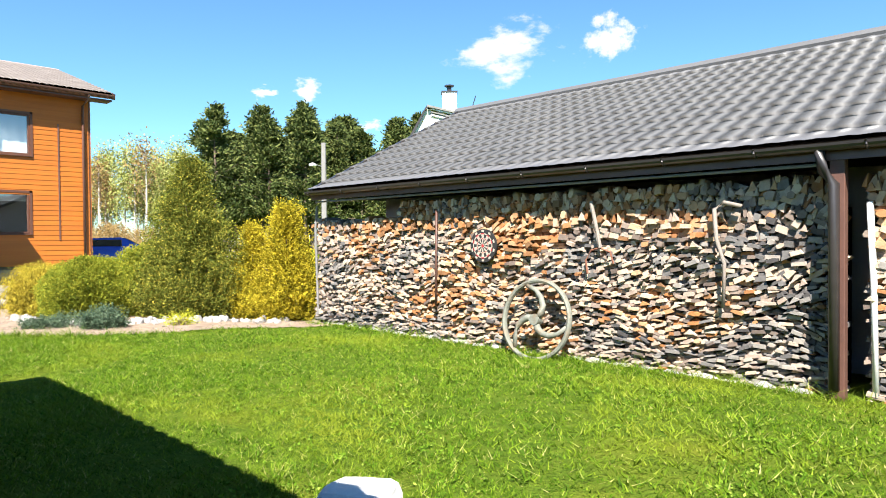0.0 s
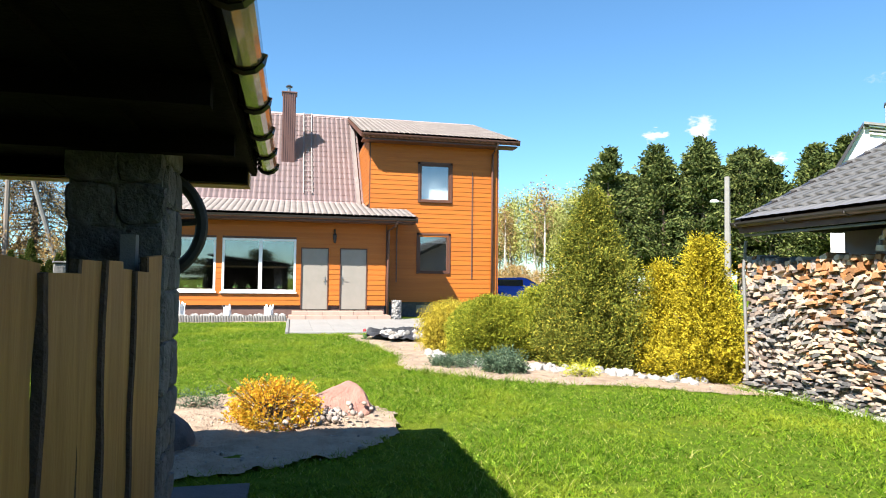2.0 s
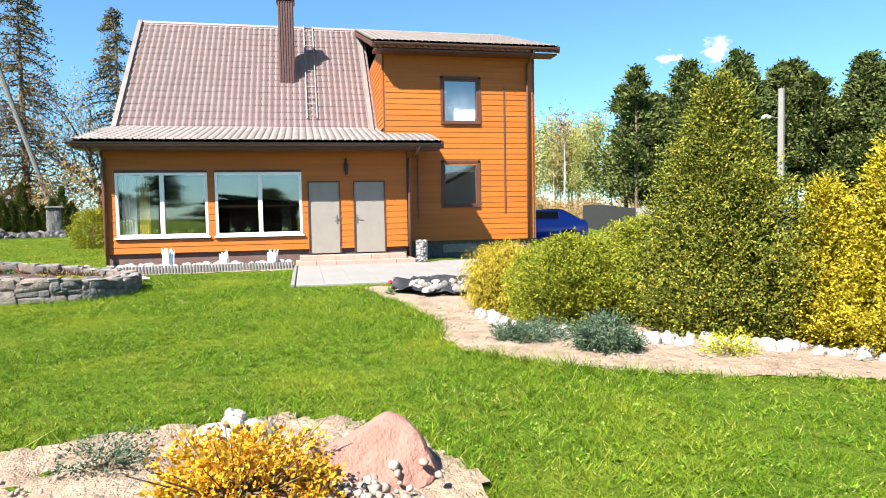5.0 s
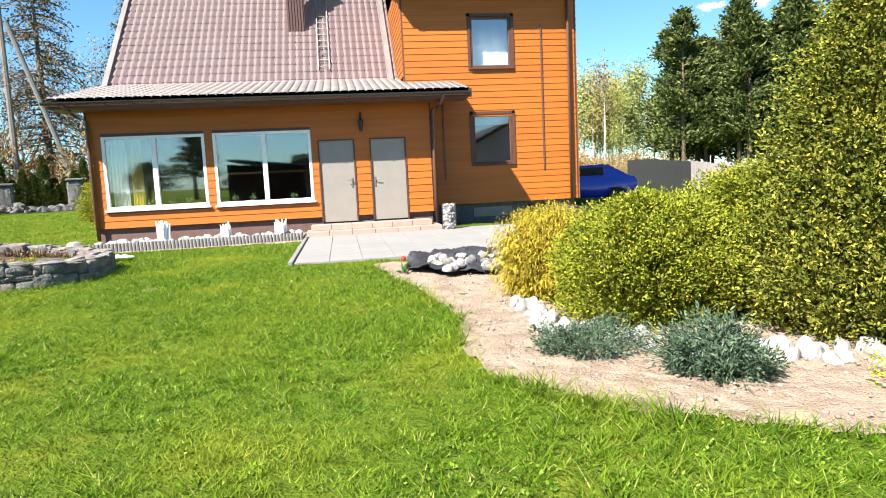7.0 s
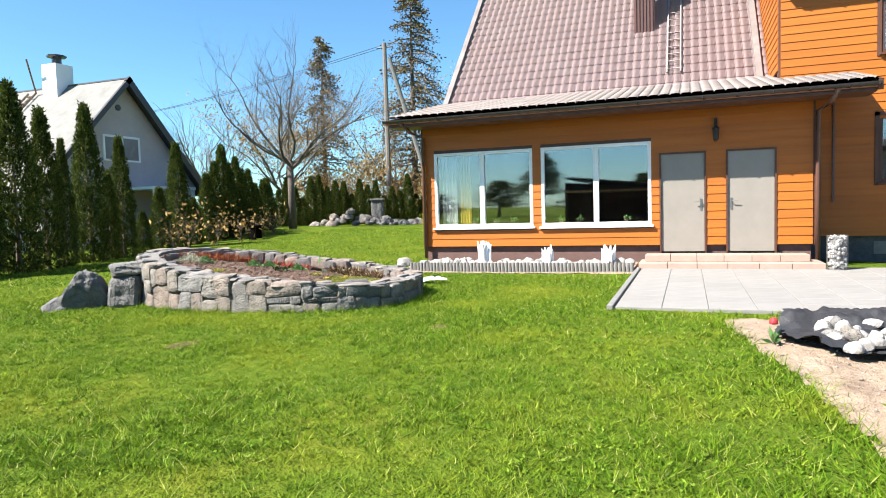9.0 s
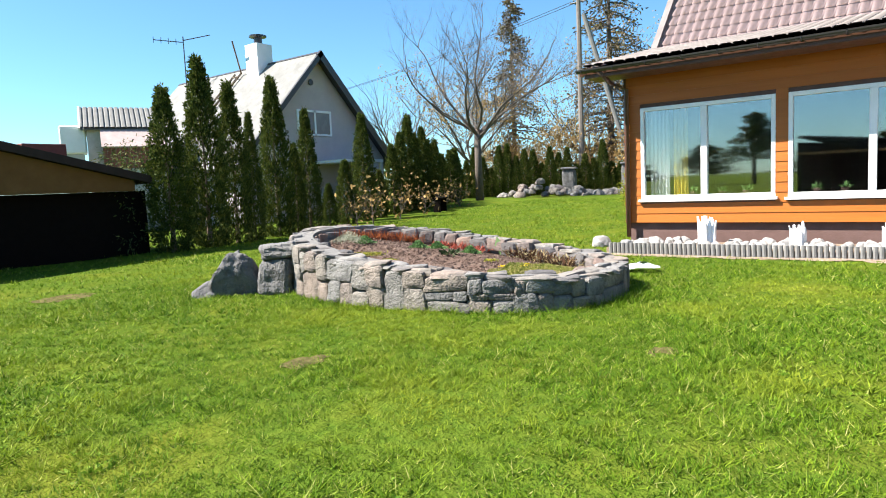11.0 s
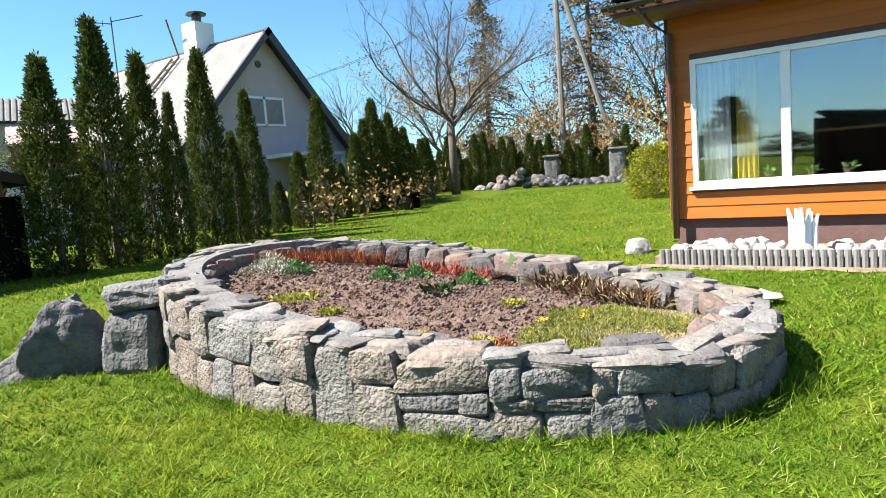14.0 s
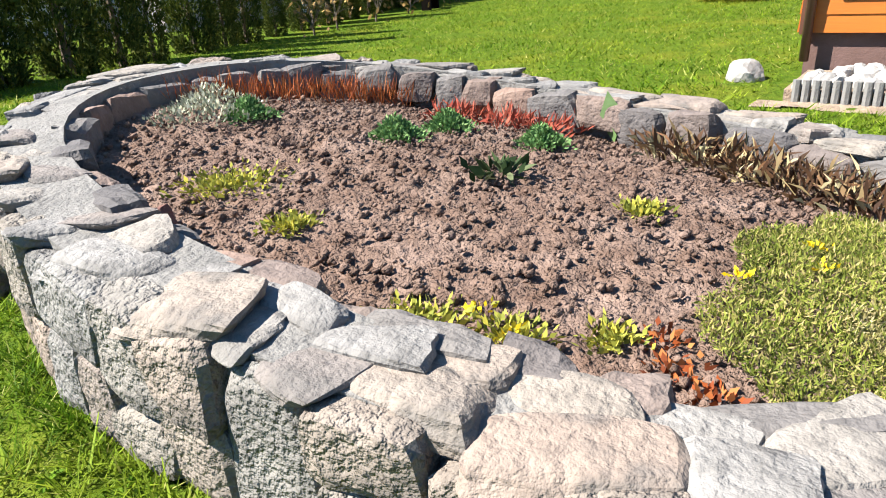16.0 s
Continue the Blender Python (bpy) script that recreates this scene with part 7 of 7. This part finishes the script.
# stone gate pillars behind the rock pile
for k, (x, y, h) in enumerate(((-47.6, -17.4, 1.55), (-48.4, -14.0, 1.7))):
    gate = thing("gate_pillar", "mottled stone gate pillar with pale cap", "pillar", pose(x, y, gz(x, y), 0, 0, 20), "gate pillars")
    part("shaft", block(0.8, 0.8, h, 610 + k, 5, 0.04), COLUMN_STONE, gate)
    part("cap", boxed(-0.46, 0.46, -0.46, 0.46, h - 0.02, h + 0.1, 0.03), COLUMN_STONE, gate)
shrub("spruce_shrub", "dark drooping shrub beside the low shed", "shrub", -19.55, -15.3, "dome", 0.5, 0.5, 2.4, PINE, 2500, 0.2, 95, 0.4, -0.2, 0.3)


# ---- plants in the planter ----
def tuft(name, label, x, y, n, length, width, spread, mat, seed, up=0.8, category="plant", base=None, droop=0.0, dome=0.0):
    rng = np.random.default_rng(seed)
    p = rng.normal(size=(n, 3)) * [spread, spread, 0.0]
    p[:, 2] = rng.uniform(0, length * 0.5, n) + dome * np.exp(-(p[:, 0] ** 2 + p[:, 1] ** 2) / (2 * (1.1 * spread) ** 2 + 1e-9)) * rng.uniform(0.3, 1, n)
    d = rng.normal(size=(n, 3)) * 0.55 + [0, 0, up]
    d[:, :2] += p[:, :2] / max(spread, 1e-3) * 0.45
    ob = thing(name, label, category, pose(x, y, (soil_z(x, y) if base is None else base) + 0.005))
    part("foliage", leaves(p, d, length, width, rng, droop), mat, ob)["kind"] = "stuff"
    return ob


DARK_LEAF = leaf("dark_rosette_leaf", [(0, (0.02, 0.035, 0.015)), (0.7, (0.045, 0.075, 0.03)), (1, (0.14, 0.15, 0.09))])
WHITE_LEAF = leaf("silvery_leaf", [(0, (0.20, 0.23, 0.17)), (0.6, (0.40, 0.40, 0.33)), (1, (0.58, 0.55, 0.46))])
DRY_LEAF = leaf("brown_dry_leaf", [(0, (0.05, 0.028, 0.022)), (0.55, (0.13, 0.065, 0.035)), (0.85, (0.34, 0.25, 0.14)), (1, (0.5, 0.45, 0.3))])
for k, (x, y) in enumerate(((-18.1, -6.1), (-18.3, -5.28), (-18.75, -5.3), (-18.85, -4.8))):
    tuft("sedum_clump", "dense green sedum clump in the planter soil", x, y, 1500, 0.026, 0.014, 0.052, SEDUM, 20 + k, 0.9, "sedum", dome=0.10)
for k in range(12):
    x, y = -18.15 - 0.095 * k + 0.0, -6.58 + 0.06 * k
    if not in_soil(x, y, 0.9):
        x += 0.12
    tuft("red_sedum_clump", "rusty red upright stems along the planter's far wall", x, y, 70, 0.13, 0.006, 0.085, RED_STEM, 40 + k, 2.2, "red stems")
for k, (x, y) in enumerate(((-19.1, -5.5), (-19.15, -5.2), (-19.2, -4.95))):
    tuft("red_groundcover", "bright red low stems beside the sedum", x, y, 150, 0.09, 0.014, 0.09, leaf("bright_red_stem", [(0, (0.24, 0.04, 0.03)), (1, (0.36, 0.10, 0.07))]), 60 + k, 1.0, "red plant")
tuft("silver_plant", "silvery variegated low plant in the planter corner", -17.9, -6.25, 520, 0.026, 0.014, 0.13, WHITE_LEAF, 70, 1.2, dome=0.1)
tuft("silver_plant", "silvery variegated low plant by the far wall", -18.1, -6.4, 420, 0.026, 0.014, 0.11, WHITE_LEAF, 71, 1.2, dome=0.12)
for k, (x, y, s) in enumerate(((-17.42, -5.4, 0.11), (-17.3, -4.92, 0.05), (-17.12, -4.25, 0.075), (-17.05, -4.12, 0.05), (-17.2, -4.02, 0.06), (-17.35, -3.8, 0.04), (-18.15, -4.02, 0.05))):
    tuft("yellow_sedum", "low yellow-green sedum patch near the planter wall", x, y, int(5200 * s), 0.03, 0.016, s * 0.8, YELLOW_SEDUM, 80 + k, 0.9, "sedum")
tuft("green_rosette", "dark green leafy rosette in the middle of the soil", -18.13, -4.6, 60, 0.075, 0.035, 0.05, DARK_LEAF, 90, 0.8)
for k, (x, y) in enumerate(((-17.3, -3.62), (-17.25, -3.52), (-17.4, -3.7))):
    tuft("red_sedum", "small red and green sedum at the planter's front", x, y, 50, 0.03, 0.018, 0.03, RED_STEM, 95 + k, 0.7, "sedum")
for k, (x, y) in enumerate(((-19.25, -4.25), (-19.2, -4.05), (-19.1, -3.85), (-19.05, -3.68), (-19.0, -3.5), (-18.9, -3.35))):
    tuft("withered_perennial", "withered brown and cream leaves along the planter wall", x, y, 120, 0.16, 0.018, 0.085, DRY_LEAF, 110 + k, 1.3, "dry plant", droop=0.25)
tuft("broad_leaf", "bright green broad leaf by the planter wall", -19.35, -4.6, 5, 0.18, 0.12, 0.02, SEDUM, 120, 1.4)
# mat of moss phlox, green running to straw
rng = np.random.default_rng(44)
P = []
while len(P) < 42000:
    x, y = rng.uniform(-18.9, -16.9), rng.uniform(-4.0, -2.4)
    e = ((x + 17.95) / 0.85) ** 2 + ((y + 3.1) / 0.62) ** 2 + 0.35 * noise.noise((x * 4, y * 4, 1))
    if e < 0.85 and in_soil(x, y, 0.9):
        P.append((x, y, soil_z(x, y) + 0.02 + 0.03 * rng.random()))
P = np.array(P)
mat_a = P[P[:, 1] + 0.35 * np.sin(P[:, 0] * 7) < -3.0 + 0.25 * rng.random(len(P))]
mat_b = P[P[:, 1] + 0.35 * np.sin(P[:, 0] * 7) >= -3.0]
STRAW = leaf("straw_moss", [(0, (0.26, 0.22, 0.09)), (0.6, (0.42, 0.34, 0.18)), (1, (0.54, 0.46, 0.28))])
for nm, pts_, mt, lb in (("moss_mat", mat_a, MOSS, "green mat of creeping moss phlox in the planter"), ("dry_moss_mat", mat_b, STRAW, "straw-coloured dry part of the creeping mat")):
    tagged(part(nm, leaves(pts_, rng.normal(size=pts_.shape) * 0.6 + [0, 0, 0.6], 0.024, 0.005, rng), mt), lb, "ground cover", kind="stuff")
FLOWER = leaf("yellow_petal", [(0, (0.65, 0.42, 0.01)), (1, (0.75, 0.55, 0.03))])
for k, (x, y) in enumerate(((-17.75, -3.6), (-17.95, -3.42), (-18.1, -3.45), (-17.2, -4.1), (-17.15, -3.98))):
    tuft("yellow_flower", "tiny yellow flower head in the planter", x, y, 14, 0.022, 0.015, 0.018, FLOWER, 130 + k, 0.8, "flower", soil_z(x, y) + 0.05)

# ---- grass ----
WALK = [(1.0, -0.3), (-1.6, 0.6), (-3.8, 0.7), (-6.5, 1.3), (-8.2, 1.5), (-10, 1.2), (-12.3, -0.3), (-14.5, -2.0), (-16, -3.3)]


def off_path(x, y):
    best = np.full(len(x), 1e9)
    for (x0, y0), (x1, y1) in zip(WALK, WALK[1:]):
        dx, dy = x1 - x0, y1 - y0
        t = np.clip(((x - x0) * dx + (y - y0) * dy) / (dx * dx + dy * dy), 0, 1)
        best = np.minimum(best, np.hypot(x - x0 - t * dx, y - y0 - t * dy))
    return best


def poly_np(poly, x, y):
    c = np.zeros(len(x), bool)
    for (x0, y0), (x1, y1) in zip(poly, poly[1:] + poly[:1]):
        if y0 != y1:
            hit = ((y0 > y) != (y1 > y)) & (x < (x1 - x0) * (y - y0) / (y1 - y0) + x0)
            c ^= hit
    return c


def gz_np(x, y):
    def ramp(v, a, b):
        u = np.clip((v - a) / (b - a), 0, 1)
        return u * u * (3 - 2 * u)
    return -0.03 - 0.12 * ramp(y, 4.5, 7) + 0.45 * ramp(-x, 24, 42) + 0.012 * np.sin(x * 1.3) * np.cos(y * 1.1)


rng = np.random.default_rng(77)


def lawn_points(n, x0, x1, y0, y1, lo, hi):
    x, y = rng.uniform(x0, x1, n), rng.uniform(y0, y1, n)
    j = rng.normal(size=(2, n)) * 0.05
    d = off_path(x, y)
    ok = (d >= lo) & (d < hi)
    ok &= ~poly_np(BED, x + j[0], y + j[1]) & ~poly_np(FRONT_BED, x + j[0], y + j[1])
    ok &= ~((x > -24) & (x < -17.72) & (y > 0.48)) & ~((x < -22.3) & (y > -4.5) & (x > -36))
    ok &= ~((x > -6.1) & (y < 0.35)) & (y < 6.75)
    ok &= (np.abs((x - PCX) / (PRX + 0.02)) ** 2.3 + np.abs((y - PCY) / (PRY + 0.02)) ** 2.3) > 1
    for a, b, c, d in SPOTS:
        ok &= ~((((x - a) / c) ** 2 + ((y - b) / d) ** 2 < 1) & (rng.random(n) < 0.65))
    ok &= ~((x < -22.0) & (y > -4.5) & (y < 0.5))
    return x[ok], y[ok]


PATCH = np.array([[noise.noise((a * 0.6, b * 0.6, 3)) + 0.5 * noise.noise((a * 2.2, b * 2.2, 5)) for b in np.arange(-20, 10, 0.15)] for a in np.arange(-62, 10, 0.15)])


TUFT = np.array([[noise.noise((a * 8.0, b * 8.0, 7)) for b in np.arange(0, 6, 0.04)] for a in np.arange(0, 6, 0.04)])


def patch_np(x, y):
    return PATCH[np.clip(((x + 62) / 0.15).astype(int), 0, PATCH.shape[0] - 1), np.clip(((y + 20) / 0.15).astype(int), 0, PATCH.shape[1] - 1)]


def blades(name, label, x, y, h, w, mat):
    n = len(x)
    a = rng.uniform(0, math.tau, n)
    lean = rng.normal(size=(2, n)) * 0.95
    pn = patch_np(x, y)
    hh = h * rng.uniform(0.5, 1.3, n) * (1 + 0.9 * np.clip(TUFT[(x / 0.04).astype(int) % 150, (y / 0.04).astype(int) % 150] * 1.6, -0.8, 1.0)) * (1 + 0.75 * np.clip(pn, -0.8, 0.8))
    z = gz_np(x, y) - 0.004
    base = np.stack([x, y, z], 1)
    s = np.stack([np.cos(a), np.sin(a), 0 * a], 1) * (w * rng.uniform(0.6, 1.3, n) / 2)[:, None]
    tip = base + np.stack([lean[0] * hh, lean[1] * hh, hh], 1)
    v = np.stack([base - s, base + s, tip], 1).reshape(-1, 3)
    me = mesh_np(v, np.arange(3 * n).reshape(n, 3))
    return tagged(part(name, me, mat), label, "grass", kind="stuff")


x, y = lawn_points(1500000, -19.5, 0.5, -9, 7, 0, 2.2)
blades("grass", "short bright green lawn grass along the walk", x, y, 0.030, 0.008, GRASS)
x, y = lawn_points(900000, -22.5, 3, -12, 7, 2.2, 6)
blades("grass", "short bright green lawn grass", x, y, 0.034, 0.013, GRASS)
x, y = lawn_points(260000, -40, 4, -16, 7, 6, 40)
blades("grass", "short bright green lawn grass farther off", x, y, 0.04, 0.022, GRASS)
# taller tufts between the path and the planter
cx, cy = lawn_points(1400, -18.5, -8.2, -8, 3.5, 0, 4)
m = 26
x = np.repeat(cx, m) + rng.normal(size=len(cx) * m) * 0.028
y = np.repeat(cy, m) + rng.normal(size=len(cx) * m) * 0.028
ok = (np.abs((x - PCX) / (PRX + 0.03)) ** 2.3 + np.abs((y - PCY) / (PRY + 0.03)) ** 2.3) > 1
blades("grass_tufts", "taller bright green tufts of lawn grass by the planter", x[ok], y[ok], 0.055, 0.007, GRASS)
# longer grass at the feet of walls
a = rng.uniform(0, math.tau, 5200)
q = (np.abs(np.cos(a)) ** 2.3 + np.abs(np.sin(a)) ** 2.3) ** (-1 / 2.3)
k = 1.03 + np.abs(rng.normal(size=len(a))) * 0.04
blades("long_grass", "longer grass at the planter's foot", PCX + PRX * k * np.cos(a) * q, PCY + PRY * k * np.sin(a) * q, 0.075, 0.008, GRASS)
x = rng.uniform(-9.5, 1, 4500)
blades("long_grass", "longer grass at the firewood's foot", x, 6.62 - np.abs(rng.normal(size=len(x))) * 0.12, 0.10, 0.009, GRASS)
t = rng.uniform(0, len(SAND_EDGE) - 1.001, 5200)
i = t.astype(int)
E = np.array(SAND_EDGE)
p = E[i] * (1 - (t - i))[:, None] + E[i + 1] * (t - i)[:, None] + np.array([0.05, -0.06]) + rng.normal(size=(len(t), 2)) * 0.07
blades("edge_grass", "grass growing over the sand's edge", p[:, 0], p[:, 1], 0.07, 0.009, GRASS)
t = rng.uniform(0, len(FRONT_BED) - 1.001, 3600)
i = t.astype(int)
E = np.array(FRONT_BED)
p = E[i] * (1 - (t - i))[:, None] + E[i + 1] * (t - i)[:, None] + rng.normal(size=(len(t), 2)) * 0.06
blades("edge_grass", "grass growing over the soil bed's edge", p[:, 0], p[:, 1], 0.06, 0.008, GRASS)
# broad-leaved weeds
WEED = leaf("clover_leaf", [(0, (0.05, 0.11, 0.006)), (0.6, (0.12, 0.22, 0.012)), (1, (0.26, 0.33, 0.06))])
x, y = lawn_points(24000, -19, 1, -9, 6.5, 0, 5)
keep = (x > -13) | (rng.random(len(x)) < 0.35)
x, y = x[keep], y[keep]
pn = patch_np(x, y)
x, y = x[pn > 0.05], y[pn > 0.05]
m = 7
P = np.stack([np.repeat(x, m), np.repeat(y, m), np.repeat(gz_np(x, y) + 0.012, m)], 1) + rng.normal(size=(len(x) * m, 3)) * [0.014, 0.014, 0.006]
tagged(part("weeds", leaves(P, rng.normal(size=P.shape) * [1, 1, 0.2] + [0, 0, 0.5], 0.024, 0.015, rng), WEED), "low broad-leaved weeds in the lawn", "weeds", kind="stuff")
